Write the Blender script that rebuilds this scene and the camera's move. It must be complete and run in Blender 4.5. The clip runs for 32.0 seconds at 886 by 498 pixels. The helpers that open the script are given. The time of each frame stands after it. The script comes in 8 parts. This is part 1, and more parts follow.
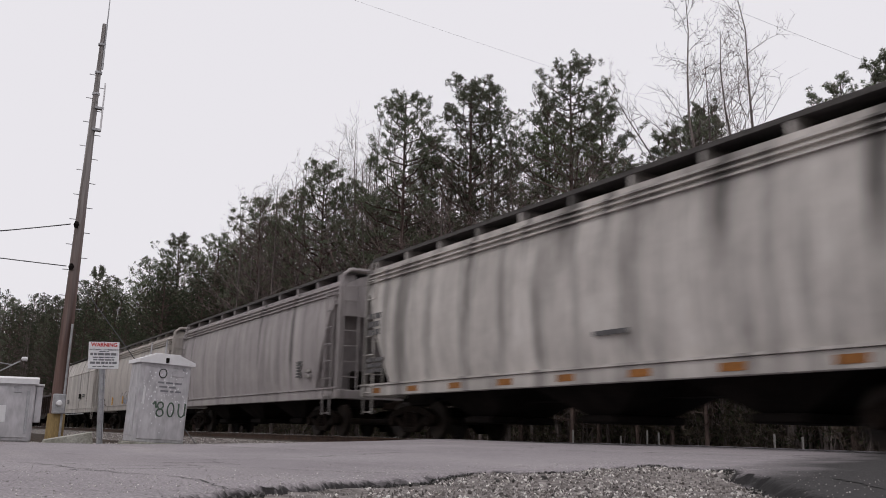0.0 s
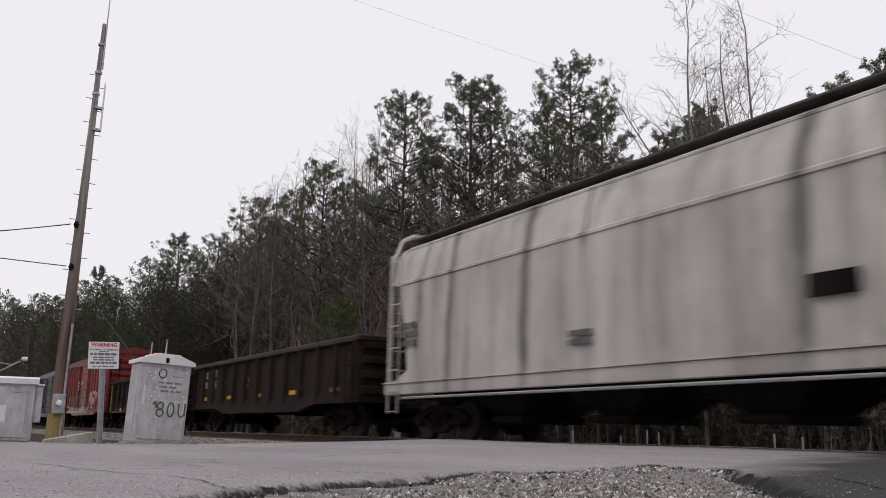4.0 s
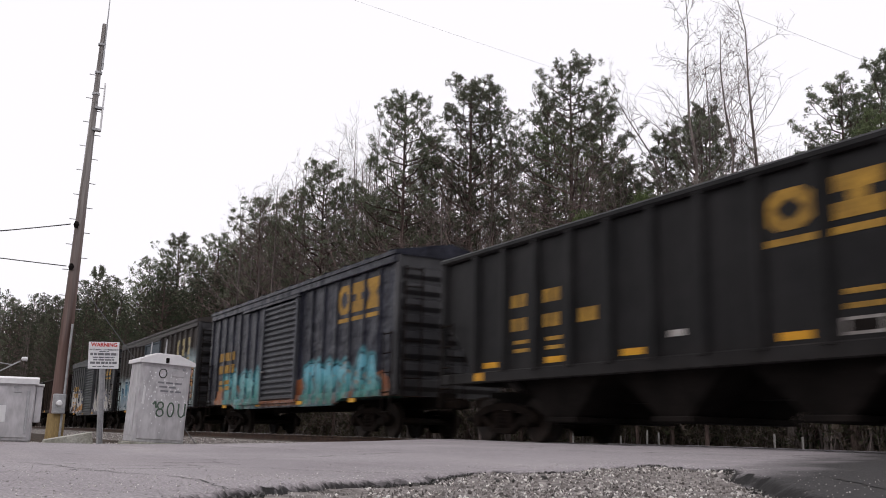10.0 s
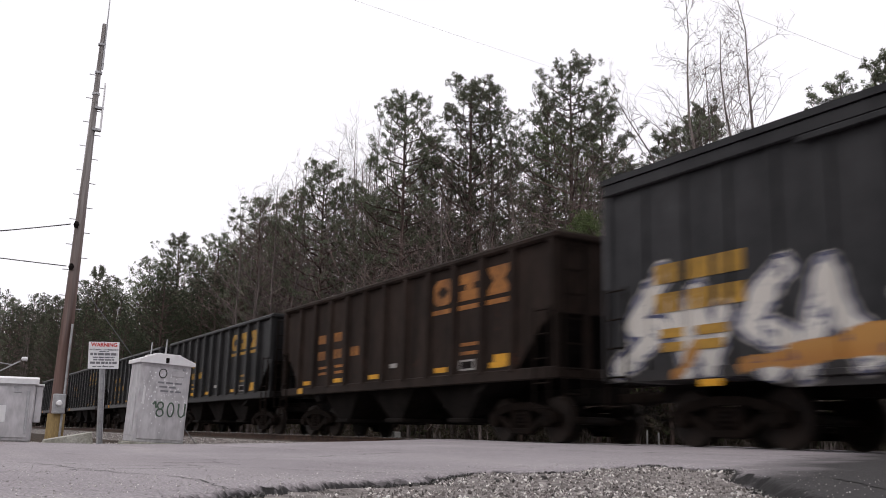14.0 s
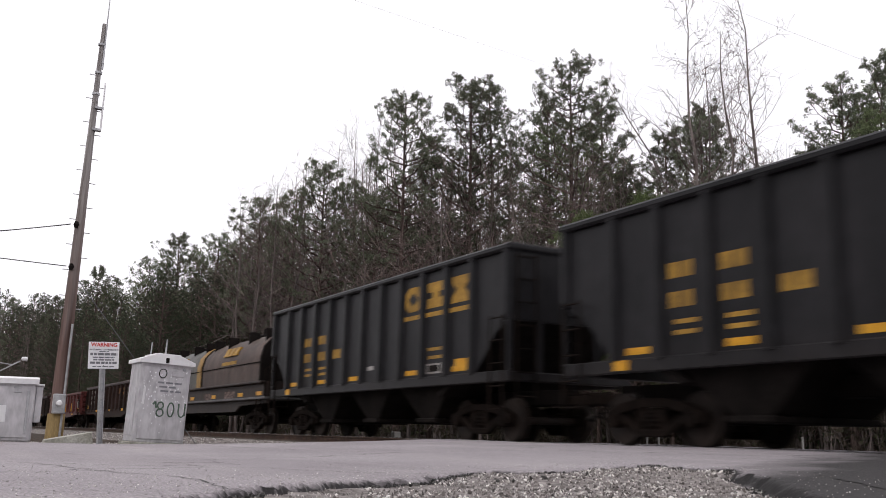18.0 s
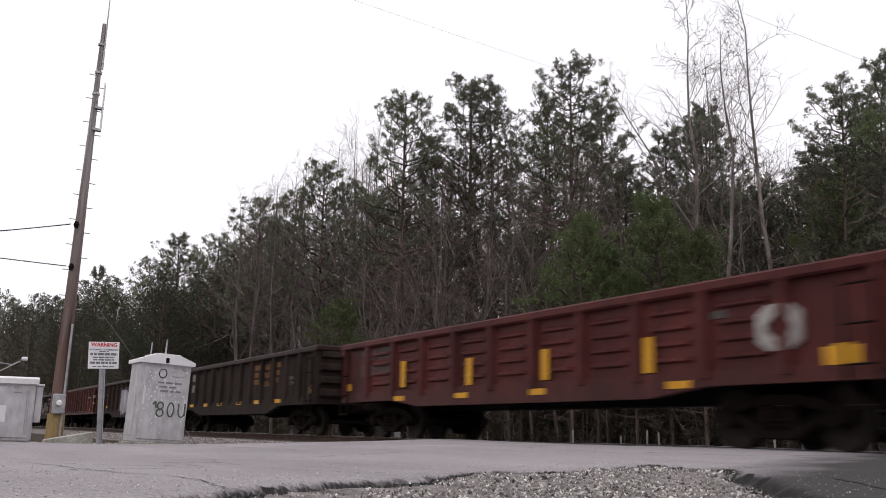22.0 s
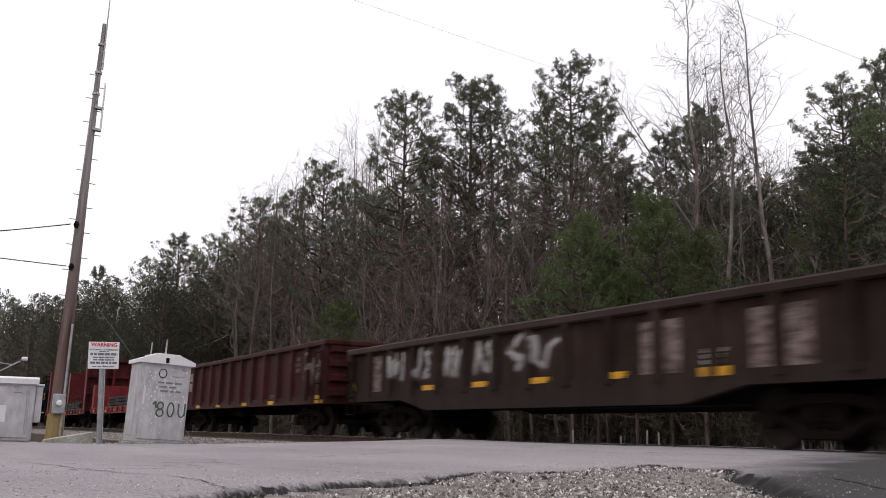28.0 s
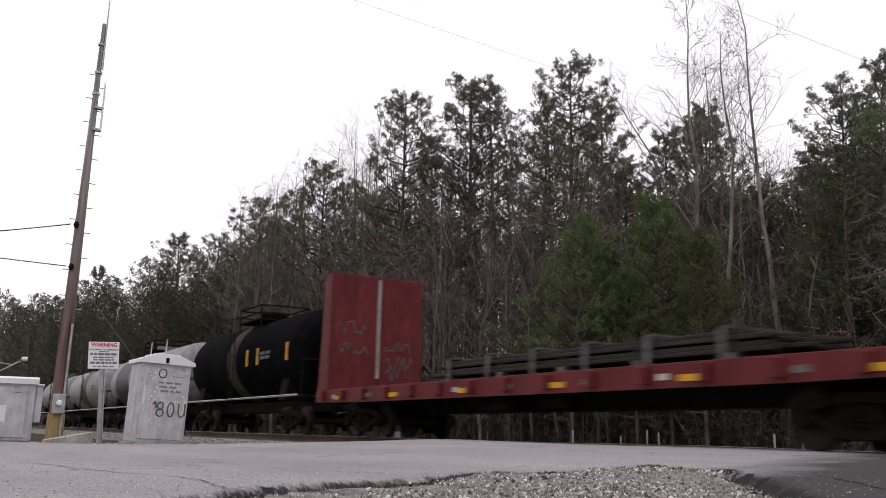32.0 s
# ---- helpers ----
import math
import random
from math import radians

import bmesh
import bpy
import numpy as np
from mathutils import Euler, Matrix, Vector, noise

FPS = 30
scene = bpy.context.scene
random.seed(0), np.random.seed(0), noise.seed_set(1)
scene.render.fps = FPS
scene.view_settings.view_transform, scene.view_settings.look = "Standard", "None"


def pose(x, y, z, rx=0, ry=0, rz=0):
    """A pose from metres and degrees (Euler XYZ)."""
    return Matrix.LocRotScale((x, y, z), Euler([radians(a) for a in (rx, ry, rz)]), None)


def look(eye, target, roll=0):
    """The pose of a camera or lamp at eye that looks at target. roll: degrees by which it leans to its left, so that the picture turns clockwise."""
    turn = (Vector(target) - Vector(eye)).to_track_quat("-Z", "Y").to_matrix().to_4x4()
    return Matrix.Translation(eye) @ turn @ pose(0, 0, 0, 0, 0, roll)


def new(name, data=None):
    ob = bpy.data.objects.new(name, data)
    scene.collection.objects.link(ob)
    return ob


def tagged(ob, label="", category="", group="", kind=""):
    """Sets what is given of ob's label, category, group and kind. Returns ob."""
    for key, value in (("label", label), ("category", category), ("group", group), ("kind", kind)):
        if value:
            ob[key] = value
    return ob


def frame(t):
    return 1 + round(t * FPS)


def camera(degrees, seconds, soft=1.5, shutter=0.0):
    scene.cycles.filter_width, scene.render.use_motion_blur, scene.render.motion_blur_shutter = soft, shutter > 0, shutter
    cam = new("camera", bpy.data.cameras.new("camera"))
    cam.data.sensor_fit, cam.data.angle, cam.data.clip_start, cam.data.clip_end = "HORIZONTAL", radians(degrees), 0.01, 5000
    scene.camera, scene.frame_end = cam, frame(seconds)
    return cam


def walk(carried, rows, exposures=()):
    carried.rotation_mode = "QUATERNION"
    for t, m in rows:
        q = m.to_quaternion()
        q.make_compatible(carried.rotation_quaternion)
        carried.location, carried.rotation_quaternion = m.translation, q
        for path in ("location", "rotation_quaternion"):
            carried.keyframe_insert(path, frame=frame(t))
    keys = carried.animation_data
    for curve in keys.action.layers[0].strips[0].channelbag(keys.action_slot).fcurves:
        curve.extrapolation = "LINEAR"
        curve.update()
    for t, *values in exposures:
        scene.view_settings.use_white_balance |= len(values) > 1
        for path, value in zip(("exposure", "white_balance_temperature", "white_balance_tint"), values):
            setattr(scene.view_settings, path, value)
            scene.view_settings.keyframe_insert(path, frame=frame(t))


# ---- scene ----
# The camera stands on the road's shoulder, a hand's breadth above the rails' height. The track runs along x.
YAW, TILT, ROLL, EYE = radians(60.576), radians(11.428), 1.398, (0.0, 0.0, 0.089)
AIM = (-math.sin(YAW) * math.cos(TILT), math.cos(YAW) * math.cos(TILT), 0.089 + math.sin(TILT))
cam = camera(51.36, 32.0, soft=0.9, shutter=0.5)
walk(cam, [(0, look(EYE, AIM, ROLL)), (32, look(EYE, AIM, ROLL))],
     exposures=[(0, -0.33), (3.2, -0.31), (5.6, -0.02), (7, -0.12), (8, -0.13), (9, 0.0), (12, -0.04), (14, 0.04), (16, 0.15), (19, 0.17), (20, 0.04), (32, 0.02)])

TRACK_Y = 11.25


def run(t):
    """How far the train has gone along the track at t seconds, from where it is at 12 s."""
    return 14.6843 * (t - 12) + 0.00333 * (t - 12) ** 2


# ---- sky and sun: a closed, bright overcast ----
world = bpy.data.worlds.new("overcast")
scene.world = world
world.use_nodes = True
wn, wl = world.node_tree.nodes, world.node_tree.links
sky = wn.new("ShaderNodeTexSky")
sky.sky_type, sky.sun_disc = "NISHITA", False
sky.sun_elevation, sky.sun_rotation = radians(48), radians(150)
sky.air_density, sky.dust_density = 1.0, 4.0
cloud = wn.new("ShaderNodeMix")
cloud.data_type, cloud.blend_type = "RGBA", "MIX"
cloud.inputs["Factor"].default_value = 0.94
cloud.inputs["B"].default_value = (10.7, 10.4, 10.9, 1)
wl.new(sky.outputs["Color"], cloud.inputs["A"])
back = wn["Background"]
back.inputs["Strength"].default_value = 0.1
wl.new(cloud.outputs["Result"], back.inputs["Color"])
sun = new("sun", bpy.data.lights.new("sun", "SUN"))
sun.data.energy, sun.data.angle, sun.data.color = 0.5, radians(25), (1, 0.97, 0.93)
sun.matrix_world = look((-10, -14, 30), (-12, 8, 0))


# ---- materials ----
def nodes_of(name):
    m = bpy.data.materials.new(name)
    m.use_nodes = True
    m.node_tree.nodes["Principled BSDF"].inputs["Specular IOR Level"].default_value = 0.22
    return m, m.node_tree.nodes, m.node_tree.links, m.node_tree.nodes["Principled BSDF"]


def ramp(n, l, src, stops):
    r = n.new("ShaderNodeValToRGB")
    e = r.color_ramp.elements
    while len(e) < len(stops):
        e.new(0.5)
    for k, (p, c) in enumerate(stops):
        e[k].position = p
        e[k].color = (*c, 1) if len(c) == 3 else c
    l.new(src, r.inputs["Fac"])
    return r.outputs["Color"]


def noise_of(n, l, scale, detail=4, stretch=(1, 1, 1), offset=(0, 0, 0), rough=0.55):
    tc, mp, t = n.new("ShaderNodeTexCoord"), n.new("ShaderNodeMapping"), n.new("ShaderNodeTexNoise")
    mp.inputs["Scale"].default_value, mp.inputs["Location"].default_value = stretch, offset
    t.inputs["Scale"].default_value, t.inputs["Detail"].default_value = scale, detail
    t.inputs["Roughness"].default_value = rough
    l.new(tc.outputs["Object"], mp.inputs["Vector"])
    l.new(mp.outputs["Vector"], t.inputs["Vector"])
    return t.outputs["Fac"]


def blend(n, l, fac, a, b, kind="MIX"):
    m = n.new("ShaderNodeMix")
    m.data_type, m.blend_type = "RGBA", kind
    for socket, v in ((m.inputs["Factor"], fac), (m.inputs["A"], a), (m.inputs["B"], b)):
        if isinstance(v, (float, int)):
            socket.default_value = v
        elif isinstance(v, tuple):
            socket.default_value = (*v, 1)
        else:
            l.new(v, socket)
    return m.outputs["Result"]


def math_of(n, l, kind, a, b=0.0, c=0.0):
    m = n.new("ShaderNodeMath")
    m.operation = kind
    for socket, v in zip(m.inputs, (a, b, c)):
        if isinstance(v, (float, int)):
            socket.default_value = v
        else:
            l.new(v, socket)
    return m.outputs[0]


def bumped(n, l, bsdf, src, strength, distance):
    b = n.new("ShaderNodeBump")
    b.inputs["Strength"].default_value, b.inputs["Distance"].default_value = strength, distance
    l.new(src, b.inputs["Height"])
    l.new(b.outputs["Normal"], bsdf.inputs["Normal"])


def grain(name, a, b, scale, rough=0.9, bump=0.0, dist=0.01, stretch=(1, 1, 1), fine=0.0, metal=0.0, fine_scale=9.0, spec=0.22):
    """A plain worn surface: two tones, a finer grain over them, and a relief."""
    m, n, l, s = nodes_of(name)
    f = noise_of(n, l, scale, 5, stretch)
    col = ramp(n, l, f, [(0.32, a), (0.68, b)])
    if fine:
        g = noise_of(n, l, scale * fine_scale, 3, stretch, (3, 1, 7))
        col = blend(n, l, fine, col, ramp(n, l, g, [(0.3, (0.15, 0.15, 0.15)), (0.7, (0.9, 0.9, 0.9))]), "OVERLAY")
    l.new(col, s.inputs["Base Color"])
    s.inputs["Roughness"].default_value, s.inputs["Metallic"].default_value, s.inputs["Specular IOR Level"].default_value = rough, metal, spec
    if bump:
        bumped(n, l, s, noise_of(n, l, scale * fine_scale, 4, stretch, (1, 5, 2)), bump, dist)
    return m


PAINT_EXPOSURE = 0.56

# broad strokes of sprayed shapes, each in a cell one wide and one high
STROKES = {"a": ((0.0, 1.0), (0.12, 0.2), (0.5, 0.02), (0.62, 0.6), (1.05, 0.85)), "b": ((1.0, 1.0), (0.1, 0.85), (0.8, 0.45), (0.0, 0.02), (0.6, 0.0)),
           "d": ((0.05, 0.0), (0.25, 1.0), (1.0, 0.75), (0.4, 0.35), (1.05, 0.0)), "n": ((-0.05, 0.05), (0.35, 1.0), (0.62, 0.45), (1.05, 0.1)),
           "w": ((-0.05, 0.8), (0.3, 0.05), (0.5, 0.95), (0.75, 0.1), (1.05, 0.7)), "i": ((0.4, -0.02), (0.55, 1.05)),
           "k": ((0.95, 1.1), (0.2, 0.55), (1.0, 0.3), (0.7, 0.0)), "z": ((-0.1, 0.15), (1.0, 0.6), (0.25, 0.66), (0.95, 1.2))}


def sprayed(n, l, col, x, z, box, tones, seed, shapes, fill=0.2, line=0.08, halo=0.25):
    """Fat sprayed strokes over a paint: a soft halo, an outline, and a filling of two tones with flecks of a third."""
    x0, x1, z0, z1 = box
    flat, wob, move = n.new("ShaderNodeCombineXYZ"), n.new("ShaderNodeTexNoise"), n.new("ShaderNodeVectorMath")
    l.new(x, flat.inputs["X"])
    l.new(z, flat.inputs["Z"])
    wob.inputs["Scale"].default_value, wob.inputs["Detail"].default_value = 1.7, 3
    near, shift = n.new("ShaderNodeVectorMath"), n.new("ShaderNodeVectorMath")
    near.operation, near.inputs[1].default_value = "ADD", (seed * 3.7, 0, seed)
    l.new(flat.outputs[0], near.inputs[0])
    l.new(near.outputs[0], wob.inputs["Vector"])
    shift.operation, shift.inputs[1].default_value, shift.inputs[2].default_value = "MULTIPLY_ADD", (0.34, 0, 0.34), (-0.17, 0, -0.17)
    l.new(wob.outputs["Color"], shift.inputs[0])
    move.operation = "ADD"
    l.new(flat.outputs[0], move.inputs[0])
    l.new(shift.outputs[0], move.inputs[1])
    cell = (x1 - x0) / len(shapes)
    pad = fill + line
    gap = None
    for k, key in enumerate(shapes):
        pts = [Vector((x0 + cell * k + pad * 0.7 + a * (cell - pad * 1.4), 0, z0 + pad + b * (z1 - z0 - 2 * pad))) for a, b in STROKES.get(key, ())]
        for p, q in zip(pts, pts[1:]):
            sub, dot, scl, off, size = (n.new("ShaderNodeVectorMath") for _ in range(5))
            sub.operation, dot.operation, scl.operation, off.operation, size.operation = "SUBTRACT", "DOT_PRODUCT", "SCALE", "SUBTRACT", "LENGTH"
            l.new(move.outputs[0], sub.inputs[0])
            sub.inputs[1].default_value = p
            l.new(sub.outputs[0], dot.inputs[0])
            dot.inputs[1].default_value = (q - p) / (q - p).length_squared
            t = n.new("ShaderNodeClamp")
            l.new(dot.outputs["Value"], t.inputs["Value"])
            scl.inputs[0].default_value = q - p
            l.new(t.outputs[0], scl.inputs["Scale"])
            l.new(sub.outputs[0], off.inputs[0])
            l.new(scl.outputs[0], off.inputs[1])
            l.new(off.outputs[0], size.inputs[0])
            gap = size.outputs["Value"] if gap is None else math_of(n, l, "MINIMUM", gap, size.outputs["Value"])
    reach = fill + line + halo
    scaled = math_of(n, l, "DIVIDE", gap, reach)
    rise = ramp(n, l, math_of(n, l, "DIVIDE", math_of(n, l, "SUBTRACT", z, z0), z1 - z0), [(0.15, tones[3]), (0.75, tones[2])])
    fleck = ramp(n, l, noise_of(n, l, 4.5, 4, (1, 1, 1), (seed, 2, 5)), [(0.58, (0, 0, 0)), (0.63, (0.85,) * 3)])
    body = blend(n, l, fleck, rise, tones[-1])
    if halo:
        mist = math_of(n, l, "ADD", scaled, math_of(n, l, "MULTIPLY", math_of(n, l, "SUBTRACT", noise_of(n, l, 6, 4, (1, 1, 1), (1, seed, 0)), 0.5), 0.35))
        col = blend(n, l, ramp(n, l, mist, [((fill + line) / reach, (0.9,) * 3), (1.0, (0, 0, 0))]), col, tones[0])
    a, b = fill / reach, (fill + line) / reach
    col = blend(n, l, ramp(n, l, scaled, [(b - 0.02, (0.92,) * 3), (b + 0.02, (0, 0, 0))]), col, tones[1])
    return blend(n, l, ramp(n, l, scaled, [(a - 0.02, (0.95,) * 3), (a + 0.02, (0, 0, 0))]), col, body)



def car_paint(name, base, fade, rust=0.3, streaks=0.4, dirt=(0.05, 0.04, 0.035), dirt_top=1.6, seed=0, tags=(), rough=0.6, spec=0.2,
              stripe=None, bands=(), dents=0.25, mottling=0.42):
    """Weathered paint of a freight car. tags: painted-over patches (x0, x1, z0, z1, colours), broken up like sprayed letters."""
    m, n, l, s = nodes_of(name)
    # exposure put into the colour: one fixed factor darkens every paint
    base, fade, dirt = (tuple(PAINT_EXPOSURE * c for c in tone) for tone in (base, fade, dirt))
    tags = [(*t[:4], tuple(tuple(0.75 * c for c in tone) for tone in t[4]), *(t[5:] or ("patch",))) for t in tags]
    tc, sep = n.new("ShaderNodeTexCoord"), n.new("ShaderNodeSeparateXYZ")
    l.new(tc.outputs["Object"], sep.inputs[0])
    x, z = sep.outputs["X"], sep.outputs["Z"]
    off = (seed * 7.3, seed * 1.7, seed * 3.1)
    col = ramp(n, l, noise_of(n, l, 0.7, 5, (1, 1, 1), off), [(0.3, base), (0.7, fade)])
    if streaks:
        st = noise_of(n, l, 2.6, 4, (1, 1, 0.09), off)
        col = blend(n, l, ramp(n, l, st, [(0.47, (0, 0, 0)), (0.68, (streaks,) * 3)]), col, tuple(0.36 * c for c in base))
        st2 = noise_of(n, l, 1.3, 4, (1, 1, 0.06), (off[1], off[2], off[0]))
        col = blend(n, l, ramp(n, l, st2, [(0.52, (0, 0, 0)), (0.7, (streaks * 0.6,) * 3)]), col, tuple(min(1, 1.45 * c + 0.005) for c in fade))
    mottle = noise_of(n, l, 5.5, 6, (1, 1, 0.45), (off[2], off[0], off[1]), 0.68)
    col = blend(n, l, mottling, col, ramp(n, l, mottle, [(0.34, (0.2, 0.2, 0.2)), (0.66, (0.82, 0.82, 0.82))]), "OVERLAY")
    if stripe:
        z0, z1, tone = stripe
        inside = math_of(n, l, "MULTIPLY", math_of(n, l, "GREATER_THAN", z, z0), math_of(n, l, "LESS_THAN", z, z1))
        col = blend(n, l, inside, col, tone)
    for x0, half, foot in bands:
        # soot run down from a roof seam
        wob = math_of(n, l, "MULTIPLY", math_of(n, l, "SUBTRACT", noise_of(n, l, 2.0, 5, (1.5, 1, 0.35), (x0, seed, 0)), 0.5), 0.5)
        gap = math_of(n, l, "ABSOLUTE", math_of(n, l, "ADD", math_of(n, l, "SUBTRACT", x, x0), wob))
        soft_edge = ramp(n, l, math_of(n, l, "DIVIDE", gap, half * 2), [(0.25, (0.78,) * 3), (0.75, (0, 0, 0))])
        drip = ramp(n, l, math_of(n, l, "DIVIDE", math_of(n, l, "SUBTRACT", math_of(n, l, "ADD", z, wob), foot), 1.6), [(0.0, (0, 0, 0)), (0.6, (1, 1, 1))])
        col = blend(n, l, math_of(n, l, "MULTIPLY", soft_edge, drip), col, tuple(0.17 * c for c in base))
    for k, (x0, x1, z0, z1, tones, style, *more) in enumerate(tags):
        if style == "strokes":
            col = sprayed(n, l, col, x, z, (x0, x1, z0, z1), tones, seed + 3.0 * k, *more)
            continue
        wob = noise_of(n, l, 1.1, 2, (1, 0, 1), (seed + k * 5.0, 0, 2.0))
        wz = math_of(n, l, "ADD", z, math_of(n, l, "MULTIPLY", math_of(n, l, "SUBTRACT", wob, 0.5), 1.3))
        wx = math_of(n, l, "ADD", x, math_of(n, l, "MULTIPLY", math_of(n, l, "SUBTRACT", wob, 0.5), 1.6))
        inside = math_of(n, l, "MULTIPLY",
                         math_of(n, l, "MULTIPLY", math_of(n, l, "GREATER_THAN", wx, x0), math_of(n, l, "LESS_THAN", wx, x1)),
                         math_of(n, l, "MULTIPLY", math_of(n, l, "GREATER_THAN", z, z0), math_of(n, l, "LESS_THAN", wz, z1)))
        if style == "mist":
            # sprayed ground that thins out upwards
            fuzz = math_of(n, l, "ADD", wz, math_of(n, l, "MULTIPLY", math_of(n, l, "SUBTRACT", noise_of(n, l, 7, 5, (1, 1, 1), (k, 0, seed)), 0.5), 0.5))
            thin_out = ramp(n, l, math_of(n, l, "DIVIDE", math_of(n, l, "SUBTRACT", z1 + 0.25, fuzz), 0.8), [(0.0, (0, 0, 0)), (1.0, (1, 1, 1))])
            side = math_of(n, l, "MULTIPLY", math_of(n, l, "GREATER_THAN", wx, x0), math_of(n, l, "LESS_THAN", wx, x1))
            inside = math_of(n, l, "MULTIPLY", thin_out, math_of(n, l, "MULTIPLY", side, math_of(n, l, "GREATER_THAN", z, z0)))
        mp, cell, edge = n.new("ShaderNodeMapping"), n.new("ShaderNodeTexVoronoi"), n.new("ShaderNodeTexVoronoi")
        mp.inputs["Scale"].default_value, mp.inputs["Location"].default_value = (1, 0, 0.75), (seed * 2.0 + k, 0, k)
        warp = n.new("ShaderNodeTexNoise")
        warp.inputs["Scale"].default_value = 0.9 if style == "bubble" else 1.4
        l.new(tc.outputs["Object"], warp.inputs["Vector"])
        shifted = n.new("ShaderNodeVectorMath")
        shifted.operation = "ADD"
        l.new(tc.outputs["Object"], shifted.inputs[0])
        l.new(warp.outputs["Color"], shifted.inputs[1])
        l.new(shifted.outputs[0], mp.inputs["Vector"])
        edge.feature = "DISTANCE_TO_EDGE"
        for v in (cell, edge):
            v.inputs["Scale"].default_value = {"bubble": 0.95, "block": 1.5}.get(style, 1.15)
            if style == "block":
                v.inputs["Randomness"].default_value = 0.55
            l.new(mp.outputs["Vector"], v.inputs["Vector"])
        pick = n.new("ShaderNodeSeparateColor")
        l.new(cell.outputs["Color"], pick.inputs["Color"])
        step = 1.0 / len(tones)
        paintjob = ramp(n, l, pick.outputs["Red"], [(i * step, c) for i, c in enumerate(tones)])
        paintjob.node.color_ramp.interpolation = "CONSTANT"
        if style == "bubble":
            # fat letter-like shapes: ground between them, dark outline, filling, and a dark hollow
            bands_in = [(0.0, tones[0]), (0.018, tones[1]), (0.095, tones[2]), (0.2, tones[3]), (0.25, tones[1]), (0.32, tones[2])]
            paintjob = ramp(n, l, edge.outputs["Distance"], bands_in)
            paintjob.node.color_ramp.interpolation = "CONSTANT"
            speck = ramp(n, l, noise_of(n, l, 5, 4, (1, 1, 1), (seed, k, 3)), [(0.55, (0, 0, 0)), (0.62, (0.75,) * 3)])
            paintjob = blend(n, l, speck, paintjob, tones[4] if len(tones) > 4 else tones[3])
            col = blend(n, l, math_of(n, l, "MULTIPLY", inside, 0.93), col, paintjob)
            continue
        paintjob = blend(n, l, ramp(n, l, edge.outputs["Distance"], [(0.07, (1, 1, 1)), (0.1, (0, 0, 0))]), paintjob, tones[0])
        if style == "block":
            speck = ramp(n, l, noise_of(n, l, 6, 5, (1, 1, 1.6), (seed, k, 3), 0.7), [(0.52, (0, 0, 0)), (0.58, (0.8,) * 3)])
            paintjob = blend(n, l, speck, paintjob, (0.16, 0.1, 0.075))
            foot = ramp(n, l, math_of(n, l, "SUBTRACT", wz, z0), [(0.0, (0.85,) * 3), (0.55, (0, 0, 0))])
            paintjob = blend(n, l, foot, paintjob, tones[-1])
        paintjob = blend(n, l, ramp(n, l, noise_of(n, l, 2.2, 4, (1, 1, 1), (k, seed, 1)), [(0.45, (0, 0, 0)), (0.65, (0.5,) * 3)]),
                         paintjob, tones[-1])
        col = blend(n, l, math_of(n, l, "MULTIPLY", inside, 0.93), col, paintjob)
    if rust:
        rn = noise_of(n, l, 3.2, 8, (1, 1, 0.6), off, 0.7)
        lo = 0.74 - 0.32 * rust
        col = blend(n, l, ramp(n, l, rn, [(lo, (0, 0, 0)), (lo + 0.1, (0.85,) * 3)]), col,
                    ramp(n, l, noise_of(n, l, 14, 3), [(0.3, (0.045, 0.018, 0.011)), (0.7, (0.105, 0.04, 0.02))]))
    grime = math_of(n, l, "MULTIPLY", math_of(n, l, "SUBTRACT", dirt_top, z),
                    math_of(n, l, "MULTIPLY", noise_of(n, l, 1.6, 5, (1, 1, 0.5), off), 1.1))
    lim = n.new("ShaderNodeClamp")
    lim.inputs["Max"].default_value = 0.8
    l.new(grime, lim.inputs["Value"])
    col = blend(n, l, lim.outputs[0], col, dirt)
    l.new(col, s.inputs["Base Color"])
    s.inputs["Roughness"].default_value, s.inputs["Specular IOR Level"].default_value = rough, spec
    bumped(n, l, s, noise_of(n, l, 1.8, 3, (1, 1, 1), off), dents, 0.06 if dents < 0.9 else 0.13)
    return m


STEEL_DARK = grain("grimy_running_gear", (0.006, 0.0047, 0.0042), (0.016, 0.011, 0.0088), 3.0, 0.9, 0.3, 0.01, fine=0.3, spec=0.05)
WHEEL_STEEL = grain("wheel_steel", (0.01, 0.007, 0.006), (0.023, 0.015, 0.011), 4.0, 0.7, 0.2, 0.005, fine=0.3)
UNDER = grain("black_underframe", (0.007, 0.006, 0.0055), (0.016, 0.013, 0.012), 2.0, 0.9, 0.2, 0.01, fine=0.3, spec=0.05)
YELLOW = grain("reflective_yellow", (0.5, 0.24, 0.015), (0.62, 0.32, 0.025), 3.0, 0.5, fine=0.2)
LETTER_YELLOW = grain("faded_yellow_paint", (0.22, 0.125, 0.025), (0.4, 0.225, 0.036), 1.6, 0.6, fine=0.35)
LETTER_ORANGE = grain("faded_orange_paint", (0.17, 0.07, 0.02), (0.32, 0.13, 0.03), 1.6, 0.6, fine=0.35)
LETTER_WHITE = grain("faded_white_paint", (0.22, 0.2, 0.19), (0.42, 0.4, 0.38), 1.6, 0.6, fine=0.3)
LETTER_GREY = grain("faded_grey_print", (0.075, 0.072, 0.075), (0.14, 0.135, 0.135), 2.0, 0.7, fine=0.3)
CHALK = grain("chalky_worn_lettering", (0.09, 0.076, 0.068), (0.34, 0.32, 0.3), 6.0, 0.8, fine=0.5)
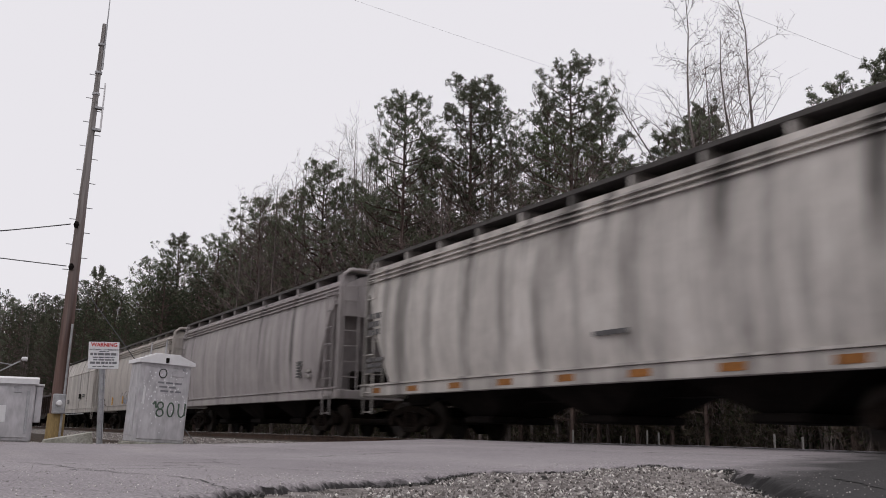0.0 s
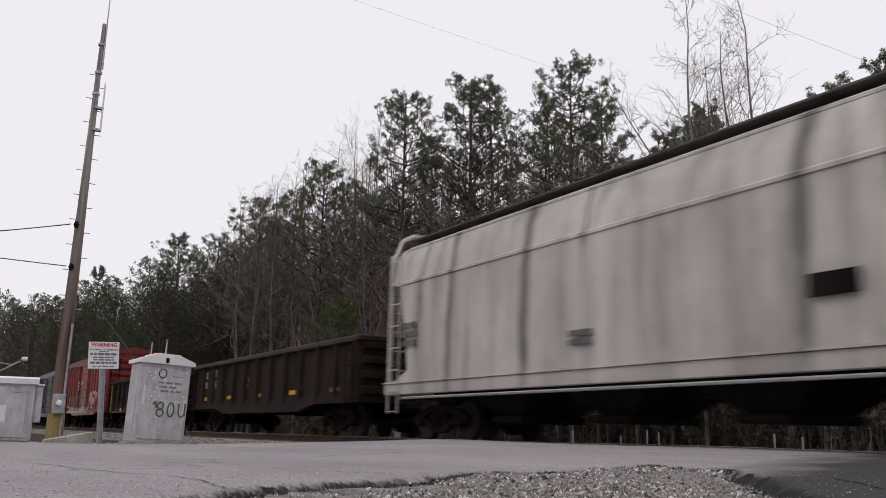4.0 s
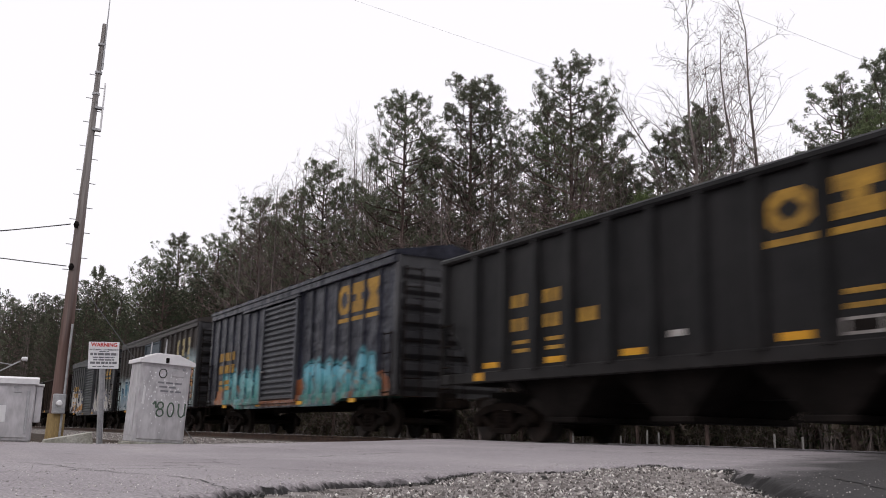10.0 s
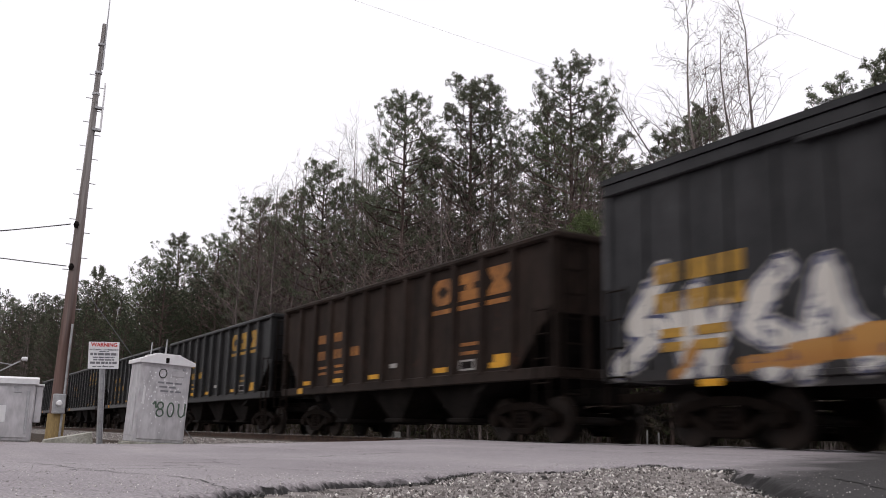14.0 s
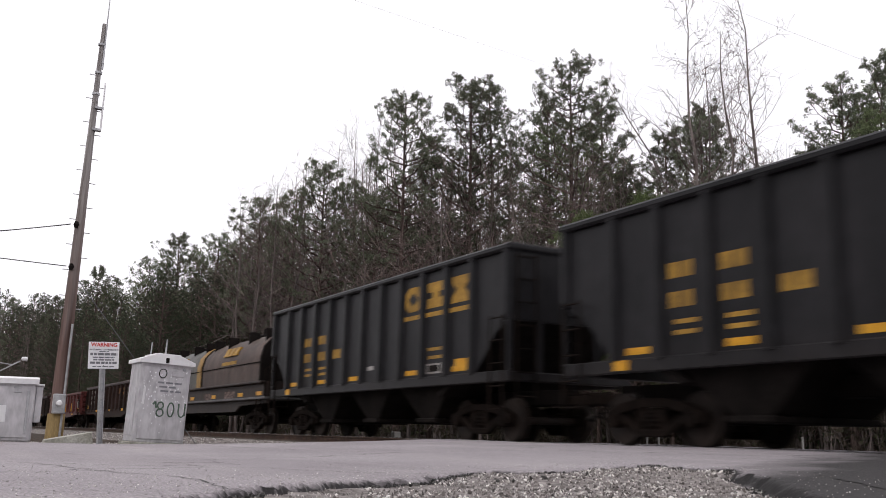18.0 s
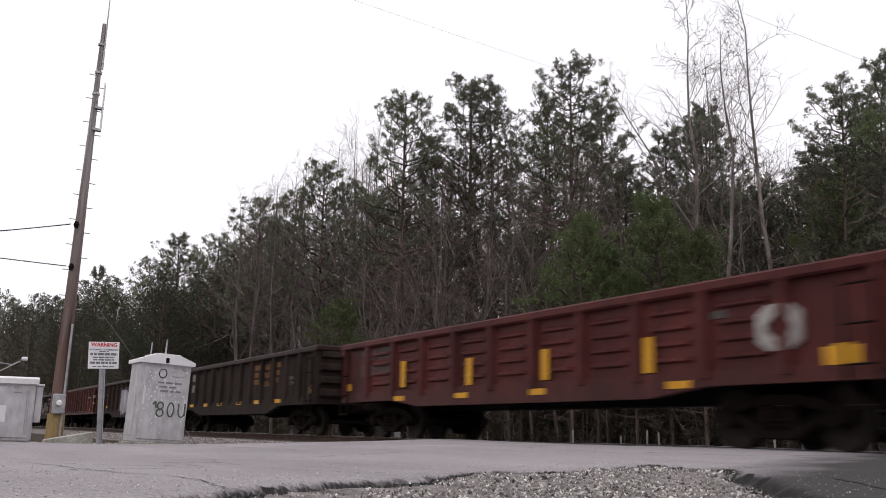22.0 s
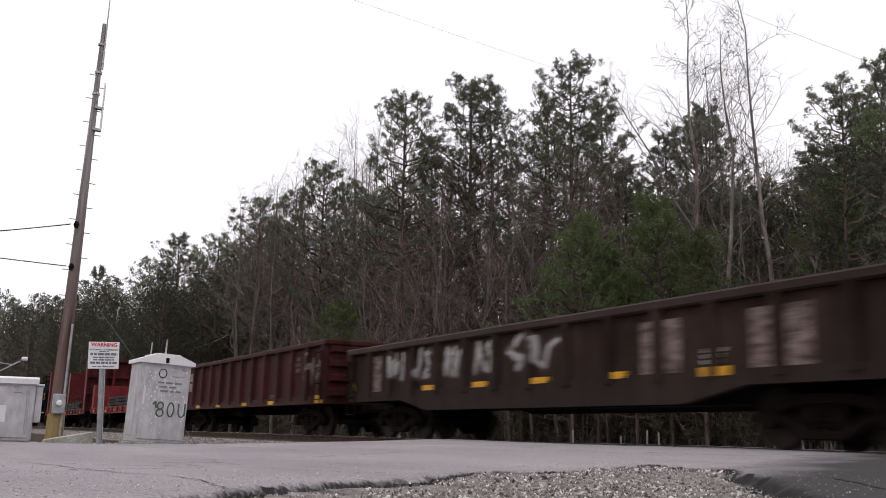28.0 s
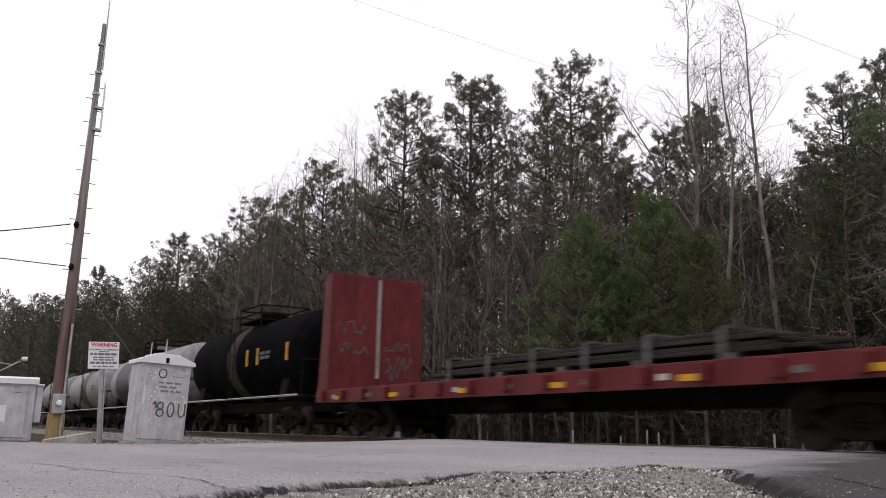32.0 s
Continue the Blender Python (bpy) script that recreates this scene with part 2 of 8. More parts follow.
WORN_ORANGE = grain("worn_orange_lettering", (0.04, 0.026, 0.02), (0.22, 0.1, 0.03), 6.0, 0.8, fine=0.5)
CHALK_GREY = grain("worn_grey_lettering", (0.035, 0.027, 0.024), (0.12, 0.11, 0.105), 6.0, 0.8, fine=0.5)
SCUFF = grain("scuffed_pale_primer", (0.045, 0.03, 0.026), (0.22, 0.165, 0.145), 4.0, 0.85, fine=0.6, stretch=(1, 1, 2.4))
PALE_PATCH = grain("pale_worn_panel", (0.14, 0.085, 0.06), (0.46, 0.42, 0.38), 3.0, 0.8, fine=0.4)
FADED_CREAM = grain("faded_cream_paint", (0.3, 0.25, 0.12), (0.46, 0.4, 0.24), 2.0, 0.7, fine=0.35)
GRATE = grain("dusty_steel_grate", (0.05, 0.045, 0.043), (0.1, 0.092, 0.088), 5.0, 0.7, fine=0.3)
WORN_YELLOW = grain("worn_yellow_paint", (0.06, 0.04, 0.02), (0.44, 0.27, 0.06), 2.6, 0.8, fine=0.5)
GALV = grain("galvanised_steel", (0.3, 0.3, 0.31), (0.46, 0.46, 0.47), 5.0, 0.45, fine=0.2, metal=0.6)


# ---- mesh building ----
class Geo:
    """Collects simple solids into one mesh."""

    def __init__(self):
        self.v, self.f = [], []

    def add(self, verts, faces):
        k = len(self.v)
        self.v.extend(verts)
        self.f.extend([tuple(i + k for i in face) for face in faces])
        return self

    def box(self, x0, x1, y0, y1, z0, z1, c=0.0):
        """A box, with its edges chamfered by c."""
        if c <= 0:
            v = [(x, y, z) for x in (x0, x1) for y in (y0, y1) for z in (z0, z1)]
            return self.add(v, [(0, 1, 3, 2), (4, 6, 7, 5), (0, 4, 5, 1), (2, 3, 7, 6), (0, 2, 6, 4), (1, 5, 7, 3)])
        c = min(c, (x1 - x0) * 0.45, (y1 - y0) * 0.45, (z1 - z0) * 0.45)
        rings = []
        for z, d in ((z0, c), (z0 + c, 0), (z1 - c, 0), (z1, c)):
            a, b, p, q = x0 + d, x1 - d, y0 + d, y1 - d
            rings.append([(a + c, p, z), (b - c, p, z), (b, p + c, z), (b, q - c, z), (b - c, q, z), (a + c, q, z), (a, q - c, z), (a, p + c, z)])
        return self.rings(rings)

    def rings(self, rings, caps=True):
        k, n = len(self.v), len(rings[0])
        for r in rings:
            self.v.extend(r)
        for i in range(len(rings) - 1):
            for j in range(n):
                a, b = k + i * n + j, k + i * n + (j + 1) % n
                self.f.append((a, b, b + n, a + n))
        if caps:
            self.f.append(tuple(k + j for j in reversed(range(n))))
            self.f.append(tuple(k + (len(rings) - 1) * n + j for j in range(n)))
        return self

    def prism(self, outline, lo, hi, axis="x"):
        """An outline of two coordinates, drawn out along an axis."""
        put = {"x": lambda a, b, t: (t, a, b), "y": lambda a, b, t: (a, t, b), "z": lambda a, b, t: (a, b, t)}[axis]
        return self.rings([[put(a, b, t) for a, b in outline] for t in (lo, hi)])

    def rod(self, p, q, r0, r1=None, n=8, caps=True):
        p, q = Vector(p), Vector(q)
        d = (q - p).normalized()
        u = d.orthogonal().normalized()
        w = d.cross(u)
        r1 = r0 if r1 is None else r1
        rings = []
        for c, r in ((p, r0), (q, r1)):
            rings.append([tuple(c + r * (math.cos(2 * math.pi * k / n) * u + math.sin(2 * math.pi * k / n) * w)) for k in range(n)])
        return self.rings(rings, caps)

    def lathe(self, stops, centre, axis="y", n=20):
        """Rings of (along, radius) about an axis through centre."""
        cx, cy, cz = centre
        rings = []
        for a, r in stops:
            ring = []
            for k in range(n):
                c, s = r * math.cos(2 * math.pi * k / n), r * math.sin(2 * math.pi * k / n)
                ring.append((cx + c, cy + a, cz + s) if axis == "y" else (cx + a, cy + c, cz + s) if axis == "x" else (cx + c, cy + s, cz + a))
            rings.append(ring)
        return self.rings(rings)

    def mesh(self, name, mat, smooth=False):
        me = bpy.data.meshes.new(name)
        me.from_pydata(self.v, [], self.f)
        b = bmesh.new()
        b.from_mesh(me)
        bmesh.ops.recalc_face_normals(b, faces=b.faces)
        b.to_mesh(me)
        b.free()
        me.materials.append(mat)
        if smooth:
            me.shade_smooth()
            me.set_sharp_from_angle(angle=radians(35))
        return me


def part(name, geo, mat, parent, label="", smooth=False):
    """One mesh object under a thing or a part. geo: a Geo, or a mesh made before."""
    ob = new(name, geo.mesh(name, mat, smooth) if isinstance(geo, Geo) else geo)
    ob.parent = parent
    return tagged(ob, label)


def thing(name, label, category, group="", kind="", at=None, geo=None, mat=None, smooth=False):
    """A top-level thing: an Empty at its base, or one mesh."""
    ob = new(name, geo.mesh(name, mat, smooth) if geo else None)
    if at is not None:
        ob.matrix_world = at
    return tagged(ob, label, category, group, kind)


def placed(name, geo, mat, parent, m, label=""):
    """A part whose shape is drawn about the origin and set at m in its thing's own space."""
    g = Geo()
    g.v, g.f = [tuple(m @ Vector(v)) for v in geo.v], list(geo.f)
    return part(name, g, mat, parent, label)


def moved(mesh_or_ob, m):
    mesh_or_ob.matrix_local = m
    return mesh_or_ob


# ---- running gear, shared by all cars ----
def truck_meshes():
    g = Geo()
    g.prism([(-0.55, 0.42), (0.55, 0.42), (0.62, 0.52), (0.3, 0.74), (-0.3, 0.74), (-0.62, 0.52)], -0.16, 0.16, "x")
    g.box(-0.22, 0.22, -1.05, 1.05, 0.36, 0.56, 0.03)
    bolster = g.mesh("bolster", STEEL_DARK)
    g = Geo()
    # cast side frame: a top chord, two sloped legs with a window between, and pedestals over the axles
    g.prism([(-1.12, 0.52), (-0.78, 0.66), (-0.3, 0.74), (0.3, 0.74), (0.78, 0.66), (1.12, 0.52), (1.12, 0.36), (0.82, 0.36),
             (0.7, 0.52), (0.3, 0.61), (-0.3, 0.61), (-0.7, 0.52), (-0.82, 0.36), (-1.12, 0.36)], -0.07, 0.07, "y")
    for s in (-1, 1):
        leg = [(s * 0.66, 0.5), (s * 0.74, 0.42), (s * 0.34, 0.17), (s * 0.26, 0.27)]
        g.prism(leg if s > 0 else leg[::-1], -0.07, 0.07, "y")
        g.lathe([(-0.13, 0.1), (-0.12, 0.12), (0.1, 0.12)], (s * 0.885, 0, 0.4), "y", 12)
        g.box(s * 0.25 - 0.05, s * 0.25 + 0.05, -0.07, 0.07, 0.25, 0.63, 0.01)
    g.box(-0.32, 0.32, -0.09, 0.09, 0.14, 0.26, 0.02)
    frame_mesh = g.mesh("side_frame", STEEL_DARK)
    g = Geo().lathe([(0, 0.1)] + [(0.02 + k * 0.035, 0.13 if k % 2 else 0.105) for k in range(9)] + [(0.33, 0.1)], (0, 0, 0.26), "z", 10)
    spring = g.mesh("spring", STEEL_DARK)
    g = Geo()
    g.rod((0, -1.02, 0.42), (0, 1.02, 0.42), 0.075, n=10)
    for s in (-1, 1):
        y = s * 0.79
        rim = [(-0.07, 0.2), (-0.07, 0.36), (-0.065, 0.42), (0.035, 0.425), (0.04, 0.45), (0.07, 0.45), (0.07, 0.36), (0.03, 0.33), (0.02, 0.2)]
        g.lathe([(-s * a, r) for a, r in rim], (0, y, 0.425), "y", 18)
        g.lathe([(-0.06, 0.14), (0.06, 0.14)], (0, y, 0.425), "y", 12)
    wheels = g.mesh("wheelset", WHEEL_STEEL, True)
    g = Geo()
    g.box(-0.05, 0.75, -0.08, 0.08, 0.72, 0.9, 0.03)
    g.box(0.55, 0.85, -0.13, 0.1, 0.68, 0.95, 0.05)
    g.box(0.7, 0.93, 0.02, 0.15, 0.7, 0.93, 0.04)
    coupler = g.mesh("coupler", STEEL_DARK)
    g = Geo()
    pts = [(0.2, 0.3, 0.75), (0.45, 0.34, 0.55), (0.7, 0.36, 0.42), (0.9, 0.34, 0.47)]
    for p, q in zip(pts, pts[1:]):
        g.rod(p, q, 0.028, n=6)
    hose = g.mesh("air_hose", UNDER)
    return bolster, frame_mesh, spring, wheels, coupler, hose


BOLSTER, SIDE_FRAME, SPRING, WHEELS, COUPLER, HOSE = truck_meshes()
CARS = []


def running_gear(car, length, inset=2.0, gap=1.5):
    """Two trucks, couplers and hoses for a car whose body has this length."""
    for s in (-1, 1):
        xc = s * (length / 2 - inset)
        truck = moved(part("truck", BOLSTER, None, car), pose(xc, 0, 0))
        for y in (-1.0, 1.0):
            moved(part("side_frame", SIDE_FRAME, None, truck), pose(0, y, 0))
            moved(part("spring", SPRING, None, truck), pose(0, y, 0))
        for x in (-0.885, 0.885):
            moved(part("wheelset", WHEELS, None, truck), pose(x, 0, 0))
        turn = 0 if s > 0 else 180
        moved(part("coupler", COUPLER, None, car), pose(s * (length / 2 - 0.1), 0, 0, 0, 0, turn))
        moved(part("air_hose", HOSE, None, car), pose(s * (length / 2 - 0.1), 0, 0, 0, 0, turn))


def car_thing(name, front, rear, label, category="railroad car"):
    car = thing(name, label, category, "cars of the freight train")
    CARS.append((car, (front + rear) / 2))
    return car, front - rear


def block(parent, mat, x0, x1, z0, z1, y, name="marking", label="", both=True):
    """A flat painted marking on the car's near side, and the like of it on the far side."""
    part(name, Geo().box(x0, x1, -y - 0.006, -y + 0.02, z0, z1), mat, parent, label)


def print_lines(parent, mat, x0, x1, z_top, rows, height, y, cols=2, seed=0, label=""):
    """Unreadable lines of lettering, as plain bars."""
    rnd = random.Random(seed)
    for r in range(rows):
        z = z_top - r * height * 1.5
        w = (x1 - x0) / cols
        for c in range(cols):
            a = x0 + c * w
            if height > 0.17:
                n = max(2, round(w * 0.8 / (height * 0.75)))
                for i in range(n):
                    b = a + i * w * 0.86 / n
                    part("lettering", Geo().box(b, b + w * 0.86 / n - 0.045, -y - 0.006, -y + 0.02, z - height, z), mat, parent, label)
                continue
            part("lettering", Geo().box(a, a + w * rnd.uniform(0.6, 0.88), -y - 0.006, -y + 0.02, z - height, z), mat, parent, label)


def reflectors(parent, length, z, y, count, mat=YELLOW, h=0.1, w=0.42):
    for k in range(count):
        x = -length / 2 + (k + 0.5) * length / count
        part("reflector", Geo().box(x - w / 2, x + w / 2, -y - 0.008, -y + 0.01, z, z + h), mat, parent, "yellow reflective strip")


def ladder(parent, mat, x, y, z0, z1, width=0.45, along="x", name="ladder"):
    """Rungs between two stiles; along x it lies on a side, along y on an end."""
    g = Geo()
    for s in (0, 1):
        p = (x + s * width, y, z0) if along == "x" else (x, y + s * width, z0)
        g.rod(p, (p[0], p[1], z1), 0.022, n=6)
    n = max(2, int((z1 - z0) / 0.42))
    for k in range(n + 1):
        z = z0 + 0.05 + k * (z1 - z0 - 0.1) / n
        a = (x, y, z)
        b = (x + width, y, z) if along == "x" else (x, y + width, z)
        g.rod(a, b, 0.016, n=5)
    return part(name, g, mat, parent, "steel rungs")


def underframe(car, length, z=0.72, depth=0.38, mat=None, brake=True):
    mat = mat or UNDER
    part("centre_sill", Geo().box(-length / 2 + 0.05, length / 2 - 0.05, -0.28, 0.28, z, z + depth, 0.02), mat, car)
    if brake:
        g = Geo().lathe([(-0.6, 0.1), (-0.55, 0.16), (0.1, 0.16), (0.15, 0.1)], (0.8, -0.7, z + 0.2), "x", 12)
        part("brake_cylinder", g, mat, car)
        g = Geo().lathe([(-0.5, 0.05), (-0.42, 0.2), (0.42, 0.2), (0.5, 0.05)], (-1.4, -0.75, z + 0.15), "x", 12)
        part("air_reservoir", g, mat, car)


def boxcar(front, rear, paint, label, top=4.42, door_paint=None, door="ribbed", posts=7, end_paint=None, roof_paint=None, brand=None,
           ident=None, sill=0.86, strips=None, seed=1, proud=0.09):
    car, L = car_thing("boxcar", front, rear, label)
    h, W = L / 2, 1.42
    running_gear(car, L, 2.2)
    underframe(car, L)
    part("body", Geo().box(-h + 0.1, h - 0.1, -W, W, 1.0, top - 0.06), paint, car)
    roof = roof_paint or paint
    g = Geo().prism([(-W - 0.13, top - 0.1), (-W - 0.13, top), (0, top + 0.3), (W + 0.13, top), (W + 0.13, top - 0.1)], -h, h)
    cover = part("roof", g, roof, car)
    for k in range(12):
        x = -h + 0.4 + k * (L - 0.8) / 11
        part("roof_seam", Geo().prism([(-W - 0.12, top + 0.005), (-W - 0.12, top + 0.05), (0, top + 0.35), (W + 0.12, top + 0.05), (W + 0.12, top + 0.005)], x - 0.05, x + 0.05), roof, cover)
    g = Geo()
    for s in (-1, 1):
        g.box(-h + 0.02, h - 0.02, s * (W + 0.05) - 0.05, s * (W + 0.05) + 0.05, top - 0.3, top - 0.1, 0.02)
    part("top_chord", g, paint, car)
    # side sill: shallow at the ends, deeper between the trucks
    for s in (-1, 1):
        y0, y1 = sorted((s * (W - 0.02), s * (W + 0.07)))
        g = Geo().prism([(-h + 0.05, 1.14), (h - 0.05, 1.14), (h - 0.05, sill + 0.12), (h - 3.0, sill + 0.12), (h - 3.7, sill - 0.06), (-h + 3.7, sill - 0.06),
                         (-h + 3.0, sill + 0.12), (-h + 0.05, sill + 0.12)], y0, y1, "y")
        part("side_sill", g, paint, car)
    d0, d1 = -1.65, 1.42
    post_mesh = Geo().prism([(-proud, 0), (-0.6 * proud, -proud), (0.6 * proud, -proud), (proud, 0)], 1.1, top - 0.25, "z")
    for s in (-1, 1):
        turn = 0 if s < 0 else 180
        for a, b in ((-h + 0.12, d0 - 0.1), (d1 + 0.1, h - 0.12)):
            for k in range(posts + 1):
                x = a + (b - a) * k / posts
                placed("side_post", post_mesh, paint, car, pose(x, s * W, 0, 0, 0, turn))
    dp = door_paint or paint
    for s in (-1, 1):
        z0, z1 = 1.02, top - 0.42
        y = W + 0.06
        if door == "ribbed":
            prof, n = [], 18
            for k in range(n):
                a = z0 + k * (z1 - z0) / n
                st = (z1 - z0) / n
                prof += [(y, a), (y + 0.06, a + st * 0.3), (y + 0.06, a + st * 0.6), (y, a + st * 0.9)]
            prof = prof + [(W - 0.01, z1), (W - 0.01, z0)]
        else:
            prof, n = [], 6
            for k in range(n):
                a, st = z0 + k * (z1 - z0) / n, (z1 - z0) / n
                prof += [(y + 0.02, a + 0.03), (y + 0.02, a + st - 0.09), (y + 0.07, a + st - 0.06), (y + 0.07, a + st - 0.01)]
            prof = prof + [(W - 0.01, z1), (W - 0.01, z0)]
        g = Geo().prism([(s * p, q) for p, q in prof], d0, d1)
        panel = part("door", g, dp, car, "sliding side door")
        for z in (z0 - 0.1, z1 + 0.02):
            part("door_track", Geo().box(d0 - 2.2, d1 + 0.15, *sorted((s * (W + 0.02), s * (W + 0.13))), z, z + 0.09, 0.01), paint, car)
        for x in (d0 + 0.03, d1 - 0.03):
            part("door_stile", Geo().box(x - 0.05, x + 0.05, *sorted((s * (y - 0.02), s * (y + 0.085))), z0, z1, 0.01), dp, panel)
        yy = s * (y + 0.1)
        part("lock_bar", Geo().rod((d0 + 0.22, yy, z0 + 0.1), (d0 + 0.22, yy, z1 - 0.1), 0.022, n=6), dp, panel)
        part("handle", Geo().box(d0 + 0.15, d0 + 0.5, *sorted((yy - 0.02, yy + 0.02)), 1.9, 1.96, 0.01), LETTER_GREY, panel)
    ep = end_paint or paint
    rib = Geo().prism([(0, -0.2), (0.11, -0.1), (0.11, 0.06), (0, 0.12)], -W + 0.12, W - 0.12, "y")
    for s in (-1, 1):
        part("end_panel", Geo().box(*sorted((s * (h - 0.1), s * (h - 0.06))), -W, W, 0.98, top - 0.05), ep, car)
        for k in range(8):
            z = 1.3 + k * (top - 1.55) / 7.6
            placed("end_rib", rib, ep, car, pose(s * (h - 0.06), 0, z, 0, 0, 0 if s > 0 else 180))
        for y in (-1, 1):
            part("corner_post", Geo().box(*sorted((s * (h - 0.14), s * (h + 0.02))), y * W - 0.06, y * W + 0.06, 0.98, top - 0.1, 0.03), ep, car)
        ladder(car, STEEL_DARK, s * (h - 0.35) - 0.22, -W - 0.1, 0.55, 2.5)
        ladder(car, STEEL_DARK, s * (h + 0.12), -1.3, 0.9, 2.5 if s < 0 else top - 0.4, along="y")
    if brand:
        markings(car, brand, W, L, top)
    if ident:
        x, z, mat = ident
        print_lines(car, mat, x, x + 1.9, z, 2, 0.3, W + 0.012, 3, seed)
        print_lines(car, mat, x + 0.1, x + 1.6, z - 1.0, 2, 0.14, W + 0.012, 2, seed + 1)
    reflectors(car, L - 1.0, 0.86, W + 0.075, strips or 4)
    return car


def emblem_shape(k, a, b, y0, y1, z0, z1):
    """A plain shape in place of an emblem's initial: an eight-sided ring, a notched block, or an hourglass."""
    w, h = b - a, z1 - z0
    g = Geo()
    if k % 3 == 0:
        loops = []
        for d, y in ((0.0, y0), (0.2 * w, y0), (0.2 * w, y1), (0.0, y1), (0.0, y0)):
            loops.append([(a + d + 0.25 * w, y, z0 + d), (b - d - 0.25 * w, y, z0 + d), (b - d, y, z0 + d + 0.2 * h), (b - d, y, z1 - d - 0.2 * h),
                          (b - d - 0.25 * w, y, z1 - d), (a + d + 0.25 * w, y, z1 - d), (a + d, y, z1 - d - 0.2 * h), (a + d, y, z0 + d + 0.2 * h)])
        return g.rings(loops, caps=False)
    if k % 3 == 1:
        t = 0.38 * h
        return g.prism([(a, z0), (b, z0), (b, z0 + t), (b - 0.3 * w, z0 + t), (b - 0.3 * w, z1 - t), (b, z1 - t), (b, z1), (a, z1), (a, z1 - t), (a + 0.3 * w, z1 - t), (a + 0.3 * w, z0 + t), (a, z0 + t)], y0, y1, "y")
    return g.prism([(a, z0), (b, z0), (b - 0.04 * w, z0 + 0.22 * h), (b - 0.27 * w, z0 + 0.5 * h), (b - 0.04 * w, z1 - 0.22 * h), (b, z1), (a, z1), (a + 0.04 * w, z1 - 0.22 * h), (a + 0.27 * w, z0 + 0.5 * h), (a + 0.04 * w, z0 + 0.22 * h)], y0, y1, "y")


def markings(car, brand, W, L, top):
    """Three plain blocks with bars under them, where the road's initials stand."""
    x, z, size, pitch, mat = brand
    for k in range(3):
        a = x + k * pitch
        w = pitch - 0.16
        part("painted_block", emblem_shape(k, a, a + w, -W - 0.008, -W + 0.02, z, z + size), mat, car, "plain painted block")
        part("painted_bar", Geo().box(a, a + w, -W - 0.008, -W + 0.02, z - size * 0.28, z - size * 0.14), mat, car)


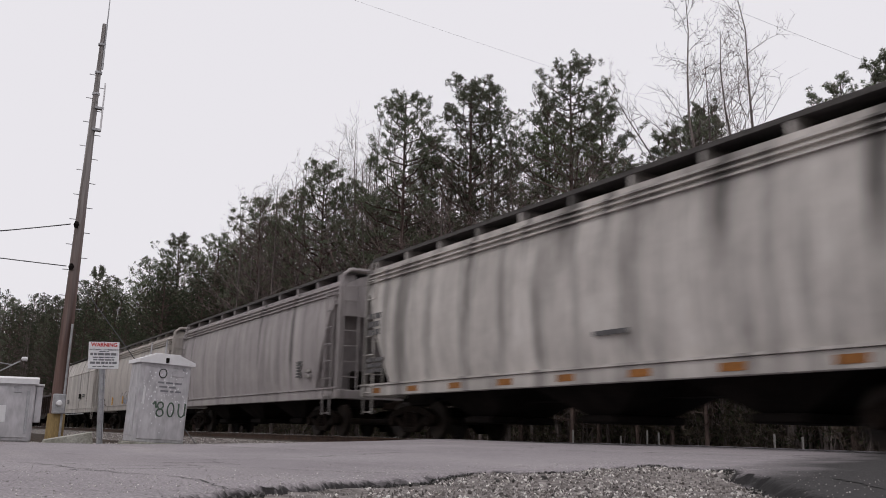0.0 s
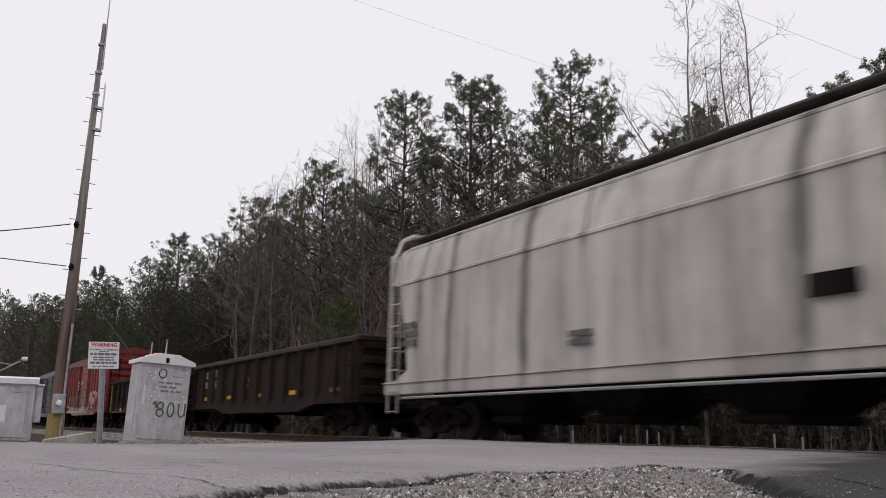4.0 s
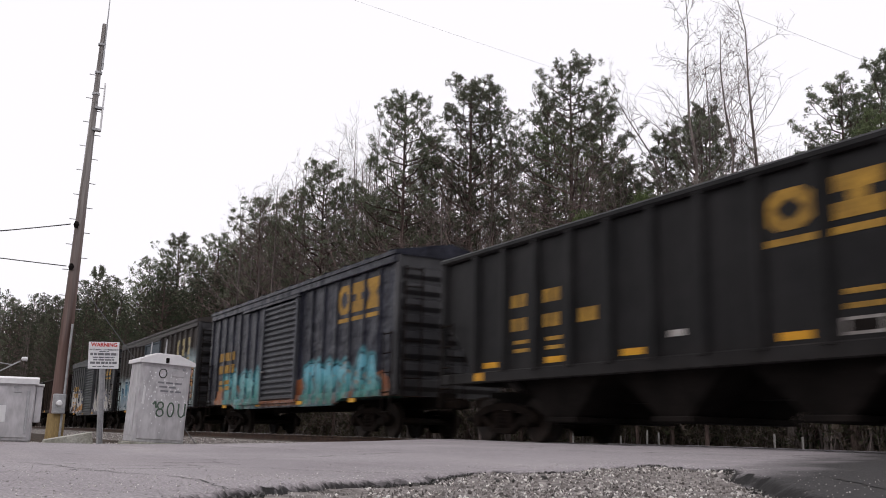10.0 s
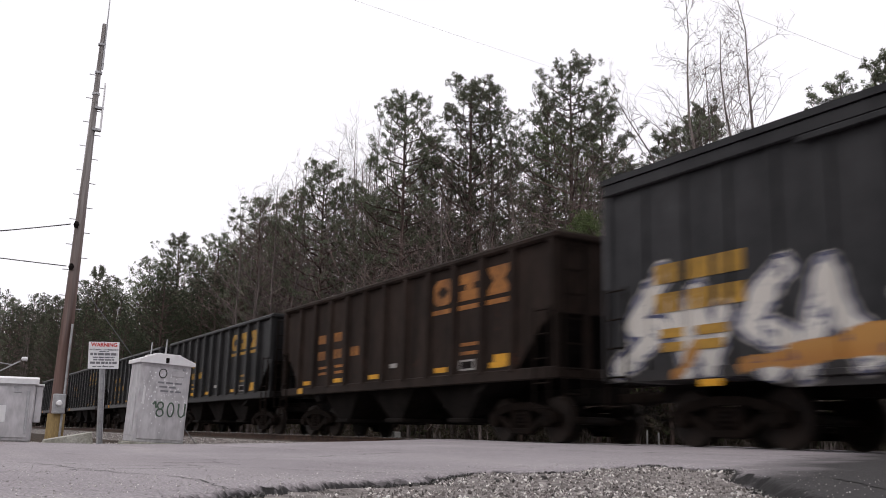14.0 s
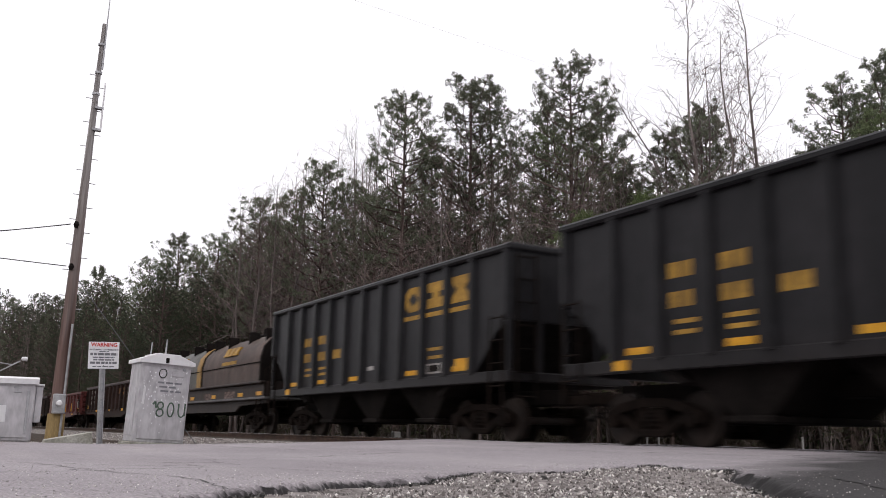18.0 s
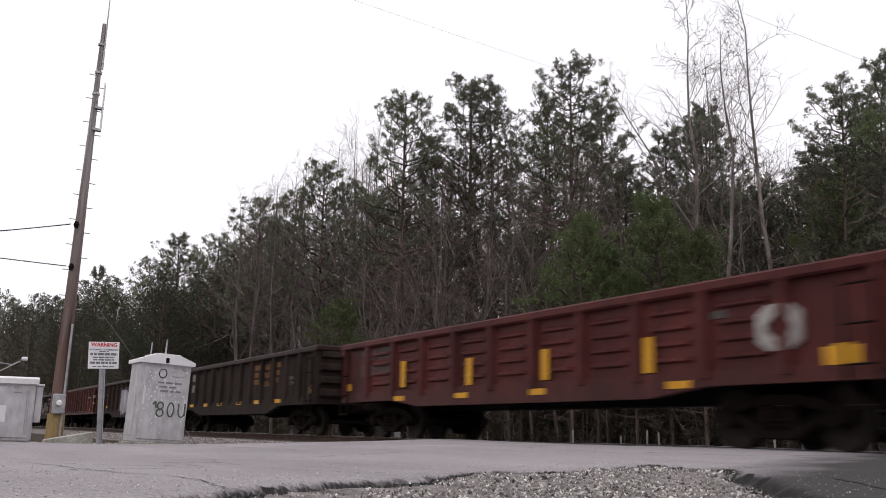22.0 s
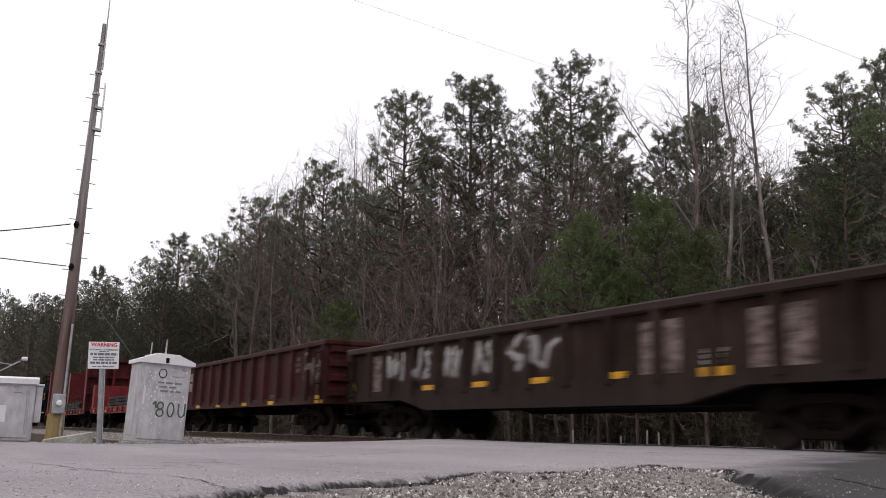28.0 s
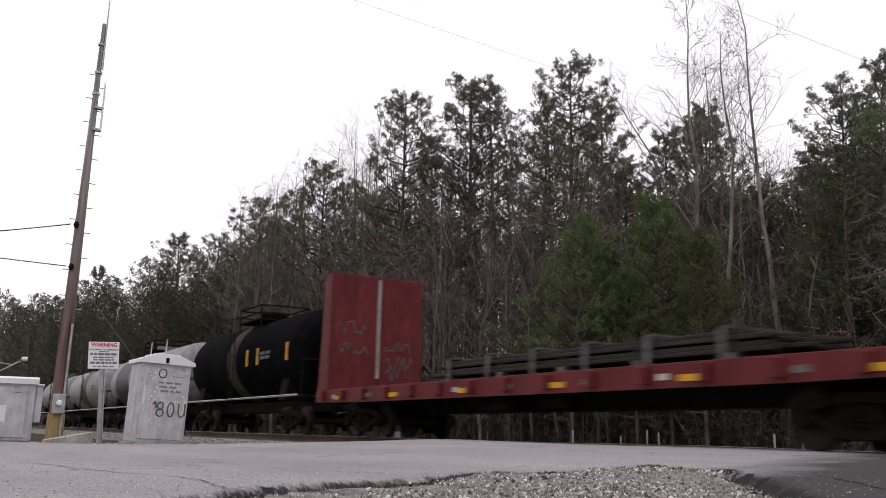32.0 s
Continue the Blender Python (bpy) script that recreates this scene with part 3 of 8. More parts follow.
def gondola(front, rear, paint, label, top=2.55, posts=13, belly=0.0, top_paint=None, ident=None, panels=None, end_paint=None,
            stripes=5, end_mark=None, seed=1, sheets=None, emblem=None, strip_at=(), strip_z=1.1):
    car, L = car_thing("gondola", front, rear, label)
    h, W = L / 2, 1.42
    running_gear(car, L, 2.1)
    underframe(car, L, 0.66)
    low = 0.92
    tp = top_paint or paint
    for s in (-1, 1):
        y0, y1 = sorted((s * (W - 0.03), s * W))
        part("side_sheet", Geo().box(-h + 0.05, h - 0.05, y0, y1, low, top - 0.1), paint, car)
        y0, y1 = sorted((s * (W - 0.06), s * (W + 0.12)))
        part("top_chord", Geo().box(-h, h, y0, y1, top - 0.16, top, 0.03), tp, car)
        y0, y1 = sorted((s * (W - 0.08), s * (W + 0.06)))
        d = belly
        g = Geo().prism([(-h + 0.02, low + 0.16), (h - 0.02, low + 0.16), (h - 0.02, low - 0.06), (h - 3.0, low - 0.06), (h - 4.2, low - 0.06 - d),
                         (-h + 4.2, low - 0.06 - d), (-h + 3.0, low - 0.06), (-h + 0.02, low - 0.06)], y0, y1, "y")
        part("side_sill", g, paint, car)
    post_mesh = Geo().prism([(-0.11, 0), (-0.06, -0.12), (0.06, -0.12), (0.11, 0)], low + 0.05, top - 0.12, "z")
    for s in (-1, 1):
        for k in range(posts + 1):
            x = -h + 0.16 + k * (L - 0.32) / posts
            placed("side_post", post_mesh, paint, car, pose(x, s * W, 0, 0, 0, 0 if s < 0 else 180))
    ep = end_paint or paint
    rib = Geo().prism([(0, -0.13), (0.14, -0.07), (0.14, 0.07), (0, 0.13)], -W + 0.06, W - 0.06, "y")
    for s in (-1, 1):
        part("end_panel", Geo().box(*sorted((s * (h - 0.1), s * (h - 0.04))), -W, W, low - 0.05, top - 0.05), ep, car)
        for k in range(4):
            placed("end_rib", rib, ep, car, pose(s * (h - 0.04), 0, low + 0.25 + k * (top - low - 0.35) / 3.4, 0, 0, 0 if s > 0 else 180))
        part("end_chord", Geo().box(*sorted((s * (h - 0.15), s * (h + 0.08))), -W - 0.1, W + 0.1, top - 0.15, top + 0.01, 0.03), tp, car)
        ladder(car, STEEL_DARK, s * (h - 0.4) - 0.22, -W - 0.14, 0.5, top - 0.3)
    part("floor", Geo().box(-h + 0.1, h - 0.1, -W + 0.03, W - 0.03, low, low + 0.06), UNDER, car)
    if sheets:
        rib = Geo().prism([(0, -0.05), (-0.05, -0.02), (-0.05, 0.02), (0, 0.05)], -0.42, 0.42, "x")
        for k in range(1, posts - 1):
            x = -h + 0.16 + (k + 0.5) * (L - 0.32) / posts
            for j in range(5):
                placed("pressed_rib", rib, paint, car, pose(x, -W, low + 0.35 + j * 0.24))
    if emblem:
        part("painted_emblem", emblem_shape(0, emblem[0], emblem[1], -W - 0.06, -W + 0.01, *emblem[2:]), LETTER_WHITE, car, "worn white emblem")
    worn = {LETTER_WHITE.name: CHALK, LETTER_ORANGE.name: WORN_ORANGE, LETTER_GREY.name: CHALK_GREY}
    for a, b, z0, z1, mat, rows, cols in panels or ():
        mat = worn.get(mat.name, mat)
        if not rows:
            block(car, mat, a, b, z0, z1, W + 0.002, "worn_patch")
            continue
        print_lines(car, mat, a, b, z1, rows, (z1 - z0) / (rows * 1.5), W + 0.004, cols, seed + int(10 * a))
    for a, b, z0, z1, mat in end_mark or ():
        block(car, mat, a, b, z0, z1, W + (0.064 if z0 < 1.08 else 0.055 if sheets else 0.002))
    proud = 0.07 if strip_z < 1.14 else 0.02
    for x in strip_at:
        part("reflector", Geo().box(x - 0.24, x + 0.24, -W - proud, -W + 0.01, strip_z - 0.055, strip_z + 0.055), YELLOW, car, "yellow reflective strip")
    if stripes and not strip_at:
        reflectors(car, L, low + 0.25, W + 0.012, stripes, h=0.12, w=0.5)
    return car


def coal_hopper(front, rear, paint, label, top=3.8, posts=12, brand_mat=None, seed=1, low=1.28):
    car, L = car_thing("open_hopper", front, rear, label)
    h, W = L / 2, 1.46
    running_gear(car, L, 1.75)
    underframe(car, L, 0.72, 0.3, brake=False)
    for s in (-1, 1):
        y0, y1 = sorted((s * (W - 0.03), s * W))
        # the side is cut away low down at both ends, over the open platforms
        g = Geo().prism([(-h + 0.04, 2.35), (-h + 0.55, 2.1), (-h + 1.35, low), (h - 1.35, low), (h - 0.55, 2.1), (h - 0.04, 2.35),
                         (h - 0.04, top - 0.05), (-h + 0.04, top - 0.05)], y0, y1, "y")
        part("side_sheet", g, paint, car)
        y0, y1 = sorted((s * (W - 0.06), s * (W + 0.12)))
        part("top_chord", Geo().box(-h, h, y0, y1, top - 0.14, top, 0.04), paint, car)
        y0, y1 = sorted((s * (W - 0.05), s * (W + 0.06)))
        part("side_sill", Geo().box(-h + 0.02, h - 0.02, y0, y1, low - 0.16, low + 0.06, 0.02), paint, car)
        for e in (-1, 1):
            part("corner_post", Geo().box(*sorted((e * (h - 0.12), e * (h - 0.02))), s * W - 0.05, s * W + 0.05, low, 2.4, 0.02), paint, car)
    post_mesh = Geo().prism([(-0.1, 0), (-0.055, -0.11), (0.055, -0.11), (0.1, 0)], low + 0.02, top - 0.1, "z")
    short_mesh = Geo().prism([(-0.1, 0), (-0.055, -0.11), (0.055, -0.11), (0.1, 0)], 2.32, top - 0.1, "z")
    xs = [-h + 1.4 + k * (L - 2.8) / (posts - 2) for k in range(posts - 1)]
    for s in (-1, 1):
        turn = 0 if s < 0 else 180
        for x in xs:
            placed("side_post", post_mesh, paint, car, pose(x, s * W, 0, 0, 0, turn))
        for x in (-h + 0.12, h - 0.12):
            placed("side_post", short_mesh, paint, car, pose(x, s * W, 0, 0, 0, turn))
    for s in (-1, 1):
        part("end_panel", Geo().box(*sorted((s * (h - 0.1), s * (h - 0.04))), -W, W, 2.3, top - 0.05), paint, car)
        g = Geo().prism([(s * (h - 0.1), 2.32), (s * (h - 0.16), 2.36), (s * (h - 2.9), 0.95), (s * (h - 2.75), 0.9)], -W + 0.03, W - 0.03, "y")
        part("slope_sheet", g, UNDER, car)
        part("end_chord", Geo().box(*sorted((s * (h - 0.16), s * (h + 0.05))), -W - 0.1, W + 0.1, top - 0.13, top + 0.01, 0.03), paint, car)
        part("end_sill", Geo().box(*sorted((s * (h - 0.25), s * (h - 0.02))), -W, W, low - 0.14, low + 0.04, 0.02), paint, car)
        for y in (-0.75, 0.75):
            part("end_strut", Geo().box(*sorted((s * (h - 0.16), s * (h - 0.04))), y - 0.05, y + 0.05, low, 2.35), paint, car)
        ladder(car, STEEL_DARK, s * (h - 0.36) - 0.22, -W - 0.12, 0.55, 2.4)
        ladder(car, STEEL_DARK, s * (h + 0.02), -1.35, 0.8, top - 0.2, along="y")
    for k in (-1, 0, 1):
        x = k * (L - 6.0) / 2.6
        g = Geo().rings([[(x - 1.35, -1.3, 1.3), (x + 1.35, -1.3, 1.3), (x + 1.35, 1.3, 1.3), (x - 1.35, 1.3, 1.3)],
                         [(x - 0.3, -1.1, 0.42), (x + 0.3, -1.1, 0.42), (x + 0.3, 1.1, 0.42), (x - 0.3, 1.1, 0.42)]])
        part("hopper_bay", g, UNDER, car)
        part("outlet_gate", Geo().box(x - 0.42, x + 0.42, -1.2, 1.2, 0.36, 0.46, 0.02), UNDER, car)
    bm = brand_mat or LETTER_YELLOW
    step = (L - 2.8) / (posts - 2)
    for k in range(3):
        a = xs[7] + k * step + 0.16
        part("painted_block", emblem_shape(k, a, a + step - 0.32, -W - 0.008, -W + 0.01, 2.85, 3.42), bm, car, "plain painted block")
        part("painted_bar", Geo().box(a - 0.04, a + step - 0.28, -W - 0.008, -W + 0.01, 2.66, 2.76), bm, car)
    for k, n in ((0, 2), (1, 3)):
        for j in range(n):
            a = xs[1] + j * step + 0.2
            z = 2.5 - k * 0.45
            for i in range(2):
                part("lettering", Geo().box(a + i * 0.27, a + i * 0.27 + 0.2, -W - 0.007, -W + 0.01, z, z + 0.24), bm, car)
    for k in range(2):
        for j in range(2):
            a = xs[1 + j] + 0.3
            part("lettering", Geo().box(a, a + step - 0.6, -W - 0.007, -W + 0.01, 1.8 - k * 0.16, 1.87 - k * 0.16), bm, car)
    for k, z in ((8, 1.72), (8, 1.9)):
        part("lettering", Geo().box(xs[k] + 0.25, xs[k] + step - 0.2, -W - 0.007, -W + 0.01, z, z + 0.07), bm, car)
    a = xs[8] + 0.2
    g = Geo().box(a, a + 0.6, -W - 0.007, -W + 0.01, 1.4, 1.62)
    part("stencil_panel", g, LETTER_WHITE, car, "white stencilled panel")
    part("stencil_ground", Geo().box(a + 0.06, a + 0.54, -W - 0.011, -W + 0.01, 1.44, 1.58), UNDER, car)
    part("stencil_panel", Geo().box(xs[5] + 0.3, xs[5] + 0.62, -W - 0.007, -W + 0.01, 1.62, 1.72), LETTER_WHITE, car, "white stencilled panel")
    for k in (0, 2, 4, 7, 9):
        part("reflector", Geo().box(xs[k] + 0.26, xs[k] + 0.78, -W - 0.008, -W + 0.01, 1.4, 1.51), YELLOW, car, "yellow reflective strip")
    part("reflector", Geo().box(-h + 1.42, -h + 1.75, -W - 0.075, -W - 0.05, low - 0.12, low + 0.04), YELLOW, car, "yellow reflective square")
    part("reflector", Geo().box(h - 2.1, h - 1.5, -W - 0.012, -W + 0.01, 1.42, 1.66), YELLOW, car, "yellow reflective square")
    return car


def covered_hopper(front, rear, paint, label, kind="round", seed=1, strips=None, sill_paint=None, marks=(), sill_strips=0):
    """Round: bulging sides with a running board on brackets. Straight: flat sides with a slanted upper band."""
    car, L = car_thing("covered_hopper", front, rear, label)
    h = L / 2
    running_gear(car, L, 2.0)
    underframe(car, L, 0.8, 0.34, brake=False)
    sp = sill_paint or paint
    if kind == "round":
        side = [(1.43, 1.18), (1.5, 1.6), (1.55, 2.2), (1.56, 2.8), (1.53, 3.35), (1.47, 3.78), (1.47, 3.84), (1.43, 3.86), (1.43, 3.94), (1.4, 3.96), (1.4, 4.03),
                (1.34, 4.05), (0.75, 4.35), (0.0, 4.48)]
    else:
        side = [(1.46, 1.12), (1.5, 1.5), (1.5, 2.3), (1.5, 3.0), (1.5, 3.3), (1.53, 3.31), (1.53, 3.36), (1.47, 3.4), (1.38, 3.8), (1.25, 4.12), (1.0, 4.26), (0.6, 4.34), (0.3, 4.38), (0.0, 4.4)]
    round_k = kind == "round"

    def section(x, zmin):
        pts = [(y, max(z, zmin)) for y, z in side]
        out = []
        for y, z in pts:
            k = next((i for i in range(len(side) - 1) if side[i + 1][1] >= z), 0)
            (ya, za), (yb, zb) = side[k], side[k + 1]
            out.append((ya + (yb - ya) * (z - za) / max(zb - za, 1e-6) if z > za else y, z))
        return [(x, -y, z) for y, z in out] + [(x, y, z) for y, z in reversed(out[:-1])]

    cut = ((1.75, 1.18), (1.5, 1.5), (1.15, 2.2), (0.85, 2.8), (0.62, 3.3), (0.45, 3.5), (0.35, 3.52)) if round_k else \
          ((1.35, 1.12), (1.25, 1.5), (1.05, 2.3), (0.85, 3.0), (0.7, 3.3), (0.35, 3.36))
    left = [section(-h + d, z) for d, z in reversed(cut)]
    right = [section(h - d, z) for d, z in cut]
    g = Geo().rings(left + right)
    part("body", g, paint, car, "curved steel hopper body", smooth=True)
    for s in (-1, 1):
        y0, y1 = sorted((s * 1.38, s * 1.5))
        part("side_sill", Geo().box(-h + 0.1, h - 0.1, y0, y1, 0.98, 1.24, 0.015), sp, car)
        part("sill_lip", Geo().box(-h + 0.1, h - 0.1, *sorted((s * 1.36, s * 1.54)), 1.24, 1.28), sp, car)
    nb = 3 if round_k else 4
    for k in range(nb):
        x = (k - (nb - 1) / 2) * (L - 5.4) / nb
        w = (L - 5.6) / nb / 2
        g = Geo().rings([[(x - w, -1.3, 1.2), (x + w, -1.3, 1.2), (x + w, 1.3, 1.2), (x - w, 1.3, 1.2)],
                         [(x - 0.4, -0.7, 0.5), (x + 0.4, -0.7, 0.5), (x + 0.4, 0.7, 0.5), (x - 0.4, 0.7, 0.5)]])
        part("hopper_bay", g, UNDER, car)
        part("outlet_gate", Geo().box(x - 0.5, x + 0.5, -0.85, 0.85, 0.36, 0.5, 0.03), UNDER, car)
    # end platforms: corner posts, bulkhead plate, ladders
    for s in (-1, 1):
        e = s * (h - 0.2)
        part("end_bulkhead", Geo().box(*sorted((e - 0.02, e + 0.03)), -1.36, 1.36, 3.2, 4.05, 0.01), paint, car)
        a, b = ((0.5, 3.5), (1.72, 1.14)) if round_k else ((0.66, 3.34), (1.34, 1.1))
        part("slope_sheet", Geo().prism([(s * (h - a[0]), a[1]), (s * (h - a[0] + 0.06), a[1]), (s * (h - b[0] + 0.16), b[1]), (s * (h - b[0] + 0.1), b[1])], -1.4, 1.4, "y"), paint, car)
        part("end_sill", Geo().box(*sorted((s * (h - 0.3), s * (h - 0.04))), -1.45, 1.45, 0.98, 1.22, 0.02), sp, car)
        for y in (-1.42, 1.42):
            part("corner_post", Geo().box(*sorted((e - 0.06, e + 0.06)), y - 0.05, y + 0.05, 1.2, 4.05, 0.015), paint, car)
        # struts coloured near-black to stand in for the shade inside the open end
        for y in (-0.6, 0.6):
            part("end_strut", Geo().box(*sorted((e - 0.05, e + 0.05)), y - 0.06, y + 0.06, 1.2, 3.25), UNDER, car)
        ladder(car, paint, s * (h - 0.62) - 0.25, -1.54, 0.55, 3.9, 0.5)
        ladder(car, paint, s * (h - 0.1), -1.35, 1.1, 4.1, along="y")
        part("brake_gear", Geo().box(*sorted((e - 0.45, e - 0.1)), -0.9, 0.7, 1.24, 1.75, 0.05), UNDER, car)
    if round_k:
        for s in (-1, 1):
            for y, z in ((1.5, 3.8), (1.47, 3.92), (1.44, 4.03)):
                part("eave_rib", Geo().box(-h + 0.3, h - 0.3, *sorted((s * (y - 0.1), s * (y + 0.03))), z, z + 0.035), paint, car)
        for s in (-1, 1):
            y0, y1 = sorted((s * 0.45, s * 1.36))
            g = Geo().box(-h + 0.3, h - 0.3, y0, y1, 4.42, 4.46)
            part("running_board", g, GRATE, car, "dark slatted roof walkway")
            part("board_edge", Geo().box(-h + 0.3, h - 0.3, *sorted((s * 1.36, s * 1.39)), 4.38, 4.46), GRATE, car)
        for s in (-1, 1):
            part("roof_coaming", Geo().box(-h + 0.3, h - 0.3, *sorted((s * 1.2, s * 1.36)), 4.03, 4.2), paint, car)
        bracket = Geo().prism([(-1.365, 4.05), (-1.375, 4.42), (-0.9, 4.42), (-0.85, 4.3)], -0.04, 0.04, "x")
        for s in (-1, 1):
            for k in range(11):
                x = -h + 0.5 + k * (L - 1.0) / 10
                placed("bracket", bracket, paint, car, pose(x, 0, 0, 0, 0, 0 if s < 0 else 180))
        part("hatch_cover", Geo().box(-h + 1.0, h - 1.0, -0.28, 0.28, 4.46, 4.55, 0.03), paint, car)
        for s in (-1, 1):
            g = Geo()
            x = s * (h - 0.22)
            pts = [(x, -1.42, 4.0), (x, -1.36, 4.35), (x, -1.15, 4.52), (x, 1.15, 4.52), (x, 1.36, 4.35), (x, 1.42, 4.0)]
            for p, q in zip(pts, pts[1:]):
                g.rod(p, q, 0.05, n=6)
            part("end_rail", g, paint, car)
    else:
        part("running_board", Geo().box(-h + 0.3, h - 0.3, -0.95, -0.4, 4.42, 4.45), GRATE, car, "dark roof walkway")
        part("running_board", Geo().box(-h + 0.3, h - 0.3, 0.4, 0.95, 4.42, 4.45), GRATE, car, "dark roof walkway")
        for s in (-1, 1):
            g = Geo()
            x = s * (h - 0.22)
            pts = [(x, -1.42, 3.9), (x, -1.2, 4.4), (x, -0.9, 4.55), (x, 0.9, 4.55), (x, 1.2, 4.4), (x, 1.42, 3.9)]
            for p, q in zip(pts, pts[1:]):
                g.rod(p, q, 0.05, n=6)
            part("end_rail", g, paint, car)
            part("side_gusset", Geo().prism([(s * (h - 2.0), 1.2), (s * (h - 0.3), 1.2), (s * (h - 1.4), 1.55)], -1.5, -1.46, "y"), paint, car)
        part("pipe_run", Geo().rod((-h + 1.0, -1.5, 0.9), (h - 4, -1.5, 0.9), 0.03, n=6), GALV, car)
        for s in (-1, 1):
            part("roof_seam", Geo().box(-h + 0.5, h - 0.5, *sorted((s * 1.2, s * 1.27)), 4.1, 4.14), paint, car)
    if not round_k:
        # this car is a taller build: everything over the sill is drawn out upwards
        for ob in car.children:
            if ob.name.split(".")[0] not in ("truck", "coupler", "air_hose"):
                for v in ob.data.vertices:
                    v.co.z = v.co.z if v.co.z < 1.3 else 1.3 + (v.co.z - 1.3) * 1.11
    for name, mat, x0, x1, z0, z1, rows, cols in marks:
        yy = 1.575
        if rows:
            print_lines(car, mat, x0 * h, x1 * h, z1, rows, (z1 - z0) / rows / 1.5, yy, cols, seed)
        else:
            block(car, mat, x0 * h, x1 * h, z0, z1, yy, name)
    for k in range(sill_strips):
        x = -h + 1.0 + k * (L - 2.0) / max(1, sill_strips - 1)
        part("reflector", Geo().box(x - 0.24, x + 0.24, -1.508, -1.49, 1.05, 1.17), LETTER_ORANGE, car, "orange reflective strip")
    for k in range(strips or 0):
        x = -h + 1.2 + k * (L - 2.4) / max(1, strips - 1)
        part("reflector", Geo().box(x - 0.08, x + 0.08, -1.562, -1.53, 1.3, 1.72), YELLOW, car, "yellow reflective strip")
    return car


def coil_car(front, rear, trough_paint, hood_a, hood_b, end_stripe, label):
    car, L = car_thing("coil_car", front, rear, label)
    h = L / 2
    running_gear(car, L, 2.0)
    underframe(car, L, 0.7, 0.5)
    part("deck", Geo().box(-h, h, -1.5, 1.5, 1.1, 1.17, 0.01), LETTER_GREY, car, "pale walkway edge")
    for s in (-1, 1):
        g = Geo().prism([(-h + 0.1, 1.1), (h - 0.1, 1.1), (h - 0.1, 0.98), (h - 3, 0.92), (h - 3.6, 0.72), (-h + 3.6, 0.72), (-h + 3, 0.92), (-h + 0.1, 0.98)],
                        *sorted((s * 1.25, s * 1.32)), "y")
        part("side_sill", g, trough_paint, car)
        y0, y1 = sorted((s * 1.1, s * 1.2))
        part("trough_side", Geo().box(-h + 0.9, h - 0.9, y0, y1, 1.17, 1.72, 0.02), trough_paint, car)
        part("trough_rim", Geo().box(-h + 0.9, h - 0.9, *sorted((s * 1.08, s * 1.34)), 1.64, 1.72, 0.02), trough_paint, car)
    for s in (-1, 1):
        part("trough_end", Geo().box(*sorted((s * (h - 1.0), s * (h - 0.9))), -1.15, 1.15, 1.17, 1.72), trough_paint, car)
        ladder(car, STEEL_DARK, s * (h - 0.5) - 0.2, -1.5, 0.5, 1.1)
        g = Geo()
        for a, b in (((s * (h - 0.25), -1.4, 1.17), (s * (h - 0.25), -1.4, 2.1)), ((s * (h - 0.25), -1.4, 2.1), (s * (h - 0.25), 1.4, 2.1)),
                     ((s * (h - 0.25), 1.4, 2.1), (s * (h - 0.25), 1.4, 1.17)), ((s * (h - 0.25), 0, 1.17), (s * (h - 0.25), 0, 2.1))):
            g.rod(a, b, 0.03, n=6)
        part("end_railing", g, STEEL_DARK, car)

    def arch(r=0.0):
        pts = [(-1.3 - r, 1.72), (-1.3 - r, 2.35)]
        for k in range(9):
            a = math.pi - k * math.pi / 8
            pts.append(((1.3 + r) * math.cos(a), 2.5 + (0.98 + r) * math.sin(a)))
        return pts + [(1.3 + r, 2.35), (1.3 + r, 1.72)]

    for x0, x1, mat, name in ((-h + 1.05, -0.06, hood_a, "grey"), (0.06, h - 1.05, hood_b, "rusty")):
        hood = part("hood", Geo().prism(arch(), x0, x1), mat, car, name + " arched steel coil cover", smooth=True)
        part("seam", Geo().box(x0, x1, -1.325, 1.325, 2.33, 2.36), UNDER, hood)
        bands = ((x0, x0 + 0.5), (x1 - 0.55, x1 + 0.0)) if mat is hood_a else ((x0, x0 + 0.12), (x1 - 0.12, x1))
        for a, b in bands:
            part("end_band", Geo().prism(arch(0.02), a - 0.015, b + 0.015), end_stripe if mat is hood_a else UNDER, hood, "yellow end band" if mat is hood_a else "", smooth=True)
        for f in (0.08, 0.33, 0.67, 0.92):
            x = x0 + f * (x1 - x0)
            part("lifting_lug", Geo().box(x - 0.06, x + 0.06, -1.0, -0.6, 2.9, 3.55, 0.03), UNDER, hood)
        part("stacking_bracket", Geo().box(x0 + 2.1, x1 - 2.1, -0.12, 0.12, 3.55, 3.63, 0.02), UNDER, hood)
        part("stacking_bracket", Geo().box((x0 + x1) / 2 - 0.05, (x0 + x1) / 2 + 0.05, -0.05, 0.05, 3.45, 3.85, 0.02), UNDER, hood)
        c = (x0 + x1) / 2
        g = Geo()
        for k in range(3):
            g.rings([[(c - 0.8 + k * 0.55, -1.21, 2.74), (c - 0.32 + k * 0.55, -1.21, 2.74), (c - 0.32 + k * 0.55, -1.05, 3.02), (c - 0.8 + k * 0.55, -1.05, 3.02)],
                     [(c - 0.8 + k * 0.55, -1.3, 2.74), (c - 0.32 + k * 0.55, -1.3, 2.74), (c - 0.32 + k * 0.55, -1.15, 3.05), (c - 0.8 + k * 0.55, -1.15, 3.05)]])
        part("painted_block", g, LETTER_YELLOW, hood)
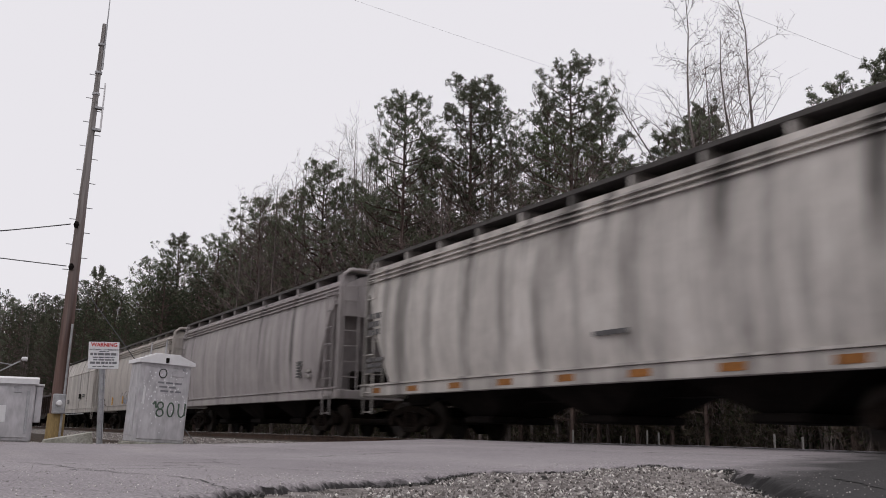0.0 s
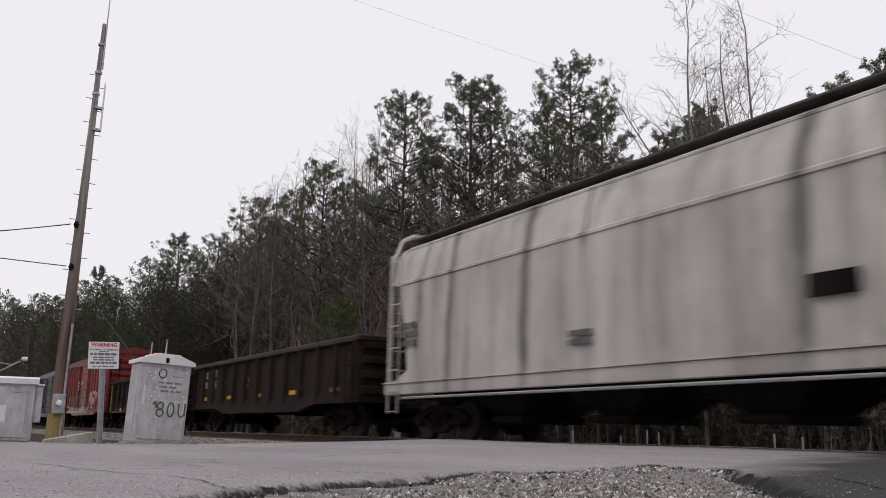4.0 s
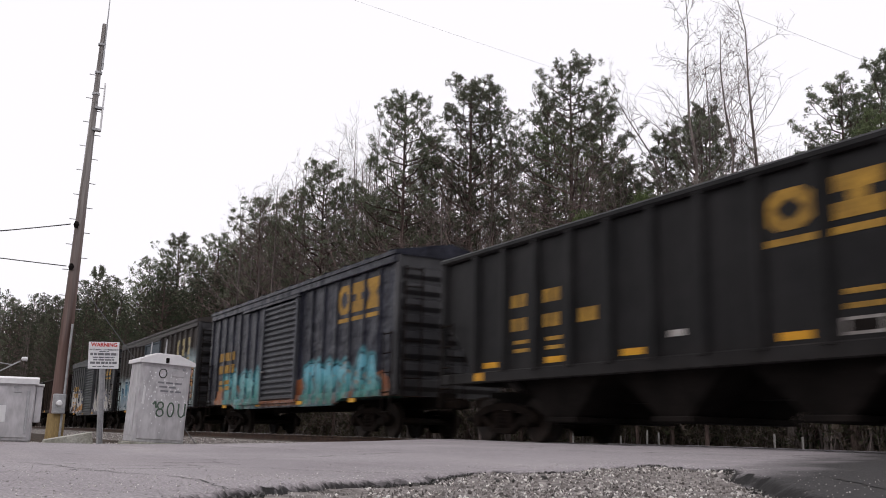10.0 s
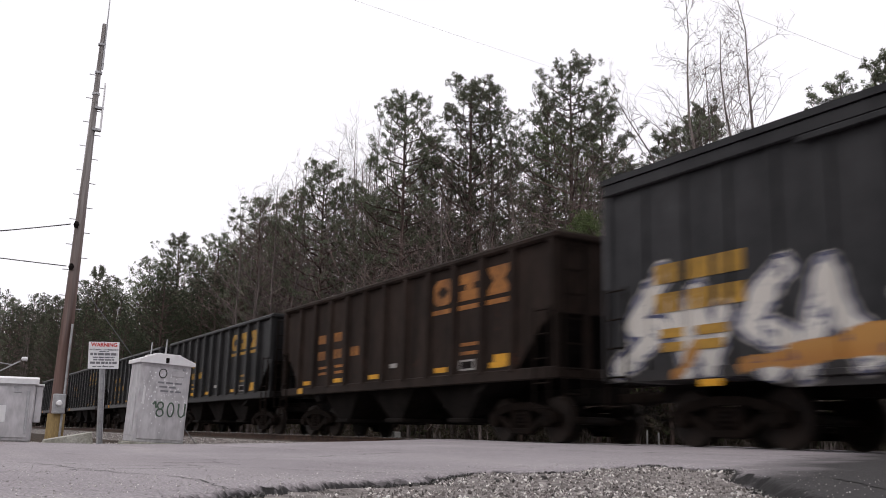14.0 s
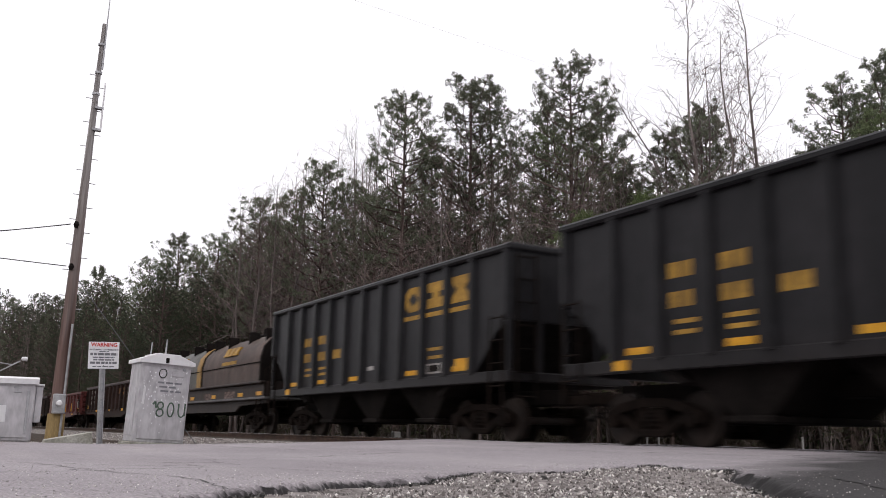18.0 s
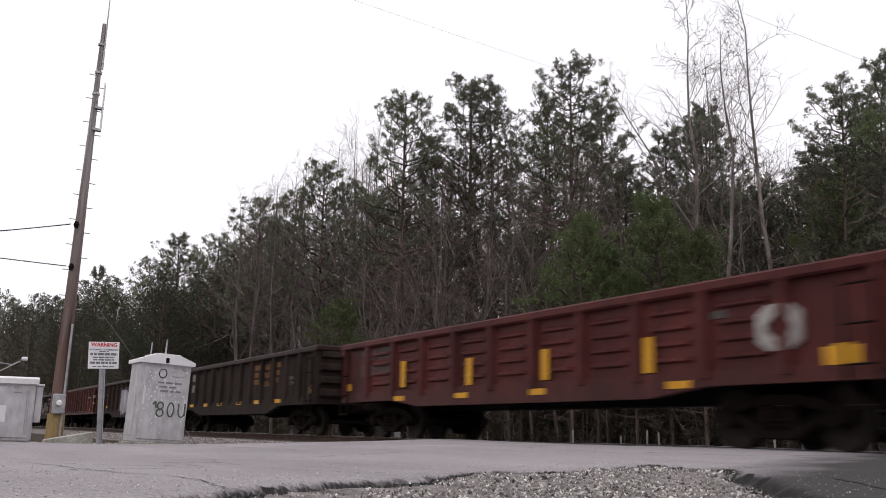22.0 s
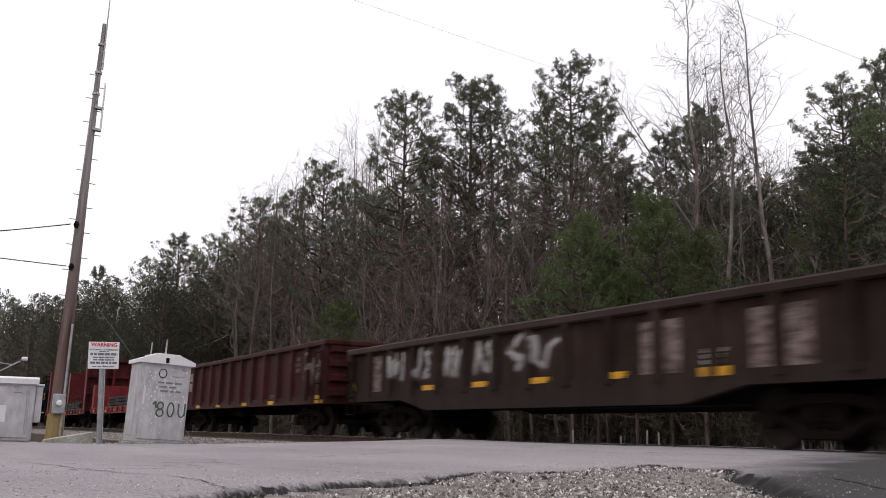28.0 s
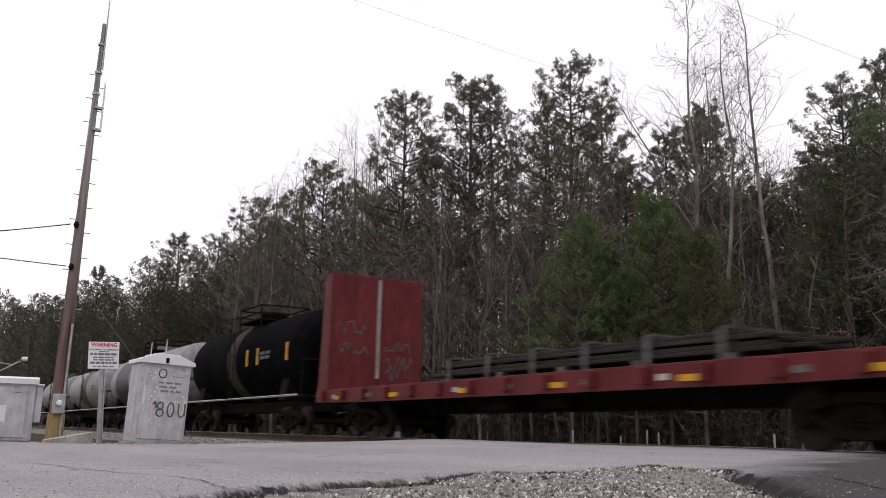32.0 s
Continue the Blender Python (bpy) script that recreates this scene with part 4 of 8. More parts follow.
        part("painted_bar", Geo().box(c - 0.9, c + 0.85, -1.312, -1.29, 2.42, 2.54), LETTER_YELLOW, hood)
    for x in (-h + 1.3, -h + 3.2, -1.5, 1.6, h - 3.4, h - 1.4):
        part("reflector", Geo().box(x - 0.25, x + 0.25, -1.215, -1.19, 1.25, 1.38), YELLOW, car, "yellow reflective strip")
    for a, b in ((-5.5, -4.6), (-4.2, -3.4), (-3.25, -2.5), (0.4, 1.3), (3.0, 4.2)):
        part("worn_patch", Geo().box(a, b, -1.206, -1.19, 1.22, 1.46), SCUFF, car)
    return car


def bulkhead_flat(front, rear, paint, label, heights, seed=1):
    """A flatcar with an upright bulkhead at each end: (rear height, front height)."""
    car, L = car_thing("bulkhead_flatcar", front, rear, label)
    h, W = L / 2, 1.4
    running_gear(car, L, 2.3)
    underframe(car, L, 0.6, 0.5)
    part("deck", Geo().box(-h, h, -W, W, 1.14, 1.24, 0.01), paint, car)
    for s in (-1, 1):
        y0, y1 = sorted((s * (W - 0.02), s * (W + 0.05)))
        g = Geo().prism([(-h, 1.2), (h, 1.2), (h, 0.9), (h - 3.0, 0.86), (-h + 3.0, 0.86), (-h, 0.9)], y0, y1, "y")
        part("side_sill", g, paint, car)
    pocket = Geo().box(-0.09, 0.09, -0.11, 0.0, 0.92, 1.2, 0.015)
    n = 15
    for s in (-1, 1):
        for k in range(n):
            placed("stake_pocket", pocket, paint, car, pose(-h + 0.6 + k * (L - 1.2) / (n - 1), s * (W + 0.05), 0, 0, 0, 0 if s < 0 else 180))
    for e, top in ((-1, heights[0]), (1, heights[1])):
        inner = e * (h - 0.78)
        bh = part("bulkhead", Geo().box(*sorted((inner, inner + e * 0.05)), -W, W, 1.24, top, 0.01), paint, car, "upright steel end wall")
        for y in (-W, W):
            part("side_plate", Geo().prism([(inner + e * 0.05, 1.0), (e * (h + 0.02), 1.0), (e * (h - 0.1), 1.6), (e * (h - 0.26), top), (inner + e * 0.05, top)],
                                           y - 0.03, y + 0.03, "y"), paint, bh)
        for y in (-0.26, 0.28):
            part("upright", Geo().box(*sorted((inner + e * 0.05, e * (h - 0.14))), y - 0.08, y + 0.08, 1.2, top - 0.02, 0.02), paint, bh)
        z = top - 0.07
        while z > 1.5:
            part("cross_beam", Geo().box(*sorted((inner + e * 0.05, e * (h - 0.3))), -W, W, z - 0.05, z + 0.05, 0.01), paint, bh)
            z -= 1.08
        ladder(car, STEEL_DARK, e * (h - 0.12), -1.2, 1.2, top - 0.2, along="y")
    reflectors(car, L, 0.95, W + 0.06, 6, h=0.1, w=0.4)
    rnd = random.Random(seed)
    for k in range(9):
        x = -h + 1.0 + k * (L - 2) / 8 + rnd.uniform(-0.4, 0.4)
        block(car, LETTER_GREY if k % 3 else LETTER_WHITE, x, x + rnd.uniform(0.15, 0.4), 0.98, 1.08, W + 0.053, "stencil_panel")
    return car


def steel_load(front_car_x, x0, x1, layers, width, label, mat, base=1.24):
    """A strapped stack of rolled steel lying on a flatcar's deck; it rides with the car."""
    load = thing("steel_load", label, "steel load")
    CARS.append((load, front_car_x))
    rnd = random.Random(7)
    for x in np.linspace(x0 + 0.8, x1 - 0.8, 5):
        part("timber_bearer", Geo().box(x - 0.07, x + 0.07, -width, width, base, base + 0.1), LETTER_GREY, load)
    z = base + 0.1
    for k in range(layers):
        w = width - rnd.uniform(0, 0.14)
        a, b = x0 + rnd.uniform(0, 0.5), x1 - rnd.uniform(0, 0.3) - 0.12 * k
        for j in range(8):
            y = -w + j * 2 * w / 8
            part("bar", Geo().box(a + rnd.uniform(-0.25, 0.25), b + rnd.uniform(-0.25, 0.25), y + 0.01, y + 2 * w / 8 - 0.02, z, z + 0.072, 0.012), mat, load)
        z += 0.072
        if k % 2 == 1:
            for x in np.linspace(x0 + 0.8, x1 - 0.8, 5):
                part("spacer", Geo().box(x - 0.05, x + 0.05, -w, w, z, z + 0.035), mat, load)
            z += 0.035
    for x in np.linspace(x0 + 0.9, x1 - 0.9, 6):
        part("strap", Geo().box(x - 0.045, x + 0.045, -width - 0.06, -width - 0.03, base - 0.05, z + 0.04), LETTER_GREY, load, "grey steel stake")
        part("strap", Geo().box(x - 0.045, x + 0.045, width + 0.03, width + 0.06, base - 0.05, z + 0.04), LETTER_GREY, load, "grey steel stake")
        part("strap", Geo().box(x - 0.045, x + 0.045, -width - 0.06, width + 0.06, z + 0.01, z + 0.04), LETTER_GREY, load)
    return load


def tank_car(front, rear, paint, label, band=None, band_mat=None, radius=1.42, seed=1):
    car, L = car_thing("tank_car", front, rear, label)
    h, zc = L / 2, 1.0 + radius + 0.12
    running_gear(car, L, 1.9)
    c = h - 0.45
    prof = [(-c - 0.0, 0.05), (-c + 0.06, radius * 0.45), (-c + 0.2, radius * 0.75), (-c + 0.45, radius * 0.94), (-c + 0.75, radius)]
    prof = prof + [(-a, r) for a, r in reversed(prof)]
    body = part("tank", Geo().lathe(prof, (0, 0, zc), "x", 40), paint, car, "cylindrical steel tank", smooth=True)
    for k in range(1, 5):
        x = -c + 0.75 + k * (2 * c - 1.5) / 5
        part("weld_seam", Geo().lathe([(-0.02, radius), (-0.01, radius + 0.006), (0.01, radius + 0.006), (0.02, radius)], (x, 0, zc), "x", 40), paint, body)
    for a, b in band or ():
        part("band", Geo().lathe([(a, radius), (a, radius + 0.008), (b, radius + 0.008), (b, radius)], (0, 0, zc), "x", 40), band_mat, body, smooth=True)
    part("centre_sill", Geo().box(-h, h, -0.3, 0.3, 0.72, 1.1, 0.02), UNDER, car)
    for s in (-1, 1):
        part("saddle", Geo().prism([(-1.25, 1.05), (1.25, 1.05), (1.15, 1.75), (0.7, 1.4), (-0.7, 1.4), (-1.15, 1.75)], s * (c - 1.6) - 0.3, s * (c - 1.6) + 0.3, "x"), UNDER, car)
        part("end_platform", Geo().box(*sorted((s * (h - 0.6), s * h)), -1.4, 1.4, 1.1, 1.16, 0.01), UNDER, car)
        g = Geo()
        for y in (-1.38, 1.38):
            g.rod((s * (h - 0.05), y, 1.16), (s * (h - 0.05), y, 2.2), 0.025, n=6)
        g.rod((s * (h - 0.05), -1.38, 2.2), (s * (h - 0.05), 1.38, 2.2), 0.025, n=6)
        part("end_railing", g, UNDER, car)
        part("side_rail", Geo().rod((-h + 0.1, s * 1.48, 1.15), (h - 0.1, s * 1.48, 1.15), 0.035, n=6), GALV, car)
    top = zc + radius
    part("manway", Geo().lathe([(-0.1, 0.5), (0.3, 0.5), (0.34, 0.3)], (0, 0, top), "z", 18), paint, car)
    deck = part("top_platform", Geo().box(-1.25, 1.25, -0.95, 0.95, top - 0.02, top + 0.03), UNDER, car)
    cs = [(-1.2, -0.9), (1.2, -0.9), (1.2, 0.9), (-1.2, 0.9)]
    for k in range(4):
        (xa, ya), (xb, yb) = cs[k], cs[(k + 1) % 4]
        part("rail_post", Geo().rod((xa, ya, top - 0.3), (xa, ya, top + 0.5), 0.03, n=6), UNDER, deck)
        for z in (0.24, 0.5):
            part("guard_rail", Geo().rod((xa, ya, top + z), (xb, yb, top + z), 0.028, n=6), UNDER, deck)
    ladder(car, UNDER, -0.25, -1.5, 0.9, top + 0.1, 0.5)
    for x in (c - 0.9, 2.6, 1.5):
        part("reflector", Geo().box(x - 0.07, x + 0.07, -radius - 0.012, -radius + 0.02, zc - 0.3, zc + 0.25), YELLOW, car, "yellow reflective strip")
    print_lines(car, LETTER_GREY, c - 3.4, c - 2.3, zc + 0.1, 2, 0.1, radius + 0.01, 2, seed)
    return car


# ---- ground, road and track ----
SOIL = grain("leaf_litter_soil", (0.022, 0.015, 0.011), (0.06, 0.042, 0.028), 0.8, 0.95, 0.6, 0.05, fine=0.5, fine_scale=14)
GRAVEL = grain("grey_gravel", (0.12, 0.106, 0.1), (0.27, 0.245, 0.235), 4.0, 0.9, 0.8, 0.02, fine=0.7, fine_scale=6)
BALLAST = grain("ballast", (0.1, 0.09, 0.085), (0.26, 0.235, 0.22), 11.0, 0.9, 0.9, 0.03, fine=0.7, fine_scale=4)
TIE_WOOD = grain("weathered_tie_wood", (0.05, 0.04, 0.033), (0.12, 0.1, 0.085), 2.0, 0.9, 0.4, 0.01, (0.3, 4, 4), fine=0.4)
RAIL_RUST = grain("rusty_rail", (0.035, 0.021, 0.016), (0.08, 0.046, 0.032), 6.0, 0.8, 0.2, 0.004, fine=0.3)
RAIL_TOP = grain("polished_rail_head", (0.42, 0.41, 0.4), (0.55, 0.54, 0.53), 3.0, 0.25, metal=1.0)


def asphalt_material():
    m, n, l, s = nodes_of("worn_asphalt")
    big = noise_of(n, l, 0.35, 5, (1, 1, 1))
    col = ramp(n, l, big, [(0.3, (0.225, 0.203, 0.214)), (0.7, (0.32, 0.292, 0.304))])
    streak = noise_of(n, l, 0.9, 4, (0.25, 1.6, 1), (4, 2, 0))
    col = blend(n, l, ramp(n, l, streak, [(0.5, (0, 0, 0)), (0.75, (0.55,) * 3)]), col, (0.38, 0.345, 0.345))
    fine = noise_of(n, l, 60, 3)
    col = blend(n, l, 0.6, col, ramp(n, l, fine, [(0.32, (0.2, 0.2, 0.2)), (0.68, (0.82, 0.82, 0.82))]), "OVERLAY")
    chips = n.new("ShaderNodeTexVoronoi")
    chips.inputs["Scale"].default_value = 28
    tc = n.new("ShaderNodeTexCoord")
    l.new(tc.outputs["Object"], chips.inputs["Vector"])
    col = blend(n, l, ramp(n, l, chips.outputs["Distance"], [(0.12, (0.6,) * 3), (0.2, (0, 0, 0))]), col, (0.42, 0.41, 0.4))
    crack = n.new("ShaderNodeTexVoronoi")
    crack.feature = "DISTANCE_TO_EDGE"
    crack.inputs["Scale"].default_value = 0.22
    warp, add = n.new("ShaderNodeTexNoise"), n.new("ShaderNodeVectorMath")
    warp.inputs["Scale"].default_value, warp.inputs["Detail"].default_value = 1.6, 6
    add.operation = "ADD"
    l.new(tc.outputs["Object"], warp.inputs["Vector"])
    l.new(tc.outputs["Object"], add.inputs[0])
    l.new(warp.outputs["Color"], add.inputs[1])
    l.new(add.outputs[0], crack.inputs["Vector"])
    col = blend(n, l, ramp(n, l, crack.outputs["Distance"], [(0.0015, (0.8,) * 3), (0.004, (0, 0, 0))]), col, (0.03, 0.028, 0.026))
    dark = n.new("ShaderNodeSeparateXYZ")
    l.new(tc.outputs["Object"], dark.inputs[0])
    # newer, darker asphalt laid at the crossing's apron
    lean = math_of(n, l, "ADD", dark.outputs["X"], math_of(n, l, "MULTIPLY", dark.outputs["Y"], 0.55))
    near = math_of(n, l, "ADD", math_of(n, l, "ADD", lean, 2.35), math_of(n, l, "MULTIPLY", math_of(n, l, "SUBTRACT", noise_of(n, l, 1.6, 6), 0.5), 1.6))
    patch = ramp(n, l, near, [(0.0, (0, 0, 0)), (1.0, (1, 1, 1))])
    up = ramp(n, l, math_of(n, l, "SUBTRACT", dark.outputs["Y"], 2.6), [(0.0, (0, 0, 0)), (0.4, (1, 1, 1))])
    col = blend(n, l, math_of(n, l, "MULTIPLY", patch, up), col, ramp(n, l, fine, [(0.3, (0.022, 0.021, 0.021)), (0.75, (0.075, 0.07, 0.071))]))
    # near-black wherever the surface drops steeply, as along the broken edge
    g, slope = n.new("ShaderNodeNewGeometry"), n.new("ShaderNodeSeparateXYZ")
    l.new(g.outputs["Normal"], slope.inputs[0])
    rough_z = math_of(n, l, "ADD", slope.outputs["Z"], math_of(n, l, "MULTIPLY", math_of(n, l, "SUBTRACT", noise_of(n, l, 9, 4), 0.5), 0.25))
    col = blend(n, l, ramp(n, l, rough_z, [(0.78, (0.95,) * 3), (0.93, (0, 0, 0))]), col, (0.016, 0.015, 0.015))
    l.new(col, s.inputs["Base Color"])
    s.inputs["Roughness"].default_value = 0.85
    bumped(n, l, s, noise_of(n, l, 45, 4), 0.6, 0.008)
    return m


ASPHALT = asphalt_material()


def smooth(a, b, t):
    t = min(1, max(0, (t - a) / (b - a)))
    return t * t * (3 - 2 * t)


def road_z(x, y):
    z = -0.17 + 0.17 * smooth(2.5, 9.6, y) - 0.9 * smooth(13.0, 24, y)
    return z + 0.02 * noise.noise(Vector((x * 0.35, y * 0.35, 0))) - 0.25 * smooth(2, 14, -y)


def ground_z(x, y):
    z = -0.5 + (0.27 if y < 7 else 0.27 * (1 - smooth(7, 10, y))) * smooth(-30, -17.5, x)
    if -15.9 < x < 8 and y < 40:
        z = min(z, road_z(x, y) - 0.2)
    z += 0.02 * noise.noise(Vector((x * 0.6, y * 0.6, 3)))
    if y > 15:
        z += -0.35 * smooth(15, 19, y) + 0.5 * smooth(20, 60, y) * (1 + noise.noise(Vector((x * 0.05, y * 0.05, 9)))) + 9.0 * smooth(40, 100, y)
    return z


def sheet(name, xs, ys, height, mat, keep=None, thick=0.0):
    nx, ny = len(xs), len(ys)
    v = [(x, y, height(x, y)) for x in xs for y in ys]
    f = []
    for i in range(nx - 1):
        for j in range(ny - 1):
            if keep and not keep((xs[i] + xs[i + 1]) / 2, (ys[j] + ys[j + 1]) / 2):
                continue
            a = i * ny + j
            f.append((a, a + ny, a + ny + 1, a + 1))
    if thick:
        edges = {}
        for face in f:
            for k in range(4):
                e = (face[k], face[(k + 1) % 4])
                edges[e] = 1
        low = len(v)
        rim = [e for e in edges if (e[1], e[0]) not in edges]
        ids = {}
        for e in rim:
            for k in e:
                if k not in ids:
                    ids[k] = len(v)
                    v.append((v[k][0], v[k][1], v[k][2] - thick))
        f += [(e[1], e[0], ids[e[0]], ids[e[1]]) for e in rim]
    me = bpy.data.meshes.new(name)
    me.from_pydata(v, [], f)
    me.materials.append(mat)
    me.shade_smooth()
    me.set_sharp_from_angle(angle=radians(40))
    return new(name, me)


def lines(*spans):
    out = []
    for a, b, step in spans:
        out += list(np.arange(a, b, step))
    return [float(t) for t in out] + [spans[-1][1]]


tagged(sheet("ground", lines((-900, -300, 60), (-300, -60, 4), (-60, 10, 0.6), (10, 100, 6), (100, 700, 60)),
             lines((-500, -40, 40), (-40, -6, 3), (-6, 30, 0.5), (30, 90, 3), (90, 900, 60)), ground_z, SOIL),
       "brown leaf-littered soil beside the railway", "ground", kind="structure")

GRAVEL_EDGE = [(-3.99, 1.19), (-4.38, 1.52), (-4.72, 1.96), (-5.1, 2.59), (-5.25, 2.9), (-5.64, 3.32), (-5.85, 3.75), (-5.57, 4.0), (-5.5, 4.2), (-5.83, 4.63),
               (-6.0, 5.1), (-6.0, 5.5), (-5.4, 5.25), (-5.15, 5.45), (-4.4, 4.9), (-3.65, 4.34), (-3.1, 3.86), (-0.5, 2.2), (3, 1.0), (3, -6), (-1.2, -6), (-2.6, 0.2)]


def shoulder(x, y):
    """How far inside the gravel shoulder a place lies, in metres; below nought it is on the asphalt."""
    x += 0.09 * noise.noise(Vector((x * 2.2, y * 2.2, 5))) + 0.06 * noise.noise(Vector((x * 9, y * 9, 2)))
    y += 0.09 * noise.noise(Vector((x * 2.2, y * 2.2, 8))) + 0.06 * noise.noise(Vector((x * 9, y * 9, 6)))
    inside, k, near = False, len(GRAVEL_EDGE) - 1, 99.0
    for i, (xa, ya) in enumerate(GRAVEL_EDGE):
        xb, yb = GRAVEL_EDGE[k]
        if (ya > y) != (yb > y) and x < (xb - xa) * (y - ya) / (yb - ya) + xa:
            inside = not inside
        dx, dy = xb - xa, yb - ya
        t = min(1, max(0, ((x - xa) * dx + (y - ya) * dy) / (dx * dx + dy * dy)))
        near = min(near, math.hypot(x - xa - t * dx, y - ya - t * dy))
        k = i
    return near if inside else -near


def in_gravel(x, y):
    return shoulder(x, y) > 0


def worn_z(x, y):
    """The road's surface, which breaks off at the gravel shoulder."""
    z = road_z(x, y)
    if -6.6 < x < 0.5 and -1 < y < 6.2:
        z -= 0.1 * smooth(-0.05, 0.09, shoulder(x, y))
    elif x > -2.6 and y < 2:
        z -= 0.1 * smooth(-0.05, 0.09, shoulder(x, y))
    return z


def lip(x, y):
    """How high the asphalt stands over the gravel, varied by place to fit the camera's view."""
    return 1 - 0.55 * smooth(3.0, 3.5, y) * (1 - smooth(-5.1, -4.5, x)) + 0.9 * smooth(-5.2, -4.6, x) * smooth(4.0, 4.5, y)


def gravel_z(x, y):
    return road_z(x, y) - 0.045 * lip(x, y) + 0.012 * noise.noise(Vector((x * 3, y * 3, 4)))


def on_road(x, y):
    edge = -15.6 + 0.25 * noise.noise(Vector((0, y * 0.9, 1))) - 1.2 * smooth(7.5, 10, y)
    return x > edge and not 10.4 < y < 10.62 and not 11.9 < y < 12.1


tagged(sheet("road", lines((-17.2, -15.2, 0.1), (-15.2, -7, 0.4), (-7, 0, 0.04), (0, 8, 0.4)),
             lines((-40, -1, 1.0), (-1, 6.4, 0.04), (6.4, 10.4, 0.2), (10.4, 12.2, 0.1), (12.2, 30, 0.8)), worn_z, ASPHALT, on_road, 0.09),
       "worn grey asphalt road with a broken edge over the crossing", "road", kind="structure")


def stones(name, spots, mat, label, seed):
    """Loose stones, each a small uneven lump, in one mesh."""
    rnd = random.Random(seed)
    base = [(1, 0, 0), (-1, 0, 0), (0, 1, 0), (0, -1, 0), (0, 0, 1), (0, 0, -1)]
    faces = [(0, 2, 4), (2, 1, 4), (1, 3, 4), (3, 0, 4), (2, 0, 5), (1, 2, 5), (3, 1, 5), (0, 3, 5)]
    v, f = [], []
    for x, y, z, r in spots:
        k = len(v)
        turn = Euler((rnd.uniform(0, 6), rnd.uniform(0, 6), rnd.uniform(0, 6))).to_matrix()
        sx, sy, sz = rnd.uniform(0.7, 1.3), rnd.uniform(0.6, 1.1), rnd.uniform(0.4, 0.8)
        for p in base:
            q = turn @ Vector((p[0] * sx, p[1] * sy, p[2] * sz)) * r * rnd.uniform(0.75, 1.2)
            v.append((x + q.x, y + q.y, z + q.z))
        f += [tuple(i + k for i in face) for face in faces]
    me = bpy.data.meshes.new(name)
    me.from_pydata(v, [], f)
    me.materials.append(mat)
    return tagged(new(name, me), label, "gravel", kind="stuff")


def stone_material(name, tones):
    m, n, l, s = nodes_of(name)
    g = n.new("ShaderNodeNewGeometry")
    step = 1.0 / (len(tones) - 1)
    col = ramp(n, l, g.outputs["Random Per Island"], [(i * step, c) for i, c in enumerate(tones)])
    col = blend(n, l, 0.5, col, ramp(n, l, noise_of(n, l, 40, 4), [(0.3, (0.25,) * 3), (0.7, (0.75,) * 3)]), "OVERLAY")
    l.new(col, s.inputs["Base Color"])
    s.inputs["Roughness"].default_value = 0.85
    return m


PEBBLE = stone_material("loose_pebbles", [(0.08, 0.072, 0.068), (0.16, 0.142, 0.135), (0.27, 0.246, 0.235), (0.44, 0.41, 0.395), (0.85, 0.82, 0.79)])
BALLAST_STONE = stone_material("ballast_stones", [(0.16, 0.14, 0.13), (0.3, 0.265, 0.25), (0.42, 0.38, 0.36), (0.6, 0.57, 0.55)])


def gravel_spots():
    rnd, out = random.Random(3), []
    while len(out) < 14000:
        x, y = rnd.uniform(-6.2, -0.6), rnd.uniform(0.3, 5.6)
        if in_gravel(x, y) and y > -1.25 * x - 5.2:
            out.append((x, y, gravel_z(x, y) + 0.004, rnd.choice((0.003, 0.004, 0.006, 0.008, 0.01, 0.015)) * rnd.uniform(0.8, 1.25)))
            # towards the left only dirt and worn asphalt are left, with few stones
            if y < 2.2 - 0.9 * (x + 4.2) + 0.5 * noise.noise(Vector((x * 2, y * 2, 1))) and rnd.random() < 0.82:
                out[-1] = (*out[-1][:3], out[-1][3] * 0.3)
    return out


def chip_spots():
    """Pale chips strewn over the worn asphalt."""
    rnd, out = random.Random(5), []
    while len(out) < 1500:
        x, y = rnd.uniform(-7, -2.5), rnd.uniform(0.2, 5.6)
        if x > -4.8 and y > 3.9 and rnd.random() < 0.75:
            continue
        if -0.7 < shoulder(x, y) < -0.02 or (shoulder(x, y) < 0 and rnd.random() < (0.5 if y < 1.2 else 0.1)):
            out.append((x, y, road_z(x, y) + 0.001, rnd.uniform(0.003, 0.0065)))
    return out


tagged(sheet("gravel_shoulder", lines((-6.2, 3, 0.1)), lines((-6, 6.0, 0.1)), gravel_z, GRAVEL),
       "grey gravel shoulder beside the broken asphalt", "gravel", kind="structure")
stones("loose_gravel", gravel_spots(), PEBBLE, "loose pale and grey stones on the road's shoulder", 4)
stones("stone_chips", chip_spots(), stone_material("pale_chips", [(0.2, 0.185, 0.18), (0.4, 0.375, 0.365), (0.7, 0.67, 0.65)]), "small pale stone chips strewn on the asphalt", 15)

TAR = stone_material("tarry_crumbs", [(0.014, 0.0135, 0.013), (0.03, 0.029, 0.028), (0.06, 0.057, 0.055), (0.12, 0.115, 0.11)])


